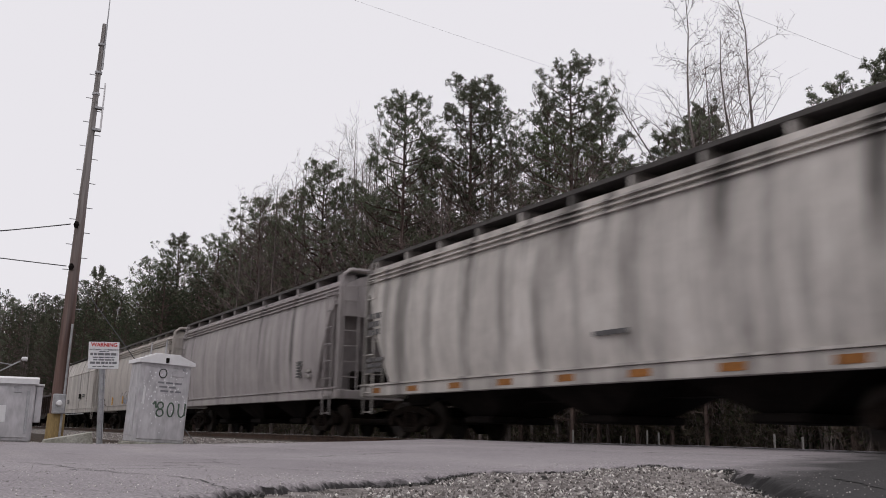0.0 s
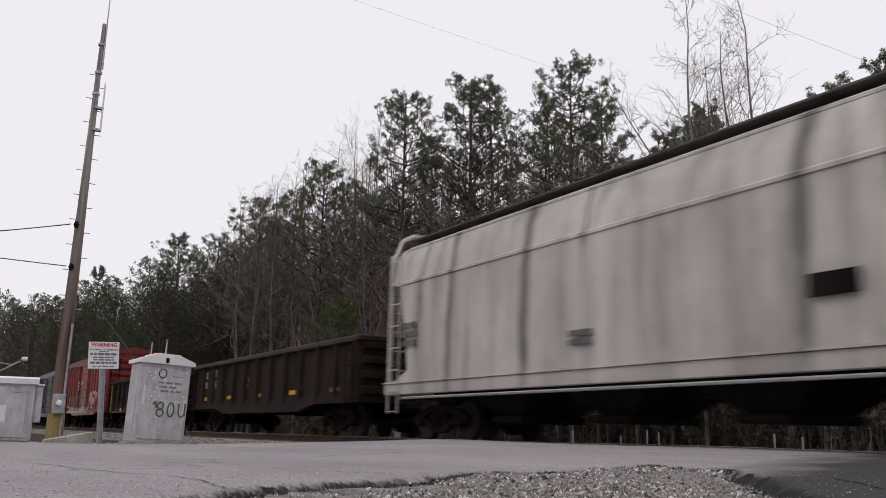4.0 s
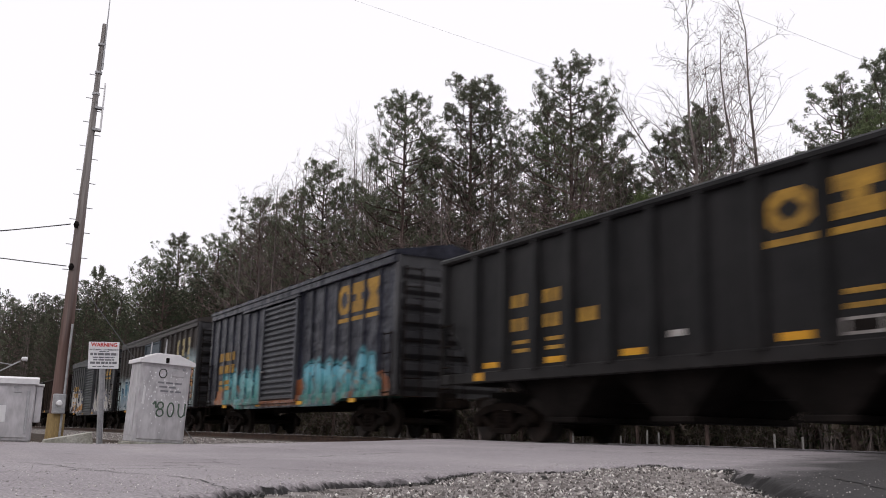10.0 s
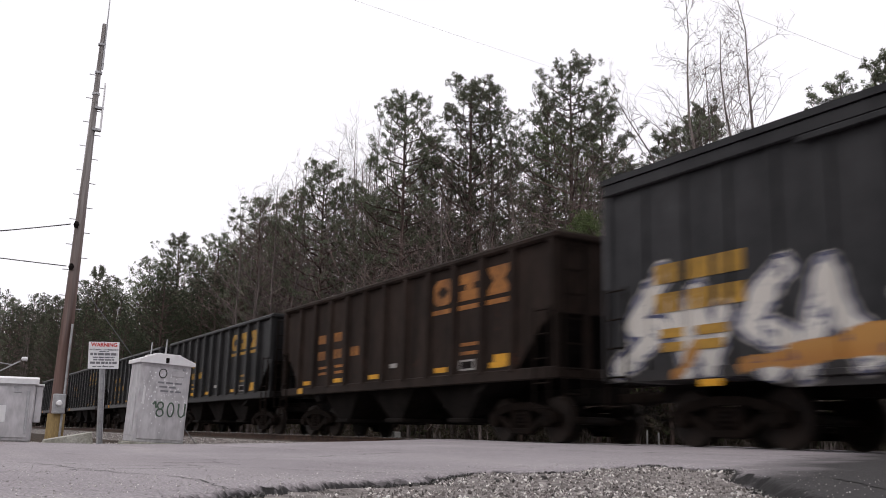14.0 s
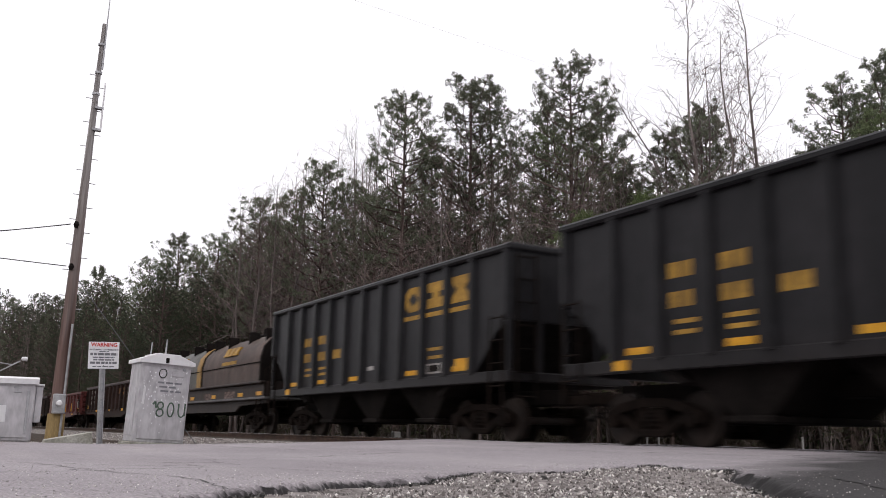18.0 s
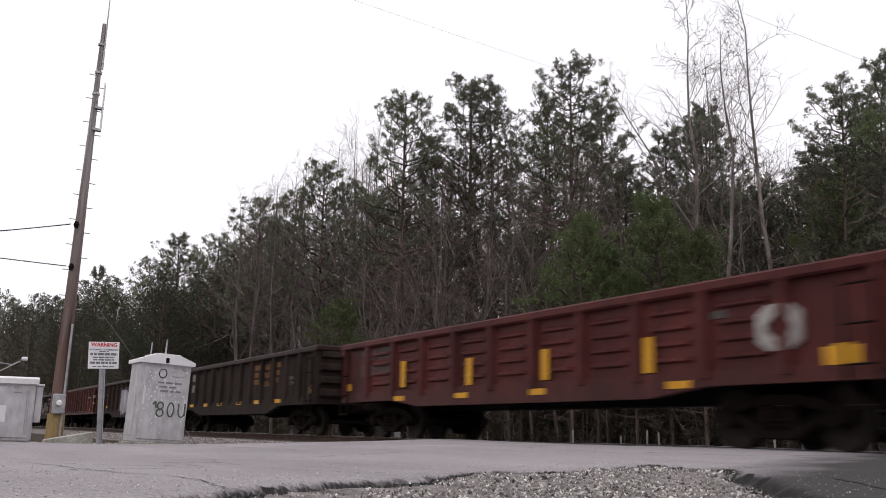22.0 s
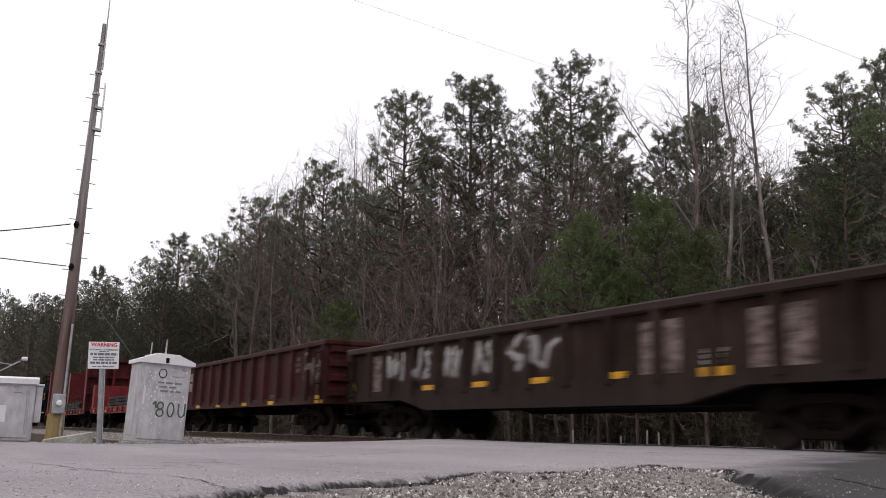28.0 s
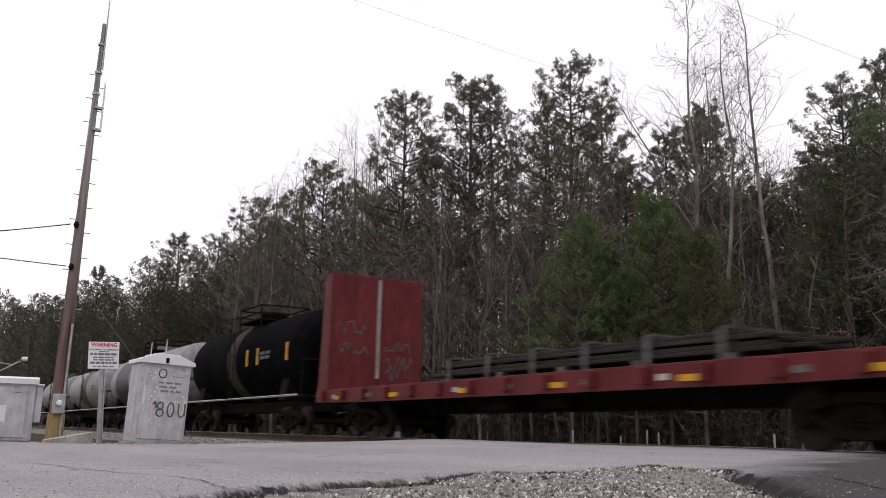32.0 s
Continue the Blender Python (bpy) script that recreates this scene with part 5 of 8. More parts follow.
def crumb_spots():
    rnd, out = random.Random(6), []
    while len(out) < 1300:
        x, y = rnd.uniform(-6.4, -1.8), rnd.uniform(0.8, 5.8)
        s = shoulder(x, y)
        if abs(s - 0.03) < 0.07 and noise.noise(Vector((x * 1.3, y * 1.3, 7))) > -0.15 and rnd.random() < lip(x, y):
            out.append((x, y, gravel_z(x, y) + 0.006, rnd.uniform(0.005, 0.016)))
    # larger broken-off lumps
    for x, y in ((-5.03, 3.27), (-4.98, 3.36), (-5.1, 3.58), (-5.06, 3.66), (-4.03, 4.3), (-5.3, 4.2)):
        out.append((x, y, gravel_z(x, y) + 0.012, rnd.uniform(0.018, 0.03)))
    return out


def asphalt_crack(points, width, seed):
    """A narrow dark crack that wanders along a line on the road."""
    rnd = random.Random(seed)
    v, f = [], []
    for (xa, ya), (xb, yb) in zip(points, points[1:]):
        n = max(2, int(math.hypot(xb - xa, yb - ya) / 0.06))
        for k in range(n):
            x, y = xa + (xb - xa) * k / n + rnd.gauss(0, 0.01), ya + (yb - ya) * k / n + rnd.gauss(0, 0.01)
            w = width * rnd.uniform(0.3, 1.2)
            v += [(x + w * 0.6, y - w, road_z(x, y) + 0.003), (x - w * 0.6, y + w, road_z(x, y) + 0.003)]
    f = [(2 * k, 2 * k + 2, 2 * k + 3, 2 * k + 1) for k in range(len(v) // 2 - 1)]
    me = bpy.data.meshes.new("asphalt_crack")
    me.from_pydata(v, [], f)
    me.materials.append(TAR)
    tagged(new("asphalt_crack", me), "narrow dark crack across the worn asphalt", "crack", kind="structure")


asphalt_crack([(-7.57, 0.65), (-6.89, 0.87), (-6.07, 0.96), (-5.54, 1.09), (-5.22, 1.27), (-4.82, 1.32), (-4.19, 1.25), (-4.23, 1.37), (-4.4, 1.52)], 0.007, 3)
asphalt_crack([(-4.19, 1.25), (-3.85, 1.24), (-3.55, 1.32)], 0.005, 4)
asphalt_crack([(-3.95, 5.1), (-3.65, 4.9), (-3.2, 4.55)], 0.035, 5)
stones("crumbled_asphalt", crumb_spots(), TAR, "dark tarry crumbs along the broken asphalt edge", 12)

GRASS = grain("short_grass", (0.05, 0.085, 0.02), (0.1, 0.15, 0.045), 20, 0.8)


def grass():
    rnd = random.Random(14)
    v, f = [], []
    for cx, cy in ((-3.05, 3.2), (-3.13, 3.5), (-3.5, 2.7)):
        for _ in range(110):
            x, y = cx + rnd.gauss(0, 0.09), cy + rnd.gauss(0, 0.09)
            z, k = gravel_z(x, y), len(v)
            a, hgt, w = rnd.uniform(0, 6.3), rnd.uniform(0.012, 0.045), rnd.uniform(0.0015, 0.004)
            dx, dy = math.cos(a), math.sin(a)
            v += [(x - w * dy, y + w * dx, z), (x + w * dy, y - w * dx, z), (x + rnd.gauss(0, 0.02), y + rnd.gauss(0, 0.02), z + hgt)]
            f.append((k, k + 1, k + 2))
    me = bpy.data.meshes.new("grass")
    me.from_pydata(v, [], f)
    me.materials.append(GRASS)
    tagged(new("grass", me), "sparse short green grass in the gravel", "grass", kind="stuff")


grass()

# ballast bed, left of the crossing and right of it
for x0, x1 in ((-420, -16.6), (7.5, 60)):
    prof = [(-3.6, -0.75), (-2.2, -0.24), (-1.3, -0.2), (1.3, -0.2), (2.2, -0.24), (3.6, -0.75)]
    tagged(thing("ballast_bed", "grey crushed-stone bed under the rails", "ballast", kind="structure",
                 geo=Geo().prism([(y + TRACK_Y, z) for y, z in prof], x0, x1), mat=BALLAST))


def ballast_spots():
    rnd, out = random.Random(8), []
    for _ in range(9000):
        x = -16.7 - rnd.random() ** 1.6 * 45
        d = rnd.uniform(-3.7, -0.9)
        z = -0.24 + min(0, (d + 2.2) * 0.36)
        out.append((x, TRACK_Y + d, z + 0.012, rnd.uniform(0.02, 0.045)))
    for _ in range(2500):
        x, y = rnd.uniform(-26, -15.7), rnd.uniform(0.5, 8.0)
        out.append((x, y, ground_z(x, y) + 0.01, rnd.uniform(0.012, 0.04)))
    return out


stones("ballast_stones", ballast_spots(), BALLAST_STONE, "grey and white crushed stones beside the track", 9)
tagged(sheet("gravel_verge", lines((-30, -15.4, 0.4)), lines((-4, 8, 0.4)), lambda x, y: ground_z(x, y) + 0.006, GRAVEL),
       "pale gravel verge round the signal cabinets", "gravel", kind="structure")

for y in (-0.76, 0.76):
    rail = thing("rail", "worn steel rail with a rusty web", "rail", "rails of the track", kind="structure")
    yy = TRACK_Y + y
    prof = [(-0.07, -0.18), (0.07, -0.18), (0.06, -0.165), (0.012, -0.15), (0.012, -0.05), (0.036, -0.04), (0.036, -0.006), (-0.036, -0.006), (-0.036, -0.04),
            (-0.012, -0.05), (-0.012, -0.15), (-0.06, -0.165)]
    part("web", Geo().prism([(yy + a, b) for a, b in prof], -420, 60), RAIL_RUST, rail)
    part("head", Geo().box(-420, 60, yy - 0.033, yy + 0.033, -0.006, 0.0), RAIL_TOP, rail, "polished running surface")
tie_mesh = Geo().box(-0.115, 0.115, -1.3, 1.3, -0.37, -0.185, 0.015).mesh("wooden_tie", TIE_WOOD)
for k in range(130):
    tie = new("wooden_tie", tie_mesh)
    tie.matrix_world = pose(-17 - k * 0.52, TRACK_Y, 0.01)
    tagged(tie, "weathered wooden railway tie in the ballast", "railway tie", "ties of the track")

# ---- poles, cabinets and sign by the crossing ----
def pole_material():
    """Brown treated wood, turning to a paler silver-grey towards its top."""
    m, n, l, s = nodes_of("brown_grey_pole_wood")
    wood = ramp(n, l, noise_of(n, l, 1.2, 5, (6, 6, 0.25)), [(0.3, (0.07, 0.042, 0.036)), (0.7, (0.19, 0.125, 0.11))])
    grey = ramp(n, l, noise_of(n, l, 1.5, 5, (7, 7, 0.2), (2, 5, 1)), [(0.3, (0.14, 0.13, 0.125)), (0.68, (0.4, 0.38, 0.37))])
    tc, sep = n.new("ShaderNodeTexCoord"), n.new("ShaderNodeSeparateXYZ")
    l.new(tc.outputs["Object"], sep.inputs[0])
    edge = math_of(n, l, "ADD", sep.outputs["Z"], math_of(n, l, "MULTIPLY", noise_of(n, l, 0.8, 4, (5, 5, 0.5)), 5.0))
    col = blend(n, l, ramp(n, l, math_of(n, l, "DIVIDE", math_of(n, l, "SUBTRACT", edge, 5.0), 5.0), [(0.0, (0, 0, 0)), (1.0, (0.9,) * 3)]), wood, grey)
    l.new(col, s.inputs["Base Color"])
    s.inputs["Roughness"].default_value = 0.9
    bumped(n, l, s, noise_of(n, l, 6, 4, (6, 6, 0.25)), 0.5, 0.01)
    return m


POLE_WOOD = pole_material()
POLE_BASE = grain("pale_pole_foot", (0.2, 0.14, 0.06), (0.3, 0.215, 0.1), 2.0, 0.9, 0.3, 0.01, (4, 4, 0.4), fine=0.3)
ALU = grain("dull_aluminium", (0.42, 0.405, 0.42), (0.56, 0.545, 0.56), 1.3, 0.5, 0.1, 0.004, (1, 1, 0.4), fine=0.25, metal=0.25)
ALU_ROOF = grain("bright_aluminium", (0.68, 0.67, 0.68), (0.8, 0.79, 0.8), 1.5, 0.5, fine=0.15)
WHITE_SIGN = grain("white_sign_face", (0.74, 0.74, 0.75), (0.82, 0.82, 0.83), 2.0, 0.45, fine=0.1)
RED_PRINT = grain("red_print", (0.5, 0.045, 0.04), (0.58, 0.07, 0.06), 5.0, 0.5)
BLACK_PRINT = grain("grey_black_print", (0.15, 0.15, 0.165), (0.23, 0.23, 0.245), 5.0, 0.6)
SPRAY = grain("dark_spray_paint", (0.05, 0.075, 0.055), (0.12, 0.17, 0.13), 6.0, 0.7, fine=0.2)
CONCRETE = grain("mossy_concrete", (0.26, 0.255, 0.21), (0.42, 0.41, 0.37), 3.0, 0.9, 0.4, 0.01, fine=0.4)
WIRE = grain("cable_sheath", (0.1, 0.1, 0.105), (0.15, 0.15, 0.155), 3.0, 0.6)


def utility_pole(x, y, height):
    pole = thing("utility_pole", "tall weathered wooden utility pole with step pegs", "utility pole", at=pose(x, y, -0.4))
    lean = Vector((0.0, 0.0165, 1)).normalized()
    g = Geo()
    n = 14
    rings = []
    for k in range(n + 1):
        z = height * k / n
        r = 0.19 - 0.142 * k / n
        rings.append([(lean.x * z + r * math.cos(a * math.pi / 6), lean.y * z + r * math.sin(a * math.pi / 6), z) for a in range(12)])
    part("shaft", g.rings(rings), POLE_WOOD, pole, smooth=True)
    part("foot_sleeve", Geo().rod((0, 0, 0), (0, 0.008, 0.78), 0.212, 0.208, 16), POLE_BASE, pole, "pale yellowish lower wood")
    for k in range(20):
        z = 3.4 + k * 0.33
        if z > height - 0.5:
            break
        c, s = lean * z, (-1 if k % 2 else 1)
        r = 0.195 - 0.135 * z / height
        part("step_peg", Geo().rod((c.x, c.y + s * r * 0.8, z), (c.x, c.y + s * (r + 0.14), z), 0.012, n=6), GALV, pole)
    g = Geo()
    top = lean * height
    part("antenna", Geo().rod((0.05, top.y + 0.05, height - 1.3), (0.05, top.y + 0.07, height + 0.75), 0.03, 0.012, 8), GALV, pole, "thin whip antenna")
    part("antenna", Geo().rod((0.12, lean.y * (height - 3.0) + 0.2, height - 3.0), (0.12, lean.y * height + 0.16, height - 1.7), 0.025, 0.02, 8), ALU_ROOF, pole, "white stick antenna")
    for z in (height - 2.4, height - 3.0):
        part("antenna_bracket", Geo().box(0.0, 0.14, lean.y * z, lean.y * z + 0.22, z - 0.03, z + 0.03), GALV, pole)
    for z in (height - 0.6, height - 1.4, height - 2.0):
        part("clamp", Geo().rod((0, lean.y * z, z - 0.03), (0, lean.y * z, z + 0.03), 0.095, n=12), GALV, pole)
    part("conduit", Geo().rod((0.2, 0.1, 0.2), (0.19, 0.14, 3.0), 0.03, n=8), GALV, pole, "grey cable conduit")
    for z in (5.55, 4.45):
        part("insulator", Geo().lathe([(-0.08, 0.04), (0, 0.07), (0.08, 0.04)], (0.12, lean.y * z - 0.1, z), "z", 10), UNDER, pole)
    box = part("meter_box", Geo().box(0.2, 0.36, -0.14, 0.15, 0.78, 1.26, 0.02), GALV, pole, "grey electric meter box")
    part("meter_glass", Geo().lathe([(0, 0.075), (0.05, 0.07), (0.08, 0.045)], (0.36, 0.0, 1.03), "x", 16), ALU_ROOF, box, "round meter dome", smooth=True)
    return pole


utility_pole(-24.8, 3.14, 11.15)


def wire_run(name, p, q, sag, label, r=0.012, n=24):
    rings = []
    side = Vector(q) - Vector(p)
    u = side.orthogonal().normalized()
    w = side.cross(u).normalized()
    for k in range(n + 1):
        t = k / n
        c = Vector(p).lerp(Vector(q), t) - Vector((0, 0, 4 * sag * t * (1 - t)))
        rings.append([tuple(c + r * (math.cos(a * math.pi / 3) * u + math.sin(a * math.pi / 3) * w)) for a in range(6)])
    thing(name, label, "cable", "overhead cables", geo=Geo().rings(rings), mat=WIRE)


wire_run("overhead_cable", (-24.7, 3.0, 5.15), (-30, -4, 4.75), 0.12, "sagging dark overhead service cable", 0.016)
wire_run("overhead_cable", (-24.7, 3.0, 4.06), (-30, -4, 5.15), 0.03, "taut dark overhead telephone cable", 0.014)
wire_run("overhead_cable", (-61.4, 12.8, 34.1), (-35.8, 57.5, 16.9), 0.3, "thin power line high over the woods", 0.006)
wire_run("overhead_cable", (-56, 31.8, 41.1), (-26, 55.8, 17.4), 0.3, "thin power line high over the woods", 0.008)
wire_run("guy_wire", (-24.8, 3.2, 3.9), (-24.6, 6.6, -0.3), 0.0, "thin steel guy wire of the pole", 0.012)


def signal_cabinet(x, y, z):
    cab = thing("signal_cabinet", "dull aluminium signal cabinet with a hipped roof, spray-painted", "signal cabinet", at=pose(x, y, z, -2.2, 0, 4))
    w, d, h = 0.43, 0.62, 1.36
    part("body", Geo().box(-d, 0, -w, w, 0, h, 0.012), ALU, cab)
    roof = part("roof", Geo().prism([(-w - 0.045, h - 0.04), (-w - 0.045, h + 0.02), (-0.2, h + 0.12), (0.2, h + 0.12), (w + 0.045, h + 0.02), (w + 0.045, h - 0.04)], -d - 0.06, 0.07), ALU_ROOF, cab, "pale sheet-metal roof")
    part("roof_ridge", Geo().box(-d - 0.05, 0.06, -0.21, 0.21, h + 0.118, h + 0.135, 0.005), ALU_ROOF, roof)
    door = part("door", Geo().box(0.0, 0.022, -w + 0.05, w - 0.04, 0.05, h - 0.1, 0.006), ALU, cab, "flush metal door")
    part("hasp", Geo().box(0.02, 0.05, w - 0.16, w - 0.1, h - 0.13, h - 0.08, 0.01), GALV, door)
    part("handle", Geo().box(0.02, 0.06, -w + 0.07, -w + 0.1, 0.62, 0.92, 0.008), ALU_ROOF, cab, "pale bar handle")
    part("side_panel", Geo().box(-d + 0.12, -0.1, -w - 0.015, -w + 0.01, 0.1, h - 0.45, 0.005), ALU, cab)
    part("vent", Geo().box(0.02, 0.035, w - 0.34, w - 0.12, h - 0.24, h - 0.16, 0.005), ALU, cab)
    part("antenna", Geo().rod((-0.1, -0.02, h + 0.1), (-0.1, -0.02, h + 0.4), 0.018, 0.012, 8), GALV, cab, "stub antenna")
    part("antenna", Geo().rod((-0.5, -0.16, h + 0.1), (-0.5, -0.16, h + 0.36), 0.014, 0.01, 8), GALV, cab, "stub antenna")
    part("antenna_base", Geo().rod((0.07, -0.02, h - 0.02), (0.07, -0.02, h + 0.06), 0.03, n=8), UNDER, cab)
    g = Geo()
    for k in range(16):
        a, b = k * math.pi / 8, (k + 1) * math.pi / 8
        g.rod((0.028, -0.06 + 0.065 * math.cos(a), h - 0.2 + 0.075 * math.sin(a)), (0.028, -0.06 + 0.065 * math.cos(b), h - 0.2 + 0.075 * math.sin(b)), 0.008, n=5)
    part("cable_loop", g, UNDER, cab, "black cable loop")
    rnd = random.Random(5)
    for k in range(3):
        g = Geo()
        a = -0.13 + 0.03 * k
        for _ in range(3 - k % 2):
            wd = rnd.uniform(0.06, 0.14)
            g.box(0.02, 0.026, a, a + wd, h - 0.37 - k * 0.07, h - 0.34 - k * 0.07)
            a += wd + 0.03
        part("lettering", g, BLACK_PRINT, cab)
    g = Geo()
    z0 = 0.43

    def ring(cy, cz, ry, rz, n=18, a0=0.0, a1=2 * math.pi):
        for k in range(n):
            a, b = a0 + (a1 - a0) * k / n, a0 + (a1 - a0) * (k + 1) / n
            g.rod((0.024, cy + ry * math.cos(a), cz + rz * math.sin(a)), (0.024, cy + ry * math.cos(b), cz + rz * math.sin(b)), 0.013, n=5)

    ring(-0.04, z0 + 0.19, 0.05, 0.055)
    ring(-0.04, z0 + 0.07, 0.06, 0.06)
    ring(0.14, z0 + 0.13, 0.055, 0.115)
    g.rod((0.024, -0.17, z0 + 0.2), (0.024, -0.13, z0 + 0.25), 0.016, n=5)
    g.rod((0.024, -0.13, z0 + 0.25), (0.024, -0.11, z0 + 0.14), 0.016, n=5)
    ring(0.33, z0 + 0.1, 0.055, 0.08, 12, math.pi, 2 * math.pi)
    g.rod((0.024, 0.275, z0 + 0.1), (0.024, 0.275, z0 + 0.24), 0.014, n=5)
    g.rod((0.024, 0.385, z0 + 0.04), (0.024, 0.385, z0 + 0.25), 0.014, n=5)
    part("sprayed_marks", g, SPRAY, cab, "dark sprayed figures 80U")
    g = Geo()
    for _ in range(130):
        yy, zz, r = rnd.uniform(-w + 0.06, w - 0.06), rnd.gauss(0.85, 0.32), rnd.uniform(0.006, 0.02)
        if 0.1 < zz < h - 0.15:
            g.box(0.02, 0.0245, yy, yy + r, zz, zz + r * 1.3)
    part("paint_flecks", g, WHITE_SIGN, cab, "pale chips and flecks")
    part("plinth", Geo().box(-d - 0.05, 0.05, -w - 0.05, w + 0.05, -0.15, 0.0, 0.01), CONCRETE, cab)
    return cab


signal_cabinet(-16.2, 3.7, -0.15)


def warning_sign(x, y, z):
    sign = thing("warning_sign", "white no-trespassing warning sign on a galvanised post", "sign", at=pose(x, y, z, 3.0, 0, 8))
    part("post", Geo().prism([(-0.035, -0.04), (0.035, -0.04), (0.035, -0.025), (0.012, -0.02), (0.012, 0.02), (0.035, 0.025), (0.035, 0.04), (-0.035, 0.04)], -0.4, 1.6, "z"), GALV, sign)
    plate = part("plate", Geo().box(0.04, 0.05, -0.25, 0.25, 1.15, 1.59, 0.004), WHITE_SIGN, sign, "white sign plate")

    def words(text, zc, size, mat):
        c = bpy.data.curves.new("words", "FONT")
        c.body, c.size, c.extrude, c.align_x, c.offset = text, size, 0.0015, "CENTER", 0.03 * size
        ob = new("wording", c)
        me = bpy.data.meshes.new_from_object(ob)
        bpy.data.objects.remove(ob)
        me.materials.clear()
        me.materials.append(mat)
        o = new("wording", me)
        o.parent = plate
        o.matrix_local = Matrix(((0, 0, 1, 0.053), (1, 0, 0, 0), (0, 1, 0, zc), (0, 0, 0, 1)))
        tagged(o, "printed words")

    words("WARNING", 1.515, 0.088, RED_PRINT)
    words("NO DUMPING - NO TRESPASSING", 1.452, 0.031, BLACK_PRINT)
    rnd = random.Random(2)
    for k, (z0, hh, half) in enumerate(((1.425, 0.014, 0.08), (1.37, 0.04, 0.22), (1.325, 0.022, 0.18), (1.285, 0.022, 0.17), (1.23, 0.036, 0.22), (1.18, 0.014, 0.18))):
        g = Geo()
        a = -half
        while a < half:
            wd = rnd.uniform(0.04, 0.11)
            g.box(0.05, 0.0535, a, min(a + wd, half), z0, z0 + hh)
            a += wd + 0.014
        part("lettering", g, BLACK_PRINT, plate)
    for zz in (1.2, 1.58):
        part("bolt", Geo().lathe([(0.05, 0.01), (0.058, 0.008)], (0, 0, zz), "x", 8), GALV, sign)
    part("frame_edge", Geo().box(0.046, 0.052, -0.252, 0.252, 1.146, 1.151), BLACK_PRINT, sign)


warning_sign(-16.1, 2.735, -0.12)


def relay_case(x, y, z):
    case = thing("relay_case", "low pale aluminium relay case with a sloped lid", "equipment case", at=pose(x, y, z, 0, 0, -6))
    part("body", Geo().box(-0.8, 0, -1.3, 0.42, 0, 0.92, 0.02), ALU, case)
    part("lid", Geo().prism([(-0.86, 0.9), (-0.86, 0.95), (-0.4, 1.03), (0.06, 0.98), (0.06, 0.9)], -1.35, 0.46, "y"), ALU_ROOF, case, "pale sheet-metal lid")
    part("side_box", Geo().box(-0.55, -0.1, 0.42, 0.53, 0.3, 0.88, 0.015), ALU, case)
    part("side_box_lid", Geo().box(-0.58, -0.07, 0.415, 0.55, 0.88, 0.91, 0.008), ALU_ROOF, case)
    door = part("door", Geo().box(0.0, 0.02, -1.25, 0.36, 0.06, 0.86, 0.006), ALU, case)
    part("notice_plate", Geo().box(0.02, 0.03, -0.35, 0.02, 0.3, 0.56, 0.004), ALU_ROOF, door, "pale framed notice plate")
    part("notice_mark", Geo().lathe([(0.03, 0.025), (0.034, 0.022)], (0, -0.22, 0.5, ), "x", 12), RED_PRINT, door)
    for zz in (0.76, 0.83):
        part("louvre", Geo().box(0.02, 0.035, 0.1, 0.22, zz, zz + 0.02, 0.004), GALV, door)
    part("hinge", Geo().box(0.02, 0.035, 0.3, 0.34, 0.12, 0.8, 0.005), GALV, door)
    for yy in (-1.15, 0.3):
        part("leg", Geo().box(-0.75, -0.05, yy - 0.05, yy + 0.05, -0.4, 0.0), GALV, case)


relay_case(-16.2, 1.29, -0.17)

# lump of concrete kerb, and a lamp on a bracket behind the relay case
g = Geo().rings([[(-17.6, 2.05, -0.4), (-17.6, 2.92, -0.4), (-18.0, 2.92, -0.4), (-18.0, 2.05, -0.4)],
                 [(-17.65, 2.1, -0.16), (-17.64, 2.86, -0.01), (-17.95, 2.88, 0.0), (-17.95, 2.1, -0.15)]])
thing("concrete_kerb", "broken mossy piece of concrete kerb on the gravel", "concrete block", geo=g, mat=CONCRETE)
lamp = thing("yard_lamp", "small grey floodlight on a slanted bracket arm", "lamp", at=pose(-27, 1.0, -0.4))
part("post", Geo().rod((0, 0, 0), (0, 0, 2.4), 0.06, n=10), GALV, lamp)
part("arm", Geo().rod((0, 0, 1.3), (0, 1.4, 2.16), 0.016, n=8), GALV, lamp)
part("arm", Geo().rod((0, 0, 2.2), (0, 1.2, 2.05), 0.013, n=8), GALV, lamp)
part("head", Geo().lathe([(-0.09, 0.02), (-0.07, 0.05), (0.05, 0.06), (0.07, 0.03)], (0, 1.5, 2.22), "y", 12), ALU_ROOF, lamp, "pale lamp head")

STAKE = grain("pale_marker_paint", (0.2, 0.19, 0.18), (0.32, 0.31, 0.29), 4.0, 0.6, fine=0.2)
for x, y, h in ((-20.8, 16.0, 0.95), (-18.8, 16.0, 0.8), (-17.8, 16.0, 0.95), (-17.5, 16.1, 0.9), (-14.2, 16.4, 0.9), (-13.3, 16.2, 0.85)):
    thing("marker_stake", "thin pale marker stake beyond the track", "stake", "stakes beyond the track", at=pose(x, y, -0.62),
          geo=Geo().box(-0.018, 0.018, -0.018, 0.018, -0.3, h, 0.004), mat=STAKE)
thing("track_box", "small white trackside box", "equipment box", at=pose(-26.9, 13.6, -0.55),
      geo=Geo().box(-0.12, 0.12, -0.12, 0.12, -0.3, 0.72, 0.02), mat=STAKE)


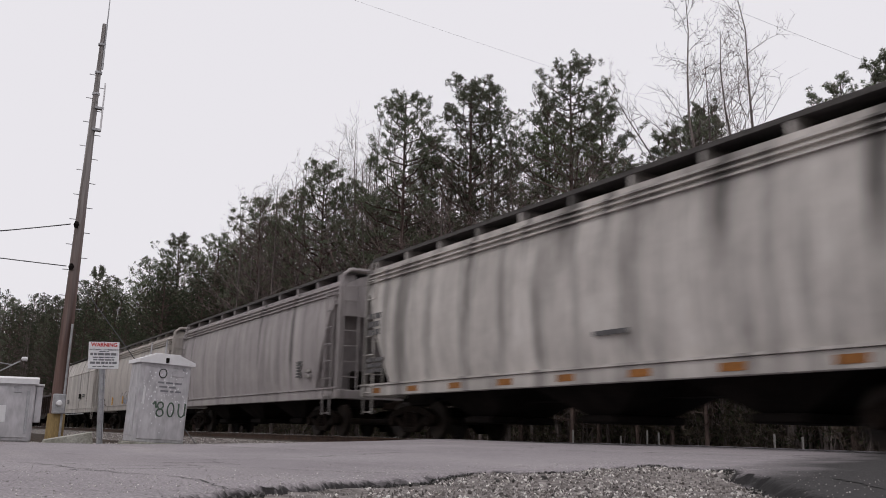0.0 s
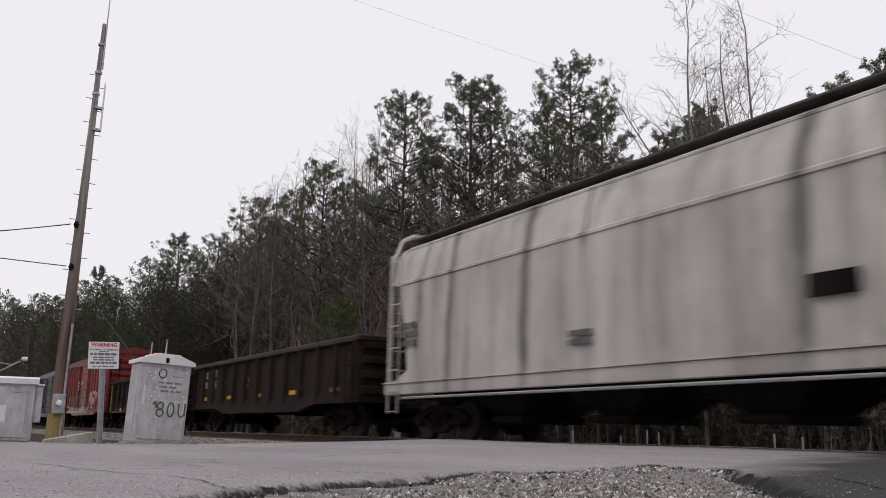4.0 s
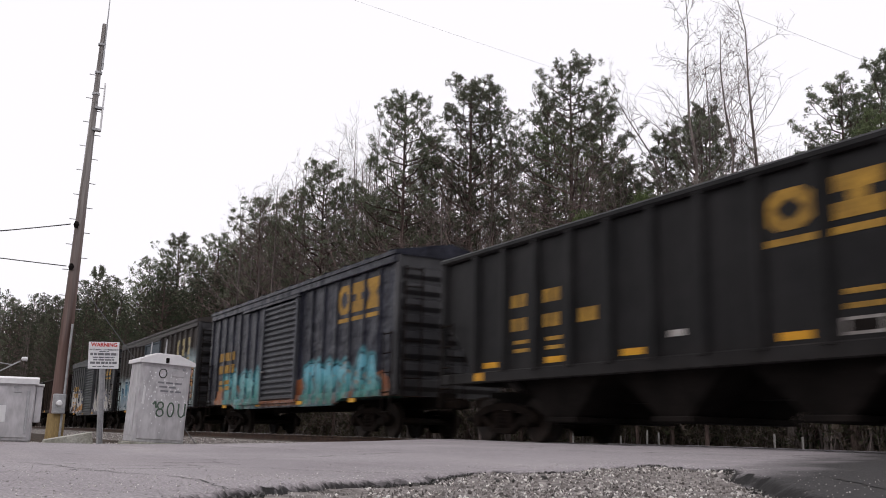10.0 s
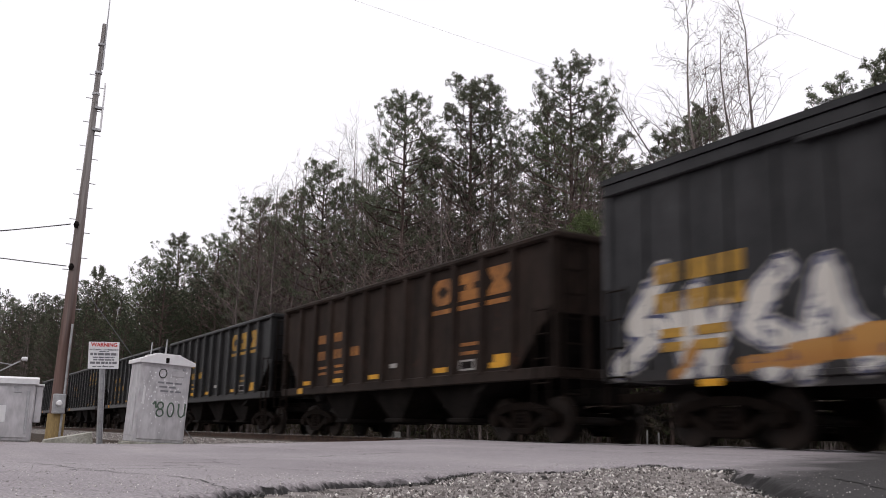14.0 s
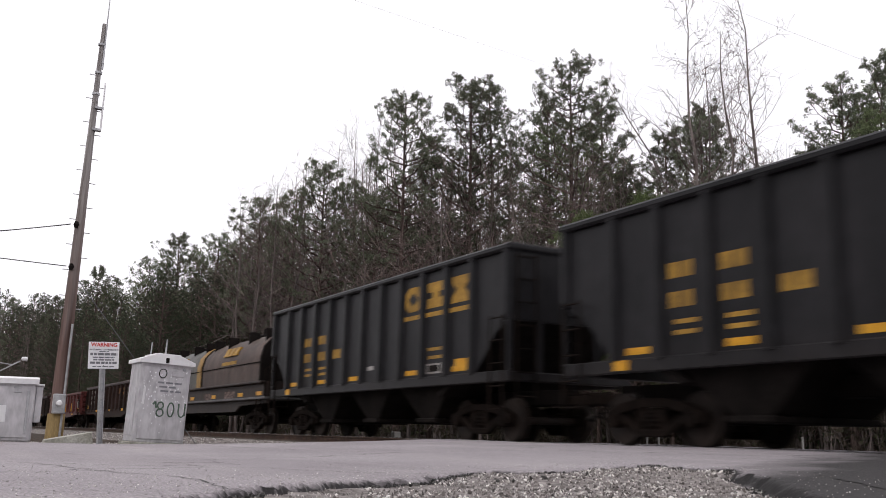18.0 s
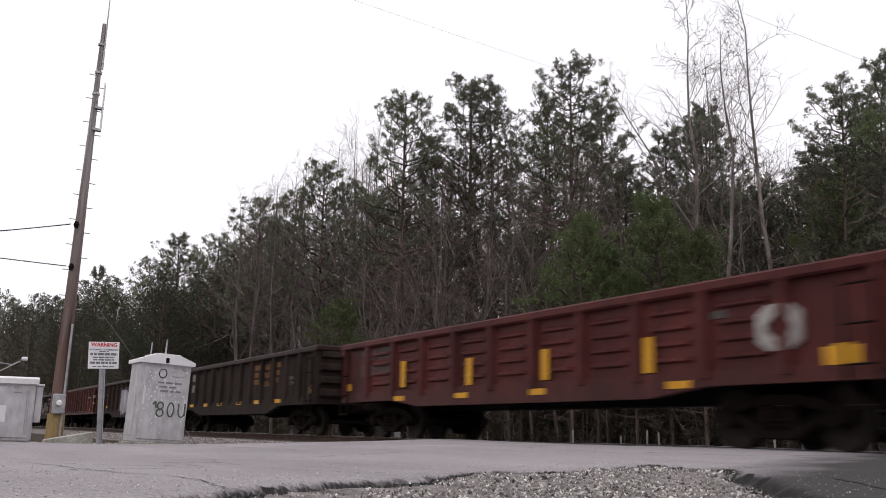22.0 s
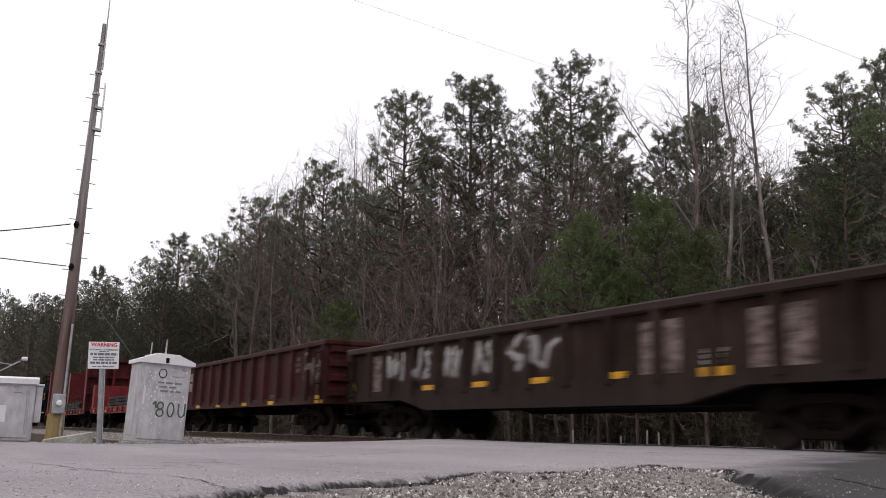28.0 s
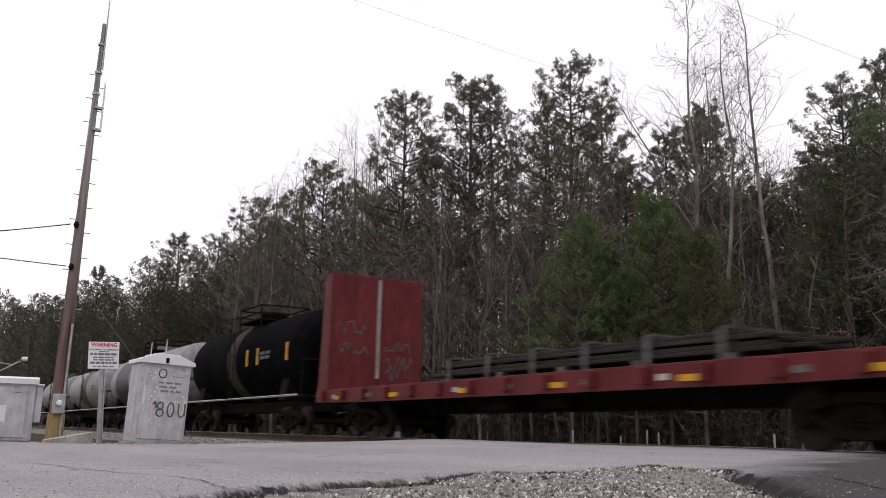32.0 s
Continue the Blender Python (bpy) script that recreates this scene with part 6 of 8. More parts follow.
# ---- woods ----
def leaf_material(name, tones, rough=0.7, thin=0.0):
    m, n, l, s = nodes_of(name)
    g, o = n.new("ShaderNodeNewGeometry"), n.new("ShaderNodeObjectInfo")
    step = 1.0 / (len(tones) - 1)
    col = ramp(n, l, g.outputs["Random Per Island"], [(i * step, c) for i, c in enumerate(tones)])
    hue = n.new("ShaderNodeHueSaturation")
    l.new(col, hue.inputs["Color"])
    l.new(math_of(n, l, "ADD", 0.8, math_of(n, l, "MULTIPLY", o.outputs["Random"], 0.5)), hue.inputs["Value"])
    l.new(math_of(n, l, "ADD", 0.49, math_of(n, l, "MULTIPLY", o.outputs["Random"], 0.02)), hue.inputs["Hue"])
    l.new(hue.outputs["Color"], s.inputs["Base Color"])
    s.inputs["Roughness"].default_value = rough
    if thin:
        through_leaf, both = n.new("ShaderNodeBsdfTranslucent"), n.new("ShaderNodeMixShader")
        l.new(hue.outputs["Color"], through_leaf.inputs["Color"])
        both.inputs["Fac"].default_value = thin
        l.new(s.outputs["BSDF"], both.inputs[1])
        l.new(through_leaf.outputs["BSDF"], both.inputs[2])
        l.new(both.outputs["Shader"], n["Material Output"].inputs["Surface"])
    return m


NEEDLES = leaf_material("pine_needles", [(0.058, 0.068, 0.046), (0.098, 0.112, 0.07), (0.145, 0.16, 0.105), (0.21, 0.215, 0.165)], 0.6, 0.5)
YOUNG_NEEDLES = leaf_material("young_pine_needles", [(0.06, 0.078, 0.034), (0.1, 0.124, 0.05), (0.145, 0.17, 0.08)], 0.6, 0.45)
BARK = grain("grey_brown_bark", (0.075, 0.061, 0.057), (0.18, 0.15, 0.14), 1.5, 0.95, 0.5, 0.02, (4, 4, 0.6), fine=0.4)
PALE_BARK = grain("pale_mottled_bark", (0.09, 0.072, 0.067), (0.26, 0.222, 0.205), 1.5, 0.95, 0.5, 0.02, (3, 3, 0.8), fine=0.5)
PINE_BARK = grain("pine_bark", (0.052, 0.037, 0.033), (0.12, 0.086, 0.075), 1.5, 0.95, 0.5, 0.02, (4, 4, 0.8), fine=0.4)
TWIGS = leaf_material("bare_twigs", [(0.11, 0.09, 0.087), (0.165, 0.136, 0.132), (0.235, 0.197, 0.192)], 0.9)
MAUVE_TWIGS = leaf_material("mauve_twigs", [(0.06, 0.045, 0.046), (0.1, 0.077, 0.078), (0.15, 0.12, 0.12)], 0.9)
RED_TWIGS = leaf_material("budding_twigs", [(0.125, 0.09, 0.083), (0.18, 0.135, 0.125), (0.25, 0.192, 0.18)], 0.9)
BRUSH_LEAF = leaf_material("brush_leaves", [(0.045, 0.046, 0.03), (0.078, 0.066, 0.05), (0.12, 0.092, 0.075), (0.07, 0.084, 0.042)], 0.9, 0.4)


class Limbs:
    """Thin tapered limbs with few sides, for trees."""

    def __init__(self):
        self.v, self.f = [], []

    def limb(self, pts, r0, r1, n=3):
        m = len(pts)
        k = len(self.v)
        for i, p in enumerate(pts):
            d = (pts[min(i + 1, m - 1)] - pts[max(i - 1, 0)]).normalized()
            u = d.orthogonal().normalized()
            w = d.cross(u)
            r = r0 + (r1 - r0) * i / (m - 1)
            for j in range(n):
                a = 2 * math.pi * j / n
                self.v.append(tuple(p + r * (math.cos(a) * u + math.sin(a) * w)))
        for i in range(m - 1):
            for j in range(n):
                a, b = k + i * n + j, k + i * n + (j + 1) % n
                self.f.append((a, b, b + n, a + n))

    def blade(self, p, d, length, width, rnd):
        side = d.cross(Vector((rnd.uniform(-1, 1), rnd.uniform(-1, 1), rnd.uniform(-1, 1)))).normalized() * width
        k = len(self.v)
        self.v += [tuple(p - side), tuple(p + side), tuple(p + d * length)]
        self.f.append((k, k + 1, k + 2))

    def mesh(self, name, mat):
        me = bpy.data.meshes.new(name)
        me.from_pydata(self.v, [], self.f)
        me.materials.append(mat)
        return me


def unit(rnd, up=0.0):
    v = Vector((rnd.gauss(0, 1), rnd.gauss(0, 1), rnd.gauss(0, 1) + up))
    return v.normalized()


def pine_meshes(seed, height, crown, spread, tufts_per, mat, levels=34, blades=8, width=0.024, stems=True, cone=False):
    rnd = random.Random(seed)
    wood, leaf = Limbs(), Limbs()
    bend = Vector((rnd.uniform(-0.4, 0.4), rnd.uniform(-0.4, 0.4), 0))

    def axis(z):
        t = z / height
        return Vector((bend.x * t * t * 1.5, bend.y * t * t * 1.5, z))

    wood.limb([axis(height * k / 10) for k in range(11)], 0.0105 * height, 0.03, 7)
    turn = rnd.uniform(0, 6)
    for k in range(levels):
        t = crown + (1 - crown) * (k + rnd.random()) / levels
        u = (t - crown) / (1 - crown)
        z = height * t * 0.965
        # boughs: longest below the middle, shorter and steeper to the rounded top
        reach = spread * (0.45 + 0.75 * math.sin(math.pi * (0.15 + 0.75 * u))) * (1 - 0.62 * u ** 2.5) * rnd.uniform(0.55, 1.2)
        if cone:
            reach = spread * (1.12 - u) * rnd.uniform(0.6, 1.15)
        turn += 2.4 + rnd.uniform(-0.5, 0.5)
        out = Vector((math.cos(turn), math.sin(turn), 0))
        rise = rnd.uniform(0.15, 0.6) + 0.55 * u
        pts = [axis(z)]
        for j in range(1, 5):
            s = j / 4
            pts.append(axis(z) + out * reach * s + Vector((rnd.gauss(0, 0.1), rnd.gauss(0, 0.1), reach * rise * (0.3 * s + 0.7 * s * s))))
        wood.limb(pts, 0.03 + 0.012 * reach, 0.014)
        # needles gather in rounded puffs along the bough's outer half
        puffs = 9
        for c in range(puffs):
            s = 1.0 if c == 0 else 0.35 + 0.65 * rnd.random() ** 0.7
            i = min(3, int(s * 4 - 1e-6))
            stem = pts[i].lerp(pts[i + 1], s * 4 - i)
            side = Vector((-out.y, out.x, 0)) * rnd.gauss(0, 0.45) * (0.25 + 0.5 * reach * (1.1 - 0.6 * s))
            mid = stem + side + Vector((0, 0, rnd.uniform(0.1, 0.4)))
            if stems:
                wood.limb([stem, mid], 0.014, 0.008)
            wide = rnd.uniform(0.16, 0.3) * (1.35 if cone or not stems else 1.0)
            for j in range(tufts_per // puffs):
                off = unit(rnd, 0.25)
                p = mid + Vector((off.x, off.y, off.z * 0.7)) * wide * rnd.uniform(0.2, 1.0)
                size = rnd.uniform(0.1, 0.17)
                for _ in range(blades):
                    leaf.blade(p + unit(rnd) * 0.07, (unit(rnd, 0.3) + off * 0.6).normalized(), size * rnd.uniform(0.75, 1.15), width, rnd)
    for k in range(9):
        z = height * rnd.uniform(0.15, crown)
        d = unit(rnd)
        d.z = abs(d.z) * 0.3
        wood.limb([axis(z), axis(z) + d * rnd.uniform(0.6, 2.0)], 0.03, 0.008)
    return wood.mesh("pine_trunk", PINE_BARK), leaf.mesh("pine_crown", mat)


def bare_meshes(seed, height, mat, limbs=22, start=0.35, spread=0.32, twig=3, thick=0.0062, bark=None):
    rnd = random.Random(seed)
    wood, fine = Limbs(), Limbs()
    pts = [Vector((0, 0, 0))]
    for k in range(10):
        pts.append(pts[-1] + Vector((rnd.gauss(0, 0.009), rnd.gauss(0, 0.009), 0.1)) * height)
    wood.limb(pts, thick * height, 0.014, 6)

    def grow(base, d, length, r, depth):
        path = [base]
        steps = 4 if depth else 2
        for _ in range(steps):
            d = (d + Vector((rnd.gauss(0, 0.17), rnd.gauss(0, 0.17), 0.05 + rnd.gauss(0, 0.13)))).normalized()
            path.append(path[-1] + d * length / steps)
        (wood if depth > 1 else fine).limb(path, r, r * 0.3)
        if depth == 0:
            return
        for _ in range(twig + (depth == 2) * 2):
            i = rnd.randint(1, 4)
            nd = (d + unit(rnd, 0.2) * 1.0).normalized()
            grow(path[i], nd, length * rnd.uniform(0.35, 0.55), max(r * 0.45, 0.007), depth - 1)

    for k in range(limbs):
        t = start + (1 - start) * (k + rnd.random()) / limbs
        i = min(9, int(t * 10))
        base = pts[i].lerp(pts[i + 1], t * 10 - i) if i < 10 else pts[10]
        a = rnd.uniform(0, 2 * math.pi)
        d = Vector((math.cos(a), math.sin(a), rnd.uniform(0.35, 1.5))).normalized()
        grow(base, d, height * spread * (1.15 - t) * rnd.uniform(0.6, 1.2) + 0.5, 0.01 + 0.045 * (1 - t), 2)
    return wood.mesh("bare_trunk", bark or BARK), fine.mesh("bare_twigs", mat)


def brush_meshes(seed, height, mat):
    rnd = random.Random(seed)
    wood, leaf = Limbs(), Limbs()
    for _ in range(17):
        base = Vector((rnd.gauss(0, 1.2), rnd.gauss(0, 0.8), -0.2))
        d = Vector((rnd.gauss(0, 0.22), rnd.gauss(0, 0.22), 1)).normalized()
        hgt = height * rnd.uniform(0.4, 1.0)
        path = [base + d * hgt * k / 4 + Vector((rnd.gauss(0, 0.07), rnd.gauss(0, 0.07), 0)) * k for k in range(5)]
        wood.limb(path, 0.022, 0.006)
        for _ in range(9):
            i = rnd.randint(1, 3)
            q = path[i].lerp(path[i + 1], rnd.random())
            e = q + (d + unit(rnd) * 0.9).normalized() * rnd.uniform(0.3, 0.9)
            wood.limb([q, e], 0.009, 0.004)
            for _ in range(9):
                leaf.blade(q.lerp(e, rnd.random()) + unit(rnd) * 0.1, unit(rnd), rnd.uniform(0.1, 0.28), 0.055, rnd)
    return wood.mesh("brush_stems", BARK), leaf.mesh("brush_leaves", mat)


def plant(name, label, category, group, meshes, parts):
    ob = thing(name, label, category, group)
    for n, me in zip(parts, meshes):
        leafy = part(n, me, None, ob)
        if n != "trunk":
            tagged(leafy, kind="stuff")
    return ob


PINES = [pine_meshes(11 + k, 20, c, sp, tf, NEEDLES, lv) for k, (c, sp, tf, lv) in enumerate(((0.5, 2.6, 54, 52), (0.42, 3.0, 54, 58), (0.58, 2.4, 54, 46), (0.36, 2.4, 45, 56)))]
YOUNG = [pine_meshes(31 + k, 9, 0.3, 3.0, 36, YOUNG_NEEDLES, 56, 9, 0.02, False, True) for k in range(2)]
BARES = [bare_meshes(51 + k, 20, m, lm, st, sp) for k, (m, lm, st, sp) in enumerate(((TWIGS, 20, 0.4, 0.3), (RED_TWIGS, 24, 0.3, 0.26), (TWIGS, 22, 0.25, 0.34), (RED_TWIGS, 18, 0.45, 0.24), (RED_TWIGS, 34, 0.12, 0.42)))]
TALL_BARES = [bare_meshes(61 + k, 20, MAUVE_TWIGS, lm, st, sp, 4, 0.0082, PALE_BARK) for k, (lm, st, sp) in enumerate(((26, 0.5, 0.25), (24, 0.42, 0.3), (20, 0.5, 0.22)))]
MID_NEEDLES = leaf_material("fresh_pine_needles", [(0.08, 0.1, 0.05), (0.125, 0.152, 0.074), (0.18, 0.21, 0.112)], 0.6, 0.5)
GREY_NEEDLES = leaf_material("dull_pine_needles", [(0.028, 0.037, 0.023), (0.052, 0.063, 0.037), (0.088, 0.094, 0.06)], 0.7, 0.35)
FAR_PINES = [pine_meshes(91 + k, 20, c, 2.7, 18, GREY_NEEDLES, 42, 5, 0.055, False) for k, c in enumerate((0.5, 0.4, 0.55))]
FAR_BARES = [bare_meshes(95 + k, 20, m, 15, st, 0.28, 2) for k, (m, st) in enumerate(((TWIGS, 0.3), (RED_TWIGS, 0.25), (TWIGS, 0.4)))]
DENSE_PINES = [pine_meshes(81 + k, 20, c, 3.3, 18, GREY_NEEDLES, 60, 4, 0.08, False) for k, c in enumerate((0.1, 0.18, 0.14))]
GREEN_PINES = [pine_meshes(86 + k, 20, c, 3.0, 27, MID_NEEDLES, 60, 6, 0.045, False) for k, c in enumerate((0.15, 0.25))]
BRUSH = [brush_meshes(71 + k, h, BRUSH_LEAF) for k, h in enumerate((4.5, 3.0, 5.5))]

# the wood's outline as seen from the crossing: bearing in degrees from +y towards -x, and height over distance
OUTLINE = [(20, 0.4), (33.7, 0.37), (36.5, 0.36), (39.5, 0.32), (43, 0.34), (47, 0.31), (50, 0.35), (52.5, 0.4), (55, 0.36), (57, 0.385), (59, 0.385), (61, 0.345),
           (63, 0.36), (65.5, 0.29), (68, 0.28), (72, 0.24), (74.5, 0.2), (76.7, 0.195), (78.3, 0.165), (81, 0.157), (83, 0.142), (86, 0.13), (95, 0.115)]


def outline(x, y):
    a = math.degrees(math.atan2(-x, y))
    for (a0, v0), (a1, v1) in zip(OUTLINE, OUTLINE[1:]):
        if a0 <= a <= a1:
            return v0 + (v1 - v0) * (a - a0) / (a1 - a0)
    return OUTLINE[0][1] if a < 20 else OUTLINE[-1][1]


def set_tree(kind, x, y, height, turn, index=0, tilt=0.0):
    table = {"pine": (PINES, 20, "pine_tree", "tall pine with a ragged dark green crown", "pine tree", ("trunk", "crown")),
             "young": (YOUNG, 9, "young_pine", "young bright green pine in the wood's edge", "pine tree", ("trunk", "crown")),
             "bare": (BARES, 20, "bare_tree", "leafless hardwood with fine grey-brown twigs", "tree", ("trunk", "twig_crown")),
             "tall_bare": (TALL_BARES, 20, "bare_tree", "tall leafless hardwood with a pale mottled trunk", "tree", ("trunk", "twig_crown")),
             "far_pine": (FAR_PINES, 20, "pine_tree", "tall pine deep in the wood", "pine tree", ("trunk", "crown")),
             "dense_pine": (DENSE_PINES, 20, "pine_tree", "dense pine with green boughs down to the brush", "pine tree", ("trunk", "crown")),
             "green_pine": (GREEN_PINES, 20, "pine_tree", "full green pine with boughs far down its trunk", "pine tree", ("trunk", "crown")),
             "far_bare": (FAR_BARES, 20, "bare_tree", "leafless hardwood deep in the wood", "tree", ("trunk", "twig_crown")),
             "brush": (BRUSH, 4.5, "brush", "tangled bare brush at the wood's edge", "shrub", ("thicket", "foliage"))}
    meshes, h0, name, label, cat, names = table[kind]
    ob = plant(name, label, cat, "woods beyond the track", meshes[index % len(meshes)], names)
    s = height / h0
    ob.matrix_world = pose(x, y, ground_z(x, y) - 0.1) @ Matrix.Rotation(radians(tilt), 4, Vector((-0.87, 0.49, 0))) @ pose(0, 0, 0, 0, 0, turn) @ Matrix.Diagonal((s ** 0.7, s ** 0.7, s, 1))
    return ob


def at_bearing(deg, dist):
    return -dist * math.sin(radians(deg)), dist * math.cos(radians(deg))


# the trees that make the outline
for kind, deg, dist, tan, idx in (
        ("pine", 63.2, 49, 0.3865, 0), ("pine", 58.9, 50, 0.406, 1), ("pine", 57.2, 52, 0.402, 3), ("pine", 52.4, 50, 0.429, 1), ("pine", 54.4, 55, 0.375, 3), ("pine", 50.6, 56, 0.375, 0),
        ("tall_bare", 45.6, 47, 0.51, 0), ("tall_bare", 42.7, 47, 0.46, 1), ("tall_bare", 40.1, 46, 0.495, 2), ("bare", 44.2, 50, 0.42, 2), ("bare", 57.9, 44, 0.305, 4), ("bare", 59.6, 50, 0.31, 4), ("pine", 44.3, 52, 0.345, 1), ("bare", 54.9, 51, 0.33, 2), ("bare", 53.2, 46, 0.3, 4), ("bare", 51.6, 48, 0.31, 4), ("bare", 62.4, 49, 0.31, 4), ("bare", 61.0, 46, 0.25, 4), ("bare", 54.6, 46, 0.27, 4), ("bare", 50.2, 44, 0.28, 4), ("bare", 65.4, 48, 0.25, 4), ("pine", 36.4, 53, 0.368, 1), ("pine", 33.6, 55, 0.385, 0),
        ("pine", 46.6, 58, 0.335, 2), ("pine", 44.0, 60, 0.36, 2), ("pine", 68.2, 58, 0.3, 1), ("pine", 72.0, 66, 0.255, 1), ("pine", 74.6, 82, 0.208, 1), ("pine", 76.8, 88, 0.206, 0),
        ("pine", 78.5, 100, 0.176, 1), ("pine", 81.2, 117, 0.163, 0), ("pine", 80.1, 125, 0.155, 3), ("pine", 83.3, 150, 0.128, 1), ("pine", 85.6, 190, 0.122, 0), ("bare", 66.8, 60, 0.335, 1),
        ("bare", 67.4, 64, 0.325, 3), ("bare", 70.2, 68, 0.285, 1), ("bare", 71.3, 70, 0.265, 3), ("bare", 73.0, 80, 0.25, 1), ("bare", 60.8, 47, 0.33, 1), ("bare", 56.3, 46, 0.33, 3),
        ("pine", 37.6, 50, 0.31, 3), ("pine", 35.2, 52, 0.33, 3), ("pine", 41.4, 54, 0.27, 3), ("pine", 44.9, 53, 0.28, 3), ("pine", 49.2, 52, 0.3, 3), ("pine", 34.2, 48, 0.28, 3),
        ("bare", 64.4, 56, 0.31, 3), ("bare", 65.6, 60, 0.32, 1), ("bare", 66.2, 57, 0.34, 2), ("bare", 68.9, 62, 0.3, 1), ("bare", 69.6, 63, 0.29, 3), ("bare", 72.6, 72, 0.26, 2), ("pine", 70.0, 64, 0.265, 0), ("pine", 66.0, 58, 0.285, 3), ("pine", 61.2, 52, 0.34, 3), ("pine", 65.0, 53, 0.27, 2),
        ("bare", 42.0, 44, 0.27, 2), ("bare", 44.6, 45, 0.29, 1), ("bare", 38.2, 44, 0.28, 3), ("bare", 47.0, 46, 0.3, 3), ("bare", 50.8, 45, 0.3, 1)):
    x, y = at_bearing(deg, dist)
    set_tree(kind, x, y, dist * tan + 0.7, (deg * 77) % 360, idx)
set_tree("far_bare", *at_bearing(39.2, 47), 20.5, 40, 0, -26)
for deg, dist, tan, idx in ((52.5, 40, 0.235, 0), (46.6, 41, 0.258, 1), (44.6, 39, 0.22, 0), (48.6, 40, 0.175, 1), (67.0, 43, 0.138, 0), (36.5, 46, 0.25, 1), (50.9, 43, 0.2, 1)):
    x, y = at_bearing(deg, dist)
    set_tree("young", x, y, dist * tan + 0.8, deg * 31, idx)


def wood_line(x):
    return 21 + 11 * smooth(-52, -26, x) + 3 * noise.noise(Vector((x * 0.08, 0, 2)))


rnd = random.Random(17)
for k in range(168):
    x = -14 - 190 * rnd.random() ** 1.5
    deep = rnd.random() ** 1.2
    y = wood_line(x) + 24 * deep
    d = math.hypot(x, y)
    top = outline(x, y) * d - max(0, ground_z(x, y))
    kind = "pine" if rnd.random() < 0.3 else "bare"
    hgt = top * rnd.uniform(0.6, 0.97) if kind == "pine" else top * rnd.uniform(0.5, 0.98)
    far = deep > 0.1 or d > 90
    set_tree("far_" + kind if far else kind, x, y, min(hgt, 24), rnd.uniform(0, 360), rnd.randint(0, 3))
for k in range(90):
    x = -12 - 150 * rnd.random() ** 1.4
    y = wood_line(x) - 3 + 9 * rnd.random()
    set_tree("brush", x, y, rnd.uniform(2.2, 5.5), rnd.uniform(0, 360), rnd.randint(0, 2))
# full pines beside the hardwoods
for deg, dist, tan, k in ((53.6, 53, 0.36, 1), (51.4, 54, 0.345, 0), (49.8, 57, 0.31, 1), (42.6, 55, 0.27, 0), (40.6, 56, 0.29, 1), (44.6, 55, 0.3, 0), (75.6, 92, 0.2, 0), (77.6, 100, 0.19, 1), (73.6, 84, 0.21, 0), (71.2, 72, 0.235, 1), (34.4, 50, 0.35, 0), (36.0, 54, 0.34, 1), (37.4, 51, 0.3, 0), (39.0, 56, 0.28, 1), (40.8, 57, 0.27, 0), (42.6, 60, 0.27, 1), (45.4, 60, 0.28, 0), (33.2, 56, 0.37, 1), (80.5, 118, 0.15, 0), (79.0, 104, 0.16, 1)):
    x, y = at_bearing(deg, dist)
    set_tree("green_pine", x, y, dist * tan, deg * 53, k)
# fine bare crowns that stand a little over the pines
for k in range(18):
    deg = 63.6 + 0.55 * (k + rnd.random())
    dist = rnd.uniform(56, 66)
    x, y = at_bearing(deg, dist)
    set_tree("bare", x, y, outline(x, y) * dist * rnd.uniform(1.03, 1.14), rnd.uniform(0, 360), rnd.randint(0, 3))
# dense pines along the track far off, and behind the hardwoods by the road
for k in range(72):
    deg = 72.5 + 14.5 * (k + rnd.random()) / 72
    lo = (14.8 + 0.02 * k) / math.cos(radians(deg)) if deg > 80 else 70
    dist = max(66, min(lo, 260)) * rnd.uniform(1.0, 1.3)
    x, y = at_bearing(deg, dist)
    set_tree("dense_pine", x, y, (outline(x, y) * dist - max(0, ground_z(x, y))) * rnd.uniform(0.55, 1.02), rnd.uniform(0, 360), k)
for k in range(34):
    deg = 31 + 20 * (k + rnd.random()) / 34
    dist = rnd.uniform(56, 80)
    x, y = at_bearing(deg, dist)
    set_tree("dense_pine", x, y, outline(x, y) * dist * rnd.uniform(0.5, 0.85), rnd.uniform(0, 360), k)


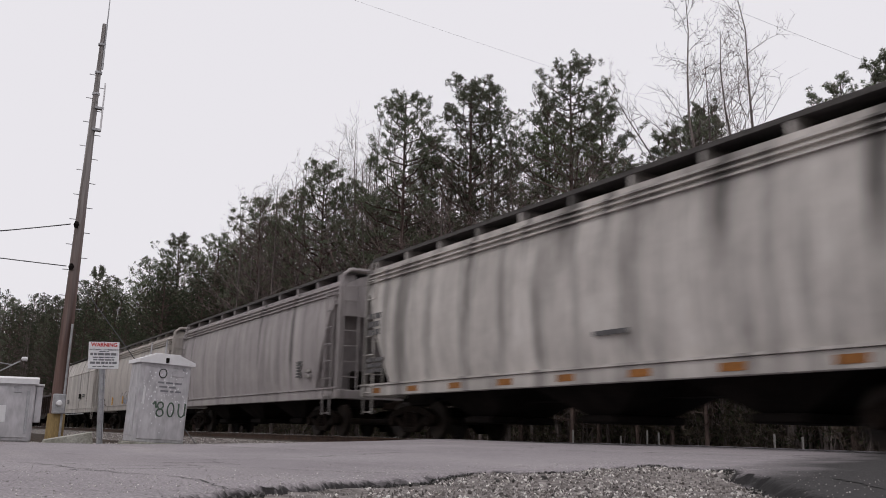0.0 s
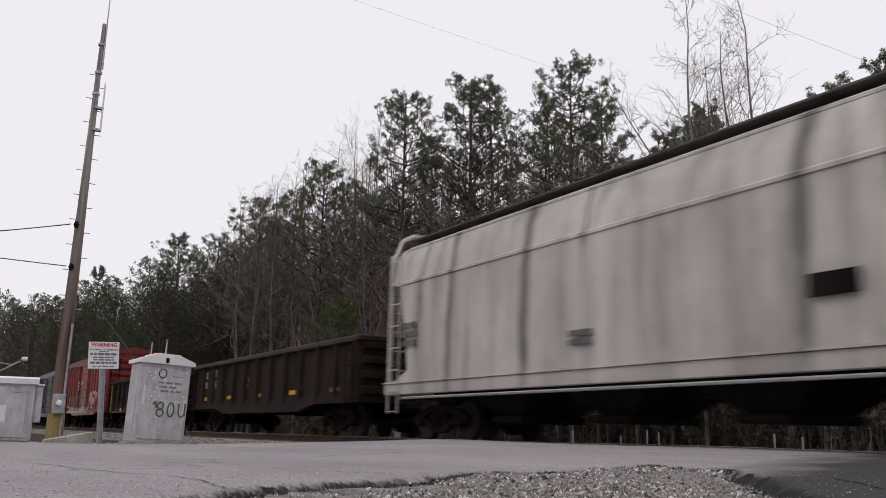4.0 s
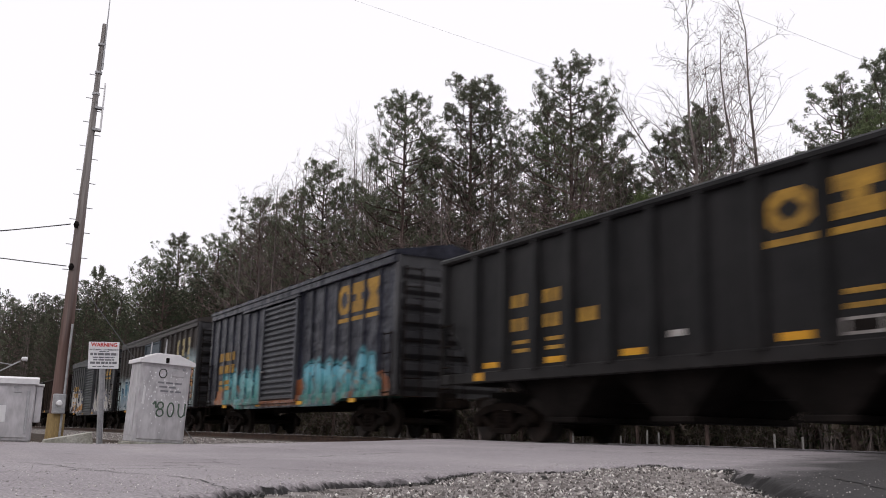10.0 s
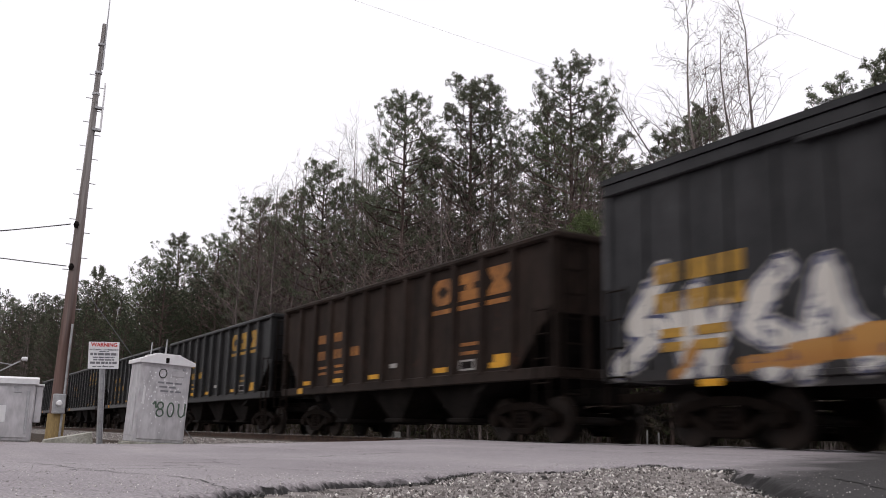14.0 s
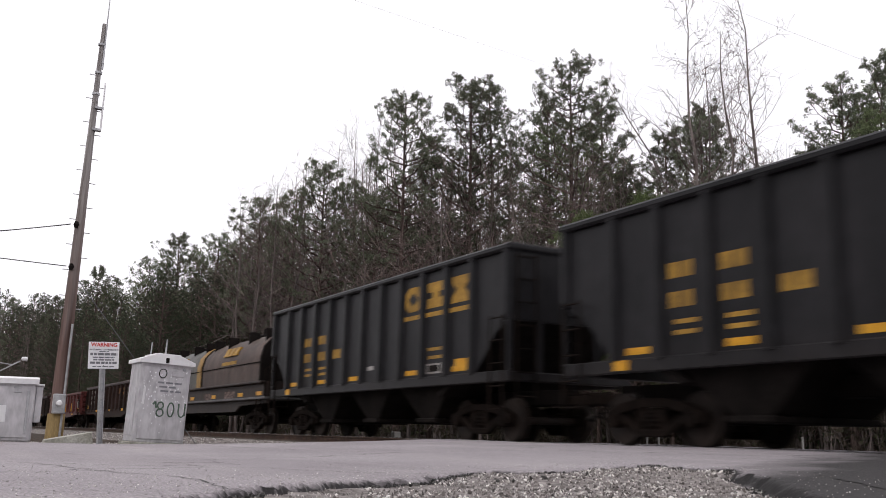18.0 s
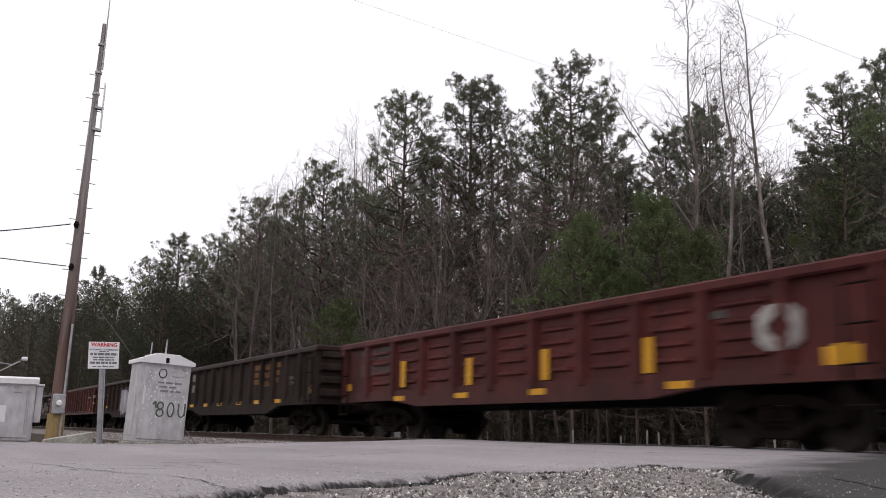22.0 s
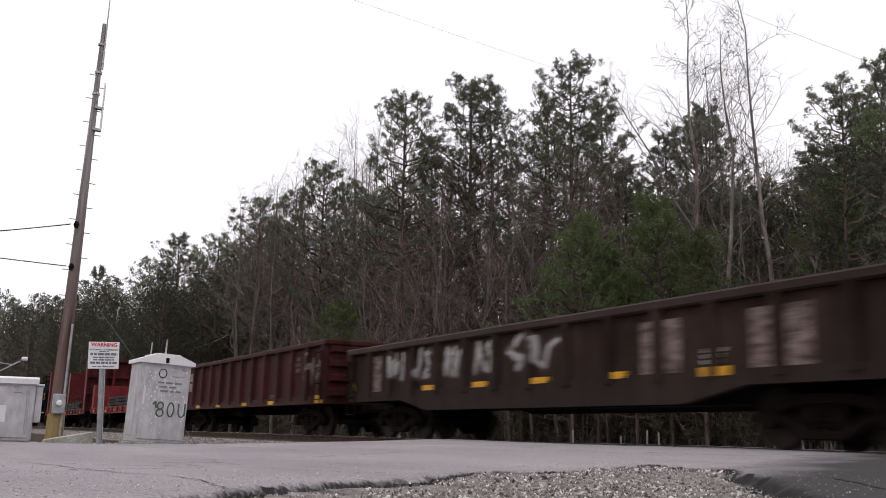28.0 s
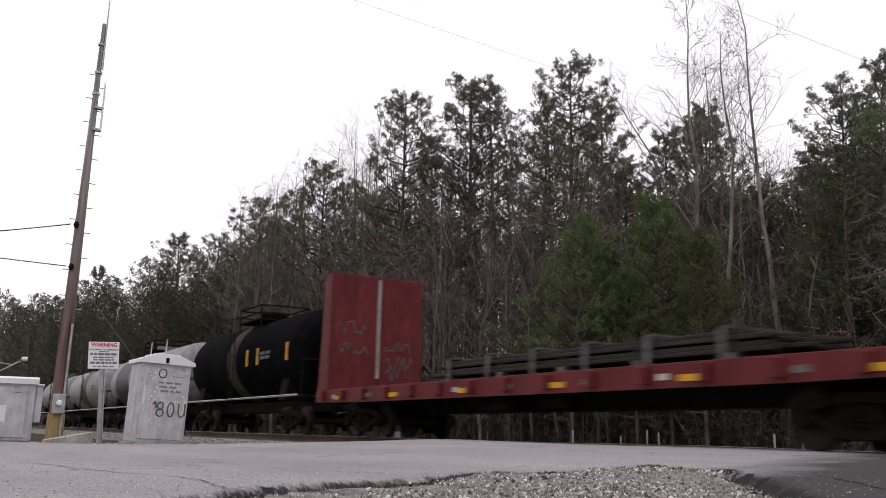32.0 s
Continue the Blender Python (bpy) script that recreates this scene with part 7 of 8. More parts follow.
# ---- the depth of the wood: what nobody could count ----
def far_woods():
    rnd = random.Random(23)
    wood, twig, leaf, needle = Limbs(), Limbs(), Limbs(), Limbs()
    for k in range(4500):
        if k >= 4000:
            x = -6 - 46 * rnd.random()
            y = wood_line(x) + 4 + rnd.uniform(0, 30)
        elif k < 2800:
            x = -6 - 200 * rnd.random() ** 1.35
            y = wood_line(x) + rnd.uniform(2, 46)
        else:
            x = -150 - 260 * rnd.random()
            y = max(14.5, 0.062 * abs(x)) + rnd.uniform(0, 30)
        top = (outline(x, y) * math.hypot(x, y) - max(0, ground_z(x, y))) * (0.42 + 0.53 * rnd.random() ** 1.2)
        base = Vector((x, y, ground_z(x, y) - 0.2))
        lean = Vector((rnd.gauss(0, 0.06), rnd.gauss(0, 0.06), 1)) * top
        wood.limb([base, base + lean * 0.5, base + lean], 0.055, 0.015)
        for _ in range(4):
            s = 0.2 + 0.75 * rnd.random()
            p = base + lean * s
            wood.limb([p, p + unit(rnd, 0.8) * rnd.uniform(0.8, 2.4)], 0.03, 0.01)
        for _ in range(47):
            s = 0.1 + 0.9 * rnd.random() ** 0.9
            p = base + lean * s + unit(rnd) * rnd.uniform(0.1, 1.7)
            twig.blade(p, unit(rnd, 0.3), rnd.uniform(0.5, 1.4), rnd.uniform(0.012, 0.03), rnd)
        green = noise.noise(Vector((x * 0.11, y * 0.11, 4))) > -0.12
        for _ in range(30):
            s = rnd.random() ** (0.9 if green else 1.5) * 0.85
            (needle if green else leaf).blade(base + lean * s + unit(rnd) * rnd.uniform(0.2, 1.9), unit(rnd, 0.4), rnd.uniform(0.3, 0.8), rnd.uniform(0.04, 0.1), rnd)
    tagged(new("far_woods", wood.mesh("far_woods", BARK)), "dense leafless stems deep in the wood", "woods", kind="stuff")
    tagged(new("far_twigs", twig.mesh("far_twigs", RED_TWIGS)), "haze of fine brown twigs in the wood", "woods", kind="stuff")
    tagged(new("far_foliage", leaf.mesh("far_foliage", BRUSH_LEAF)), "dense dull foliage deep in the wood", "woods", kind="stuff")
    tagged(new("far_needles", needle.mesh("far_needles", GREY_NEEDLES)), "dull green pine boughs deep in the wood", "woods", kind="stuff")


far_woods()


def unseen_woods():
    """Unseen woods added behind the camera, to darken reflections in the cars' sides."""
    rnd = random.Random(29)
    wood, leaf = Limbs(), Limbs()
    for k in range(420):
        x, y = rnd.uniform(-150, 120), -34 - rnd.random() * 14
        base, hgt = Vector((x, y, ground_z(x, y) - 0.2)), rnd.uniform(6, 11)
        wood.limb([base, base + Vector((rnd.gauss(0, 0.4), rnd.gauss(0, 0.4), hgt))], 0.14, 0.03)
        for _ in range(60):
            p = base + Vector((rnd.gauss(0, 1.1), rnd.gauss(0, 1.1), hgt * (0.05 + 0.95 * rnd.random())))
            leaf.blade(p, unit(rnd, 0.4), rnd.uniform(0.8, 1.6), rnd.uniform(0.2, 0.4), rnd)
    tagged(new("roadside_woods", wood.mesh("roadside_woods", BARK)), "stems added out of view to darken reflections in the cars", "woods", kind="stuff")
    tagged(new("roadside_boughs", leaf.mesh("roadside_boughs", GREY_NEEDLES)), "dark green boughs added out of view to darken reflections in the cars", "woods", kind="stuff")


unseen_woods()
for k in range(46):
    x = -140 - 190 * rnd.random()
    y = max(15, 0.062 * abs(x)) + 14 * rnd.random()
    top = outline(x, y) * math.hypot(x, y)
    set_tree("far_pine" if k % 3 else "far_bare", x, y, min(30, top * rnd.uniform(0.75, 1.0)), rnd.uniform(0, 360), k)


# ---- the train, in order of its passing; each car by the places of its front and rear ends at 12 s ----
def train():
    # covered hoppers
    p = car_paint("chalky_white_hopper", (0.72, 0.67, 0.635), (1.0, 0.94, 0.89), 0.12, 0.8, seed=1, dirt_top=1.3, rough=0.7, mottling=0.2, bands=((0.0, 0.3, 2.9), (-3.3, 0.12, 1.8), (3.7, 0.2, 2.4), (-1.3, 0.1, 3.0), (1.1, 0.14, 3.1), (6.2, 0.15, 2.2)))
    covered_hopper(171.4, 154.3, p, "chalky white covered hopper with dark vertical streaks", seed=1, sill_strips=9,
                   marks=(("panel", LETTER_GREY, -0.93, -0.85, 2.4, 3.0, 3, 2), ("panel", LETTER_GREY, -0.93, -0.82, 1.5, 1.9, 3, 2), ("panel", LETTER_GREY, 0.1, 0.2, 1.75, 1.83, 0, 0)))
    p = car_paint("grey_mauve_hopper", (0.55, 0.5, 0.5), (0.69, 0.63, 0.62), 0.06, 0.5, seed=2, dirt_top=1.2, rough=0.65, mottling=0.13, bands=((5.0, 0.08, 1.2), (-6.5, 0.06, 1.4), (1.9, 0.07, 1.8)))
    covered_hopper(152.9, 135.9, p, "grey-mauve covered hopper with faint streaks", seed=2,
                   marks=(("panel", LETTER_GREY, 0.66, 0.71, 1.6, 2.1, 6, 1), ("panel", LETTER_WHITE, 0.74, 0.79, 1.55, 1.85, 2, 1), ("panel", LETTER_GREY, -0.93, -0.89, 1.5, 2.2, 4, 1)))
    p = car_paint("beige_grey_hopper", (0.72, 0.655, 0.605), (0.9, 0.83, 0.77), 0.08, 0.5, seed=3, dirt_top=1.35, rough=0.65, mottling=0.13,
                  tags=((-2.2, 1.0, 1.28, 1.95, ((0.62, 0.58, 0.56), (0.2, 0.16, 0.15), (0.56, 0.52, 0.51), (0.36, 0.41, 0.52), (0.66, 0.61, 0.58)), "strokes", "wbnd", 0.09, 0.035, 0.06),
                        (1.0, 3.6, 1.3, 2.1, ((0.66, 0.61, 0.58), (0.22, 0.15, 0.12), (0.64, 0.59, 0.56), (0.52, 0.49, 0.5), (0.68, 0.63, 0.59)), "strokes", "akz", 0.1, 0.035, 0.05)))
    covered_hopper(134.25, 117.4, p, "beige-grey covered hopper with yellow strips and faint graffiti", seed=3, strips=6,
                   marks=(("panel", LETTER_GREY, -0.9, -0.83, 2.4, 3.0, 3, 2), ("panel", LETTER_GREY, 0.6, 0.68, 1.5, 2.2, 5, 1), ("panel", LETTER_WHITE, 0.72, 0.8, 1.5, 1.75, 2, 1)))
    p = car_paint("pale_grey_hopper", (0.75, 0.69, 0.64), (0.93, 0.87, 0.815), 0.07, 0.5, seed=4, dirt_top=1.25, rough=0.65, mottling=0.13, bands=((-6.1, 0.1, 0.8), (-3.3, 0.13, 0.6), (3.0, 0.13, 0.6), (5.9, 0.13, 0.6), (-1.5, 0.06, 2.6), (4.4, 0.07, 2.4), (-7.4, 0.06, 2.2)))
    covered_hopper(115.6, 97.2, p, "pale grey straight-sided covered hopper with dark bands", "straight", seed=4,
                   marks=(("panel", LETTER_GREY, -0.88, -0.8, 2.0, 2.6, 3, 2), ("panel", UNDER, 0.34, 0.42, 1.9, 2.2, 0, 0), ("panel", LETTER_GREY, -0.2, -0.1, 1.6, 1.9, 2, 1), ("panel", LETTER_GREY, 0.5, 0.62, 1.95, 2.15, 2, 1)))
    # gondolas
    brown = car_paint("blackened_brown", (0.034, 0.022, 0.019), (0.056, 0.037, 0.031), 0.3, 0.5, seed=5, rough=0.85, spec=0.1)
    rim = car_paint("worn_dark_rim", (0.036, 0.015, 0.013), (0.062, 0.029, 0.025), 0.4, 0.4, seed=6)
    gondola(95.7, 79.87, brown, "blackened brown gondola with faded white lettering", 2.57, 12, 0.2, rim,
            panels=((-6.6, -6.0, 1.5, 2.25, LETTER_WHITE, 2, 1), (-5.5, -4.8, 1.5, 2.3, LETTER_WHITE, 2, 1), (-4.2, -3.6, 1.5, 1.9, LETTER_GREY, 1, 1), (-1.7, -1.0, 1.4, 2.1, LETTER_YELLOW, 3, 1)), seed=5)
    p = car_paint("black_rusted_gondola", (0.026, 0.019, 0.016), (0.044, 0.031, 0.026), 0.5, 0.5, seed=7, rough=0.85, spec=0.1, dirt=(0.2, 0.11, 0.05), dirt_top=1.3,
                  tags=((-8.2, 8.2, 0.7, 1.02, ((0.04, 0.03, 0.024), (0.26, 0.13, 0.06), (0.05, 0.035, 0.03), (0.32, 0.2, 0.09), (0.1, 0.06, 0.035))),))
    gondola(78.2, 61.9, p, "black rust-streaked gondola with yellow corners", 2.6, 13, 0.0,
            panels=((-6.3, -5.8, 1.5, 2.1, LETTER_GREY, 2, 1), (-1.9, -1.35, 1.6, 2.05, LETTER_ORANGE, 2, 1), (-0.9, -0.35, 1.55, 2.0, LETTER_ORANGE, 2, 1), (0.15, 0.75, 1.5, 2.1, LETTER_ORANGE, 2, 1), (1.25, 1.8, 1.5, 1.72, LETTER_ORANGE, 1, 1), (2.3, 2.85, 1.55, 1.75, LETTER_ORANGE, 1, 1), (5.6, 6.2, 1.38, 1.75, LETTER_WHITE, 3, 1)),
            end_mark=((7.5, 8.08, 0.95, 2.42, WORN_YELLOW), (-8.05, -7.6, 1.0, 2.4, WORN_YELLOW), (7.1, 7.5, 1.05, 1.22, YELLOW)), end_paint=p, seed=8, strip_at=(-4.69, -1.56, 1.63, 4.79), strip_z=1.03)
    # the red boxcar
    tan, pink, cream = (0.15, 0.075, 0.05), (0.6, 0.38, 0.4), (0.62, 0.55, 0.46)
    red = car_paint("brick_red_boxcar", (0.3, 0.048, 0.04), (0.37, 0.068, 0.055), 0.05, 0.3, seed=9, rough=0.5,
                    tags=((-6.2, 1.7, 1.0, 2.35, ((0.3, 0.06, 0.05), (0.03, 0.025, 0.024), (0.24, 0.11, 0.075), (0.2, 0.09, 0.06), (0.3, 0.15, 0.11)), "strokes", "dban", 0.23, 0.07, 0.05), (-6.6, 1.8, 0.85, 1.35, (cream, pink, cream, (0.6, 0.5, 0.5)), "block"),
                          (2.2, 4.9, 1.15, 2.3, ((0.42, 0.14, 0.07), (0.5, 0.16, 0.1), (0.66, 0.5, 0.5), (0.62, 0.46, 0.46), (0.6, 0.4, 0.4)), "strokes", "wba", 0.085, 0.03, 0.05),
                          (6.1, 7.7, 1.0, 2.2, ((0.26, 0.06, 0.07), (0.17, 0.08, 0.2), (0.2, 0.11, 0.28), (0.24, 0.12, 0.26), (0.3, 0.06, 0.05)), "strokes", "bi", 0.12, 0.05, 0.1),
                          (-6.9, -5.9, 1.1, 2.5, ((0.3, 0.05, 0.045), (0.4, 0.2, 0.18), (0.6, 0.48, 0.45), (0.6, 0.45, 0.42), (0.5, 0.3, 0.28)), "strokes", "z", 0.07, 0.02, 0.0)))
    b = boxcar(60.46, 44.55, red, "bright brick-red boxcar with graffiti along its foot", 4.48, door="panelled", posts=6, seed=9, strips=2)
    block(b, LETTER_WHITE, 4.9, 5.9, 3.55, 3.95, 1.43, "stencil_panel", "white painted emblem panel")
    print_lines(b, LETTER_GREY, 4.6, 5.0, 2.1, 4, 0.1, 1.43, 1, 3)
    block(b, YELLOW, 6.75, 6.95, 1.3, 2.1, 1.53, "reflector")
    part("emblem", Geo().box(7.96, 7.99, 0.1, 1.1, 4.06, 4.16), LETTER_WHITE, b, "white painted lettering bar")
    print_lines(b, LETTER_WHITE, -1.2, 0.2, 3.0, 2, 0.07, 1.57, 2, 5)
    print_lines(b, LETTER_WHITE, -2.4, -1.9, 3.03, 3, 0.14, 1.53, 1, 8)
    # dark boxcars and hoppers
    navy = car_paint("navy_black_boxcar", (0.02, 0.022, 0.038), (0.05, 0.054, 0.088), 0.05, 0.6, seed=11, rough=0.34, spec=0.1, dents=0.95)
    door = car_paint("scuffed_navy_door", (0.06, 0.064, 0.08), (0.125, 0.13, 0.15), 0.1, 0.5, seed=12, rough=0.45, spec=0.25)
    boxcar(42.8, 26.98, navy, "navy-black boxcar with a ribbed door and yellow markings", 4.38, door, posts=7, brand=(4.29, 3.2, 0.78, 0.9, LETTER_YELLOW),
           ident=(-6.9, 2.85, LETTER_YELLOW), seed=11, strips=6, proud=0.05)
    black = car_paint("black_coal_hopper", (0.018, 0.0175, 0.019), (0.034, 0.032, 0.033), 0.14, 0.45, seed=13, rough=0.5, spec=0.12)
    coal_hopper(25.3, 12.1, black, "black open-top hopper with yellow markings", 3.82, seed=13)
    end_dark = car_paint("sooty_black_end", (0.04, 0.039, 0.045), (0.085, 0.082, 0.088), 0.12, 0.3, seed=10, rough=0.45, spec=0.35)
    teal = ((0.05, 0.2, 0.3), (0.1, 0.36, 0.42), (0.11, 0.4, 0.41), (0.18, 0.46, 0.49), (0.06, 0.29, 0.27))
    orange = ((0.3, 0.1, 0.04), (0.45, 0.13, 0.05), (0.5, 0.2, 0.08))
    p = car_paint("navy_boxcar_teal_tags", (0.022, 0.023, 0.036), (0.05, 0.052, 0.076), 0.08, 0.5, seed=14, rough=0.34, spec=0.1, dents=0.95,
                  tags=((-6.8, 7.5, 0.85, 1.55, orange), (-5.9, -1.8, 0.75, 2.1, (teal[1], (0.02, 0.07, 0.1), teal[3], (0.07, 0.33, 0.28), (0.16, 0.45, 0.55)), "strokes", "anbwd", 0.15, 0.05, 0.14),
                        (1.9, 7.0, 0.75, 2.05, (teal[1], (0.02, 0.06, 0.09), (0.18, 0.5, 0.62), (0.06, 0.3, 0.24), (0.3, 0.2, 0.14)), "strokes", "bdawkn", 0.17, 0.05, 0.14)))
    boxcar(9.85, -5.95, p, "navy-black boxcar with teal and orange graffiti", 4.46, door, posts=7, end_paint=end_dark, brand=(4.29, 3.2, 0.78, 0.9, LETTER_YELLOW), ident=(-6.7, 2.85, LETTER_YELLOW), seed=14, proud=0.05)
    pale, rose, ink = (0.5, 0.6, 0.62), (0.64, 0.45, 0.48), (0.02, 0.02, 0.022)
    p = car_paint("umber_boxcar_pink_tags", (0.056, 0.046, 0.042), (0.09, 0.075, 0.068), 0.08, 0.35, seed=15, rough=0.55,
                  tags=((6.0, 7.9, 0.8, 3.2, (pale, (0.24, 0.36, 0.44), (0.36, 0.46, 0.5)), "mist"), (-7.9, 7.9, 0.8, 2.5, (pale, (0.4, 0.5, 0.54), pale, (0.5, 0.58, 0.58)), "mist"), (-7.4, -4.6, 0.85, 2.4, (pale, (0.05, 0.09, 0.14), (0.14, 0.3, 0.4), (0.5, 0.56, 0.6), (0.6, 0.6, 0.62)), "strokes", "niz", 0.15, 0.08, 0.2),
                        (-4.6, -1.7, 0.85, 2.3, (pale, ink, rose, (0.66, 0.3, 0.42), (0.62, 0.5, 0.54)), "strokes", "bda", 0.24, 0.12, 0.2),
                        (1.35, 7.0, 0.8, 2.75, (pale, ink, rose, (0.66, 0.33, 0.43), (0.66, 0.56, 0.55)), "strokes", "aadbk", 0.3, 0.14, 0.25),
                        (6.5, 7.5, 1.3, 2.75, (pale, ink, (0.6, 0.3, 0.1), (0.6, 0.32, 0.12), rose), "strokes", "k", 0.13, 0.05, 0.15)))
    dp = car_paint("blue_grey_door", (0.1, 0.135, 0.17), (0.16, 0.19, 0.22), 0.25, 0.4, seed=16,
                   tags=((-3, 3, 0.8, 2.6, (pale, (0.4, 0.42, 0.36), (0.45, 0.32, 0.28), (0.5, 0.52, 0.42), (0.5, 0.26, 0.06), (0.16, 0.09, 0.07), pale)),))
    boxcar(-7.98, -23.58, p, "umber boxcar covered in pink and pale blue graffiti", 4.5, dp, "panelled", posts=7, end_paint=end_dark, brand=(4.29, 3.15, 0.72, 0.9, FADED_CREAM), seed=15)
    cream2, violet = (0.64, 0.6, 0.57), (0.03, 0.03, 0.04)
    p = car_paint("charcoal_boxcar_white_tags", (0.03, 0.03, 0.033), (0.058, 0.057, 0.06), 0.06, 0.35, seed=17, rough=0.5, spec=0.15, dents=0.4,
                  tags=((-7.6, -1.7, 0.8, 2.5, (cream2, (0.05, 0.06, 0.14), (0.72, 0.68, 0.62), (0.78, 0.75, 0.7), (0.06, 0.075, 0.17)), "strokes", "zwknz", 0.15, 0.06, 0.04),
                        (1.6, 7.6, 0.8, 2.4, ((0.3, 0.3, 0.3), (0.08, 0.085, 0.15), (0.62, 0.58, 0.52), (0.76, 0.73, 0.68), (0.08, 0.09, 0.2)), "strokes", "nwank", 0.2, 0.06, 0.06),
                        (-7.2, -2.4, 0.95, 1.5, (cream2, (0.5, 0.24, 0.06), (0.55, 0.28, 0.08), (0.5, 0.22, 0.06), (0.06, 0.07, 0.16)), "strokes", "iz", 0.08, 0.03, 0.0)))
    dp = car_paint("steel_blue_ribbed_door", (0.1, 0.108, 0.118), (0.16, 0.17, 0.177), 0.12, 0.4, seed=18)
    boxcar(-25.46, -41.25, p, "charcoal boxcar with a steel-blue door and white graffiti", 4.37, dp, posts=7, end_paint=end_dark, brand=(4.29, 3.05, 0.76, 0.9, LETTER_YELLOW), ident=(-6.7, 2.75, LETTER_YELLOW), seed=17, proud=0.05)
    rusty = car_paint("rusty_brown_coal_hopper", (0.034, 0.023, 0.019), (0.058, 0.039, 0.031), 0.36, 0.5, seed=19, rough=0.8, spec=0.12)
    coal_hopper(-42.5, -56.42, rusty, "rusty brown-black open-top hopper with orange markings", 3.77, brand_mat=LETTER_ORANGE, seed=19)
    coal_hopper(-57.52, -71.0, black, "black open-top hopper with yellow markings", 3.78, seed=20)
    black2 = car_paint("glossy_black_coal_hopper", (0.018, 0.0175, 0.02), (0.034, 0.032, 0.035), 0.08, 0.4, seed=21, rough=0.45, spec=0.14)
    coal_hopper(-72.74, -86.24, black2, "black open-top hopper with yellow markings", 3.78, seed=21)
    coal_hopper(-87.89, -101.21, black2, "black open-top hopper with yellow markings", 3.8, seed=22)
    coal_hopper(-102.84, -116.29, black2, "black open-top hopper with yellow markings", 3.8, seed=23)
    # coil car
    tr = car_paint("grimy_brown_trough", (0.035, 0.025, 0.022), (0.065, 0.044, 0.037), 0.5, 0.4, seed=24)
    ha = car_paint("grey_coil_hood", (0.14, 0.137, 0.13), (0.22, 0.21, 0.195), 0.3, 0.6, seed=25, dirt_top=2.0)
    hb = car_paint("rusted_coil_hood", (0.1, 0.07, 0.06), (0.17, 0.115, 0.095), 0.5, 0.4, seed=26, dirt_top=2.2)
    band = car_paint("dull_yellow_band", (0.42, 0.22, 0.05), (0.54, 0.33, 0.1), 0.34, 0.3, seed=27, dirt_top=1.7)
    coil_car(-116.9, -133.6, tr, ha, hb, band, "coil car with two arched steel hoods, one grey, one rusty")
    # gondolas again
    p = car_paint("dark_umber_gondola", (0.04, 0.023, 0.02), (0.066, 0.038, 0.032), 0.4, 0.5, seed=28, rough=0.85, spec=0.1)
    gondola(-135.77, -151.52, p, "dark umber gondola with faded lettering", 2.52, 14, 0.22, rim, panels=((-6.7, -6.2, 1.3, 2.3, LETTER_WHITE, 3, 1), (-5.7, -5.2, 1.3, 2.3, LETTER_WHITE, 3, 1), (4.6, 5.1, 1.2, 2.2, LETTER_GREY, 4, 1),
                                                                                            (2.1, 2.8, 1.75, 2.2, LETTER_ORANGE, 1, 1), (3.45, 4.1, 1.75, 2.2, LETTER_ORANGE, 2, 1)), end_mark=((7.0, 7.35, 1.15, 1.4, YELLOW), (-7.6, -7.2, 1.2, 1.4, YELLOW)), seed=28, strip_at=(-3.96, 0.0, 3.85), strip_z=1.03)
    p = car_paint("maroon_gondola", (0.095, 0.018, 0.017), (0.155, 0.033, 0.029), 0.2, 0.5, seed=29, dirt_top=1.3)
    gondola(-153.83, -169.76, p, "maroon gondola with pressed ribs and yellow strips", 2.36, 11, 0.15, panels=((-6.8, -4.9, 1.35, 2.15, LETTER_GREY, 2, 2), (5.1, 5.5, 1.75, 1.92, LETTER_GREY, 1, 1), (7.1, 7.5, 1.2, 1.32, YELLOW, 1, 1)),
            end_mark=((-4.55, -4.35, 1.15, 1.75, YELLOW), (-1.62, -1.42, 1.1, 1.65, YELLOW), (1.0, 1.2, 1.1, 1.65, YELLOW), (3.7, 3.9, 1.1, 1.65, YELLOW), (7.0, 7.5, 1.05, 1.28, YELLOW), (-7.6, -7.35, 1.15, 1.32, YELLOW)), seed=29, sheets=True, emblem=(5.95, 6.65, 1.28, 1.9), strip_at=(-4.6, -1.8, 0.88, 4.44), strip_z=0.9)
    p = car_paint("black_grey_gondola", (0.042, 0.03, 0.027), (0.075, 0.053, 0.046), 0.35, 0.5, seed=30, rough=0.85, spec=0.1)
    gondola(-171.52, -187.66, p, "blackish gondola with orange and white lettering", 2.5, 14, 0.24, rim, panels=((-6.55, -5.85, 1.38, 2.2, LETTER_WHITE, 2, 1), (-5.38, -4.7, 1.38, 2.25, LETTER_WHITE, 2, 1),
            (2.45, 3.05, 1.5, 2.2, LETTER_ORANGE, 3, 1), (3.45, 4.05, 1.4, 2.2, LETTER_ORANGE, 3, 1), (4.4, 5.0, 1.5, 2.2, LETTER_ORANGE, 3, 1), (5.7, 6.3, 1.42, 1.72, LETTER_GREY, 2, 1)), end_mark=((7.45, 7.98, 1.16, 1.4, YELLOW), (-7.85, -7.5, 1.08, 1.2, YELLOW)), seed=30, strip_at=(-5.04, -3.07, -1.21, 1.06, 2.99, 4.99), strip_z=1.0)
    lilac = (0.55, 0.53, 0.6)
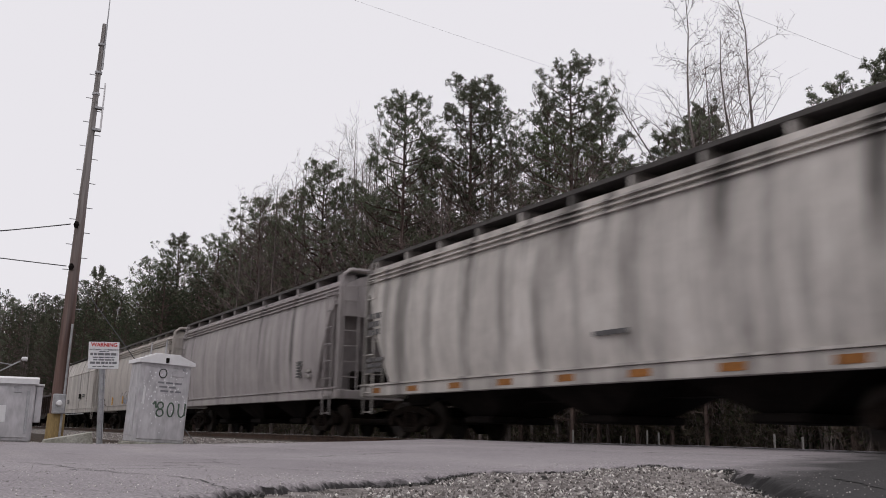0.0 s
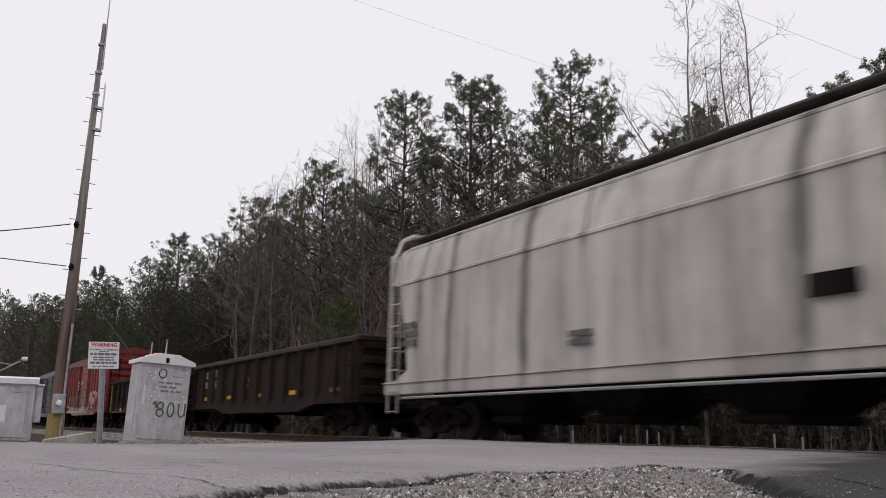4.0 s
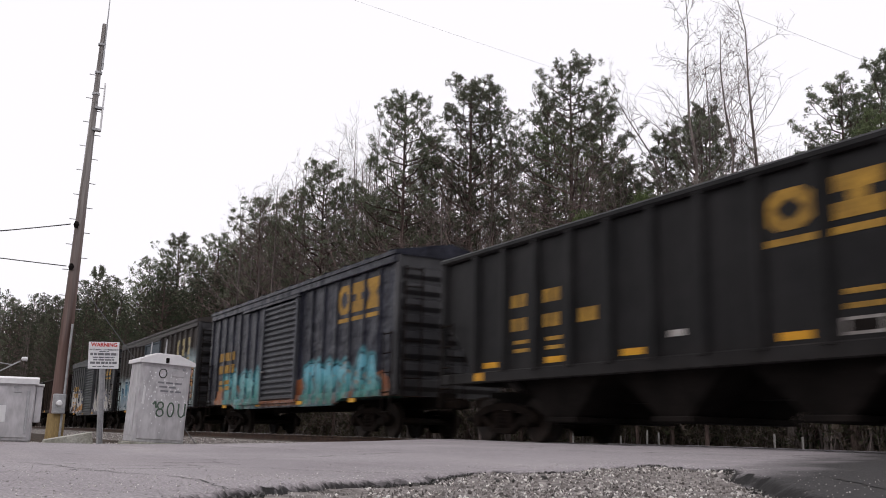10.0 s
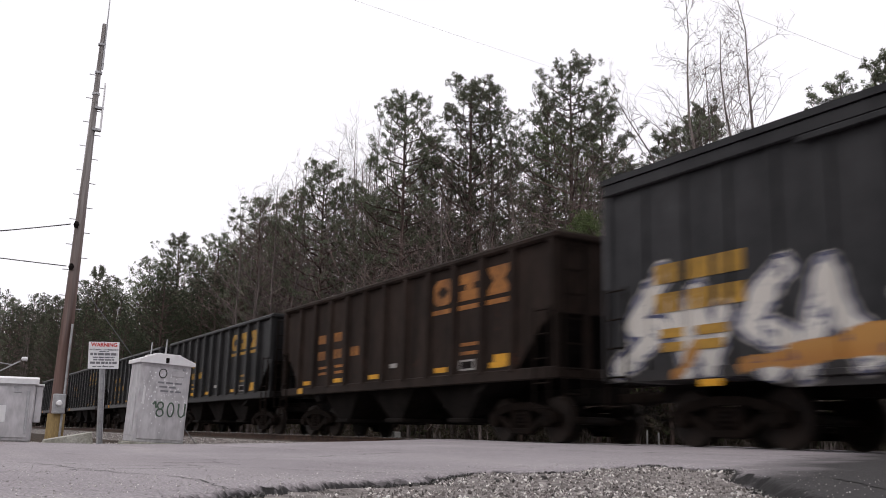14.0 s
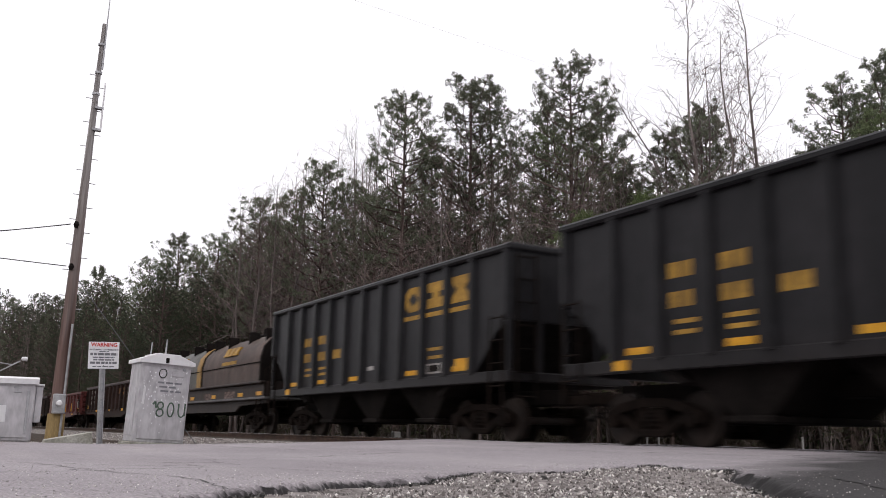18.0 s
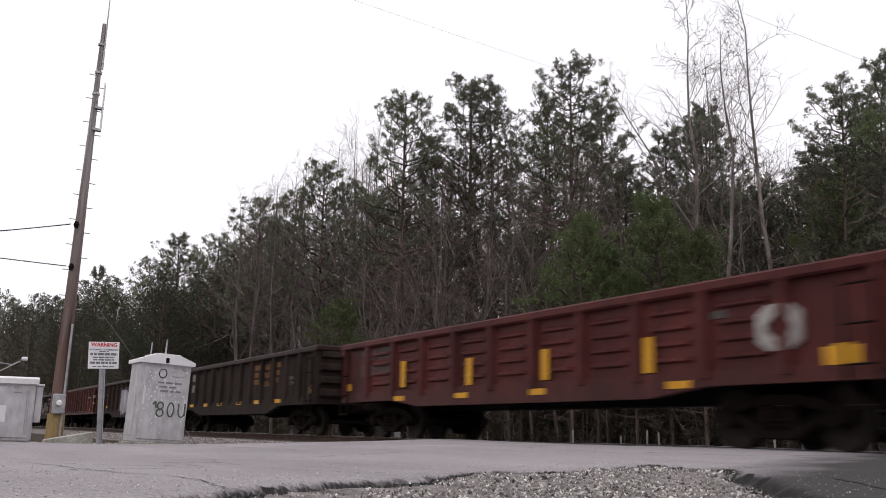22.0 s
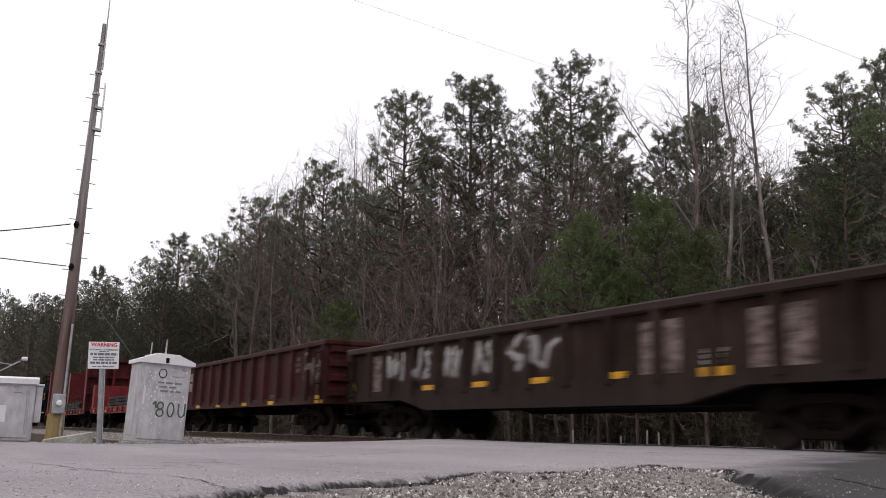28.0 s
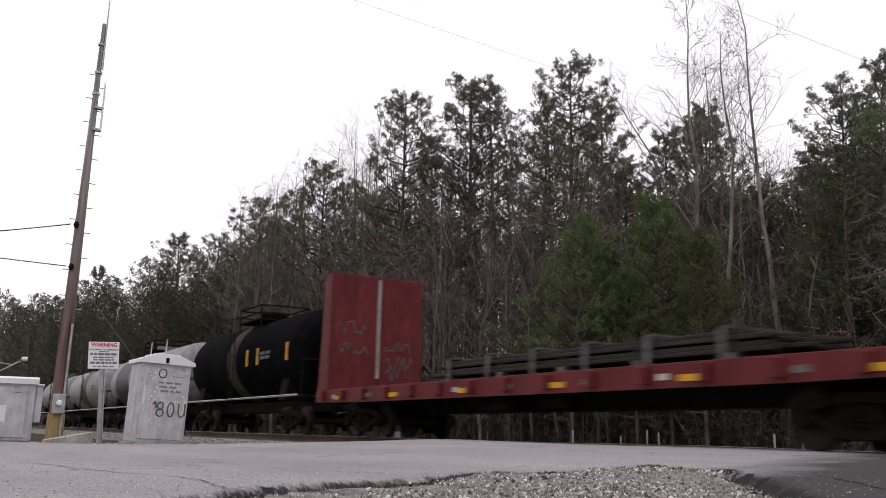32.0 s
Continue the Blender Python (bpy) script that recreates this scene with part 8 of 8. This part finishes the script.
    p = car_paint("umber_gondola_pale_tags", (0.042, 0.025, 0.021), (0.07, 0.043, 0.036), 0.38, 0.5, seed=31, rough=0.85, spec=0.1,
                  tags=((-1.9, 2.2, 0.75, 2.15, ((0.2, 0.17, 0.2), (0.1, 0.085, 0.11), lilac, (0.72, 0.7, 0.75), (0.6, 0.58, 0.64)), "strokes", "dwbak", 0.17, 0.05, 0.1), (2.2, 3.1, 0.7, 2.2, ((0.42, 0.3, 0.44), (0.4, 0.28, 0.42), (0.5, 0.38, 0.53), (0.52, 0.4, 0.55), (0.46, 0.34, 0.48)), "strokes", "i", 0.26, 0.05, 0.05), (3.3, 4.7, 0.8, 1.2, ((0.4, 0.38, 0.4), (0.06, 0.05, 0.05)))))
    gondola(-189.17, -205.28, p, "umber gondola with pale lilac graffiti", 2.56, 13, 0.24, rim, panels=((-7.5, -6.4, 1.5, 2.0, LETTER_WHITE, 2, 2), (-5.9, -5.3, 1.35, 1.75, LETTER_WHITE, 1, 1), (5.0, 5.6, 1.7, 2.1, LETTER_GREY, 2, 1)),
            end_mark=((7.0, 7.5, 1.3, 1.55, YELLOW), (-7.8, -7.4, 1.15, 1.4, YELLOW)), seed=31)
    p = car_paint("dull_red_gondola", (0.085, 0.018, 0.016), (0.14, 0.035, 0.03), 0.26, 0.7, seed=32, dirt_top=1.3,
                  tags=((5.2, 6.5, 1.2, 1.95, ((0.2, 0.09, 0.08), (0.12, 0.05, 0.045), (0.34, 0.27, 0.25), (0.26, 0.2, 0.18), (0.1, 0.028, 0.025)), "strokes", "bak", 0.05, 0.012, 0.0),
                        (6.7, 8.1, 1.1, 2.0, ((0.3, 0.2, 0.18), (0.16, 0.07, 0.06), (0.5, 0.44, 0.4), (0.3, 0.22, 0.2), (0.12, 0.03, 0.028)), "strokes", "wbd", 0.075, 0.015, 0.0)))
    gondola(-206.51, -223.76, p, "dull red gondola with white scrawls", 2.6, 17, 0.0, panels=((-7.4, -6.6, 1.65, 2.1, LETTER_WHITE, 2, 1), (-6.0, -5.1, 1.75, 1.98, LETTER_WHITE, 1, 1), (3.75, 4.3, 1.12, 1.35, LETTER_GREY, 3, 1), (-3.95, -3.6, 1.2, 2.0, SCUFF, 0, 1), (-2.9, -2.5, 1.3, 1.7, SCUFF, 0, 1)),
            end_mark=((8.2, 8.42, 1.0, 1.95, YELLOW), (-8.35, -8.15, 1.25, 1.75, YELLOW)), seed=32, strip_at=(-5.44, -2.72, -0.84, 1.34, 3.21, 4.98, 5.78), strip_z=1.15)
    p = car_paint("brown_gondola_grey_tags", (0.044, 0.027, 0.023), (0.072, 0.046, 0.039), 0.35, 0.5, seed=33, rough=0.85, spec=0.1,
                  tags=((-6.2, 3.5, 0.95, 2.1, ((0.06, 0.045, 0.04), (0.2, 0.2, 0.2), (0.26, 0.2, 0.16), (0.14, 0.145, 0.15), (0.07, 0.055, 0.05), (0.28, 0.27, 0.26))),))
    rnd, blocks = random.Random(33), []
    for k in range(1, 9):
        x = -7.23 + 1.223 * k
        for z0, z1 in ((0.92, 1.22), (1.3, 1.5), (1.56, 1.72), (1.8, 2.05)):
            a = rnd.uniform(0.0, 0.25)
            blocks.append((x + a, x + min(0.92, a + rnd.uniform(0.3, 0.85)), z0 + rnd.uniform(0, 0.06), z1 + rnd.uniform(-0.04, 0.06), rnd.choice((SCUFF, LETTER_GREY, PALE_PATCH, LETTER_WHITE)), 0, 1))
    gondola(-225.2, -240.2, p, "brown gondola with grey and cream graffiti panels", 2.57, 12, 0.2, rim, panels=tuple(blocks), end_mark=((-7.0, -6.4, 1.5, 1.75, YELLOW),), seed=33)
    p = car_paint("umber_gondola_chalk_tags", (0.042, 0.026, 0.022), (0.072, 0.045, 0.038), 0.38, 0.6, seed=34, rough=0.85, spec=0.08,
                  tags=tuple((x, x + 0.78, 1.3, 2.0, ((0.1, 0.08, 0.075), (0.12, 0.1, 0.1), (0.5, 0.48, 0.47), (0.36, 0.34, 0.34), (0.09, 0.06, 0.055)), "strokes", c, 0.06, 0.02, 0.05)
                             for x, c in ((-5.75, "wi"), (-4.55, "ib"), (-3.25, "da"), (-2.0, "nb"), (-0.95, "k"), (0.05, "a"))))
    gondola(-241.71, -257.95, p, "umber gondola with chalky white lettering", 2.2, 14, 0.24, rim, panels=((-7.0, -6.3, 1.0, 1.95, SCUFF, 0, 1), (-3.5, -2.95, 0.92, 1.0, LETTER_WHITE, 1, 2), (0.2, 0.5, 0.88, 0.98, LETTER_WHITE, 1, 1), (3.0, 3.85, 0.95, 1.9, SCUFF, 0, 1), (5.2, 6.2, 0.95, 1.9, SCUFF, 0, 1), (4.3, 4.85, 1.15, 1.4, LETTER_WHITE, 3, 1)),
            end_mark=((4.3, 4.85, 1.0, 1.13, YELLOW), (7.4, 7.95, 1.03, 1.27, YELLOW), (-8.05, -7.8, 1.15, 1.35, YELLOW)), seed=34, strip_at=(-3.8, -1.7, 0.35, 2.43))
    p = car_paint("oxide_red_gondola", (0.058, 0.014, 0.013), (0.1, 0.026, 0.023), 0.32, 0.7, seed=35, dirt_top=1.3, spec=0.1,
                  tags=((6.3, 7.8, 1.4, 2.2, ((0.2, 0.12, 0.11), (0.1, 0.04, 0.036), (0.24, 0.2, 0.19), (0.12, 0.09, 0.085), (0.06, 0.018, 0.015)), "strokes", "zwz", 0.05, 0.012, 0.0),))
    gondola(-259.51, -275.75, p, "oxide red gondola with worn white emblem", 2.62, 13, 0.0, panels=((-6.48, -5.5, 1.98, 2.28, PALE_PATCH, 0, 1), (-6.5, -5.5, 1.58, 1.9, PALE_PATCH, 0, 1), (-7.75, -7.05, 1.6, 1.92, PALE_PATCH, 0, 1), (5.3, 6.1, 1.75, 2.25, LETTER_GREY, 3, 2), (3.5, 4.1, 1.02, 1.2, LETTER_GREY, 2, 1)),
            end_mark=((7.45, 7.98, 0.88, 1.1, YELLOW), (-7.9, -7.5, 0.87, 1.02, YELLOW)), seed=35, strip_at=(-4.68, -1.96, 1.11, 3.77), strip_z=0.95)
    # flatcars with steel
    p = car_paint("oxide_red_flatcar", (0.27, 0.026, 0.03), (0.36, 0.048, 0.05), 0.12, 0.4, seed=36, dirt_top=1.05)
    bulkhead_flat(-277.1, -297.5, p, "red bulkhead flatcar with low end walls", (2.62, 2.52), 36)
    bar = grain("mill_scale_steel", (0.01, 0.0095, 0.0095), (0.036, 0.028, 0.024), 3.0, 0.75, 0.1, 0.003, (0.2, 9, 9), fine=0.5)
    steel_load(-287.3, -6.3, 8.0, 5, 1.2, "stack of long dark steel bars strapped on the flatcar", bar)
    p2 = car_paint("maroon_flatcar", (0.17, 0.02, 0.024), (0.23, 0.034, 0.036), 0.14, 0.35, seed=37, dirt_top=1.05)
    f = bulkhead_flat(-300.2, -319.4, p2, "maroon bulkhead flatcar with tall end walls", (4.48, 4.49), 37)
    part("stripe", Geo().box(-8.815, -8.79, -0.02, 0.06, 1.6, 4.4), LETTER_WHITE, f, "pale vertical stripe")
    rnd = random.Random(41)
    g = Geo()
    for yc, zc in ((-0.8, 3.0), (-0.75, 2.4), (0.6, 2.5), (0.65, 2.1), (0.7, 1.75)):
        p = (yc - 0.4, zc)
        for k in range(10):
            q = (yc - 0.4 + 0.085 * (k + 1), zc + rnd.choice((-1, 1)) * rnd.uniform(0.05, 0.2))
            g.rod((-8.81, *p), (-8.81, *q), 0.016, n=4)
            p = q
    part("scrawl", g, LETTER_GREY, f, "pale chalky scrawl")
    steel_load(-309.8, -3.4, 6.2, 4, 1.25, "low stack of dark steel plates on the flatcar", bar)
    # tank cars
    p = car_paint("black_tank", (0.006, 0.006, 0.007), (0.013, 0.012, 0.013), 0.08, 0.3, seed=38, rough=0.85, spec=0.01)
    rust_band = grain("rust_stain", (0.02, 0.013, 0.01), (0.05, 0.028, 0.019), 2.0, 0.8, fine=0.4)
    tank_car(-320.7, -334.2, p, "black tank car with a rust-stained middle", ((-0.8, 0.2),), rust_band, seed=38)
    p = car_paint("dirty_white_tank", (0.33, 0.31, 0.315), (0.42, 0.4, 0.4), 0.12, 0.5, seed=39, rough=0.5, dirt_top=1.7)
    blk = grain("tank_black_band", (0.02, 0.02, 0.021), (0.04, 0.038, 0.038), 2.0, 0.5, fine=0.2)
    tank_car(-335.6, -352.0, p, "dirty white tank car with a black band", ((-5.6, -2.2),), blk, seed=39)
    tank_car(-353.4, -368.0, p, "dirty white tank car with a black band", ((-1.0, 1.2),), blk, seed=40)
    p = car_paint("grey_tank", (0.3, 0.29, 0.29), (0.38, 0.37, 0.37), 0.1, 0.4, seed=41, rough=0.5, dirt_top=1.7)
    tank_car(-369.4, -384.0, p, "plain grey tank car with a top platform", (), None, seed=41)


train()


def motions():
    for car, x in CARS:
        walk(car, [(t, pose(x + run(t), TRACK_Y, 0)) for t in (0, 4, 8, 12, 16, 20, 24, 28, 32)])


motions()
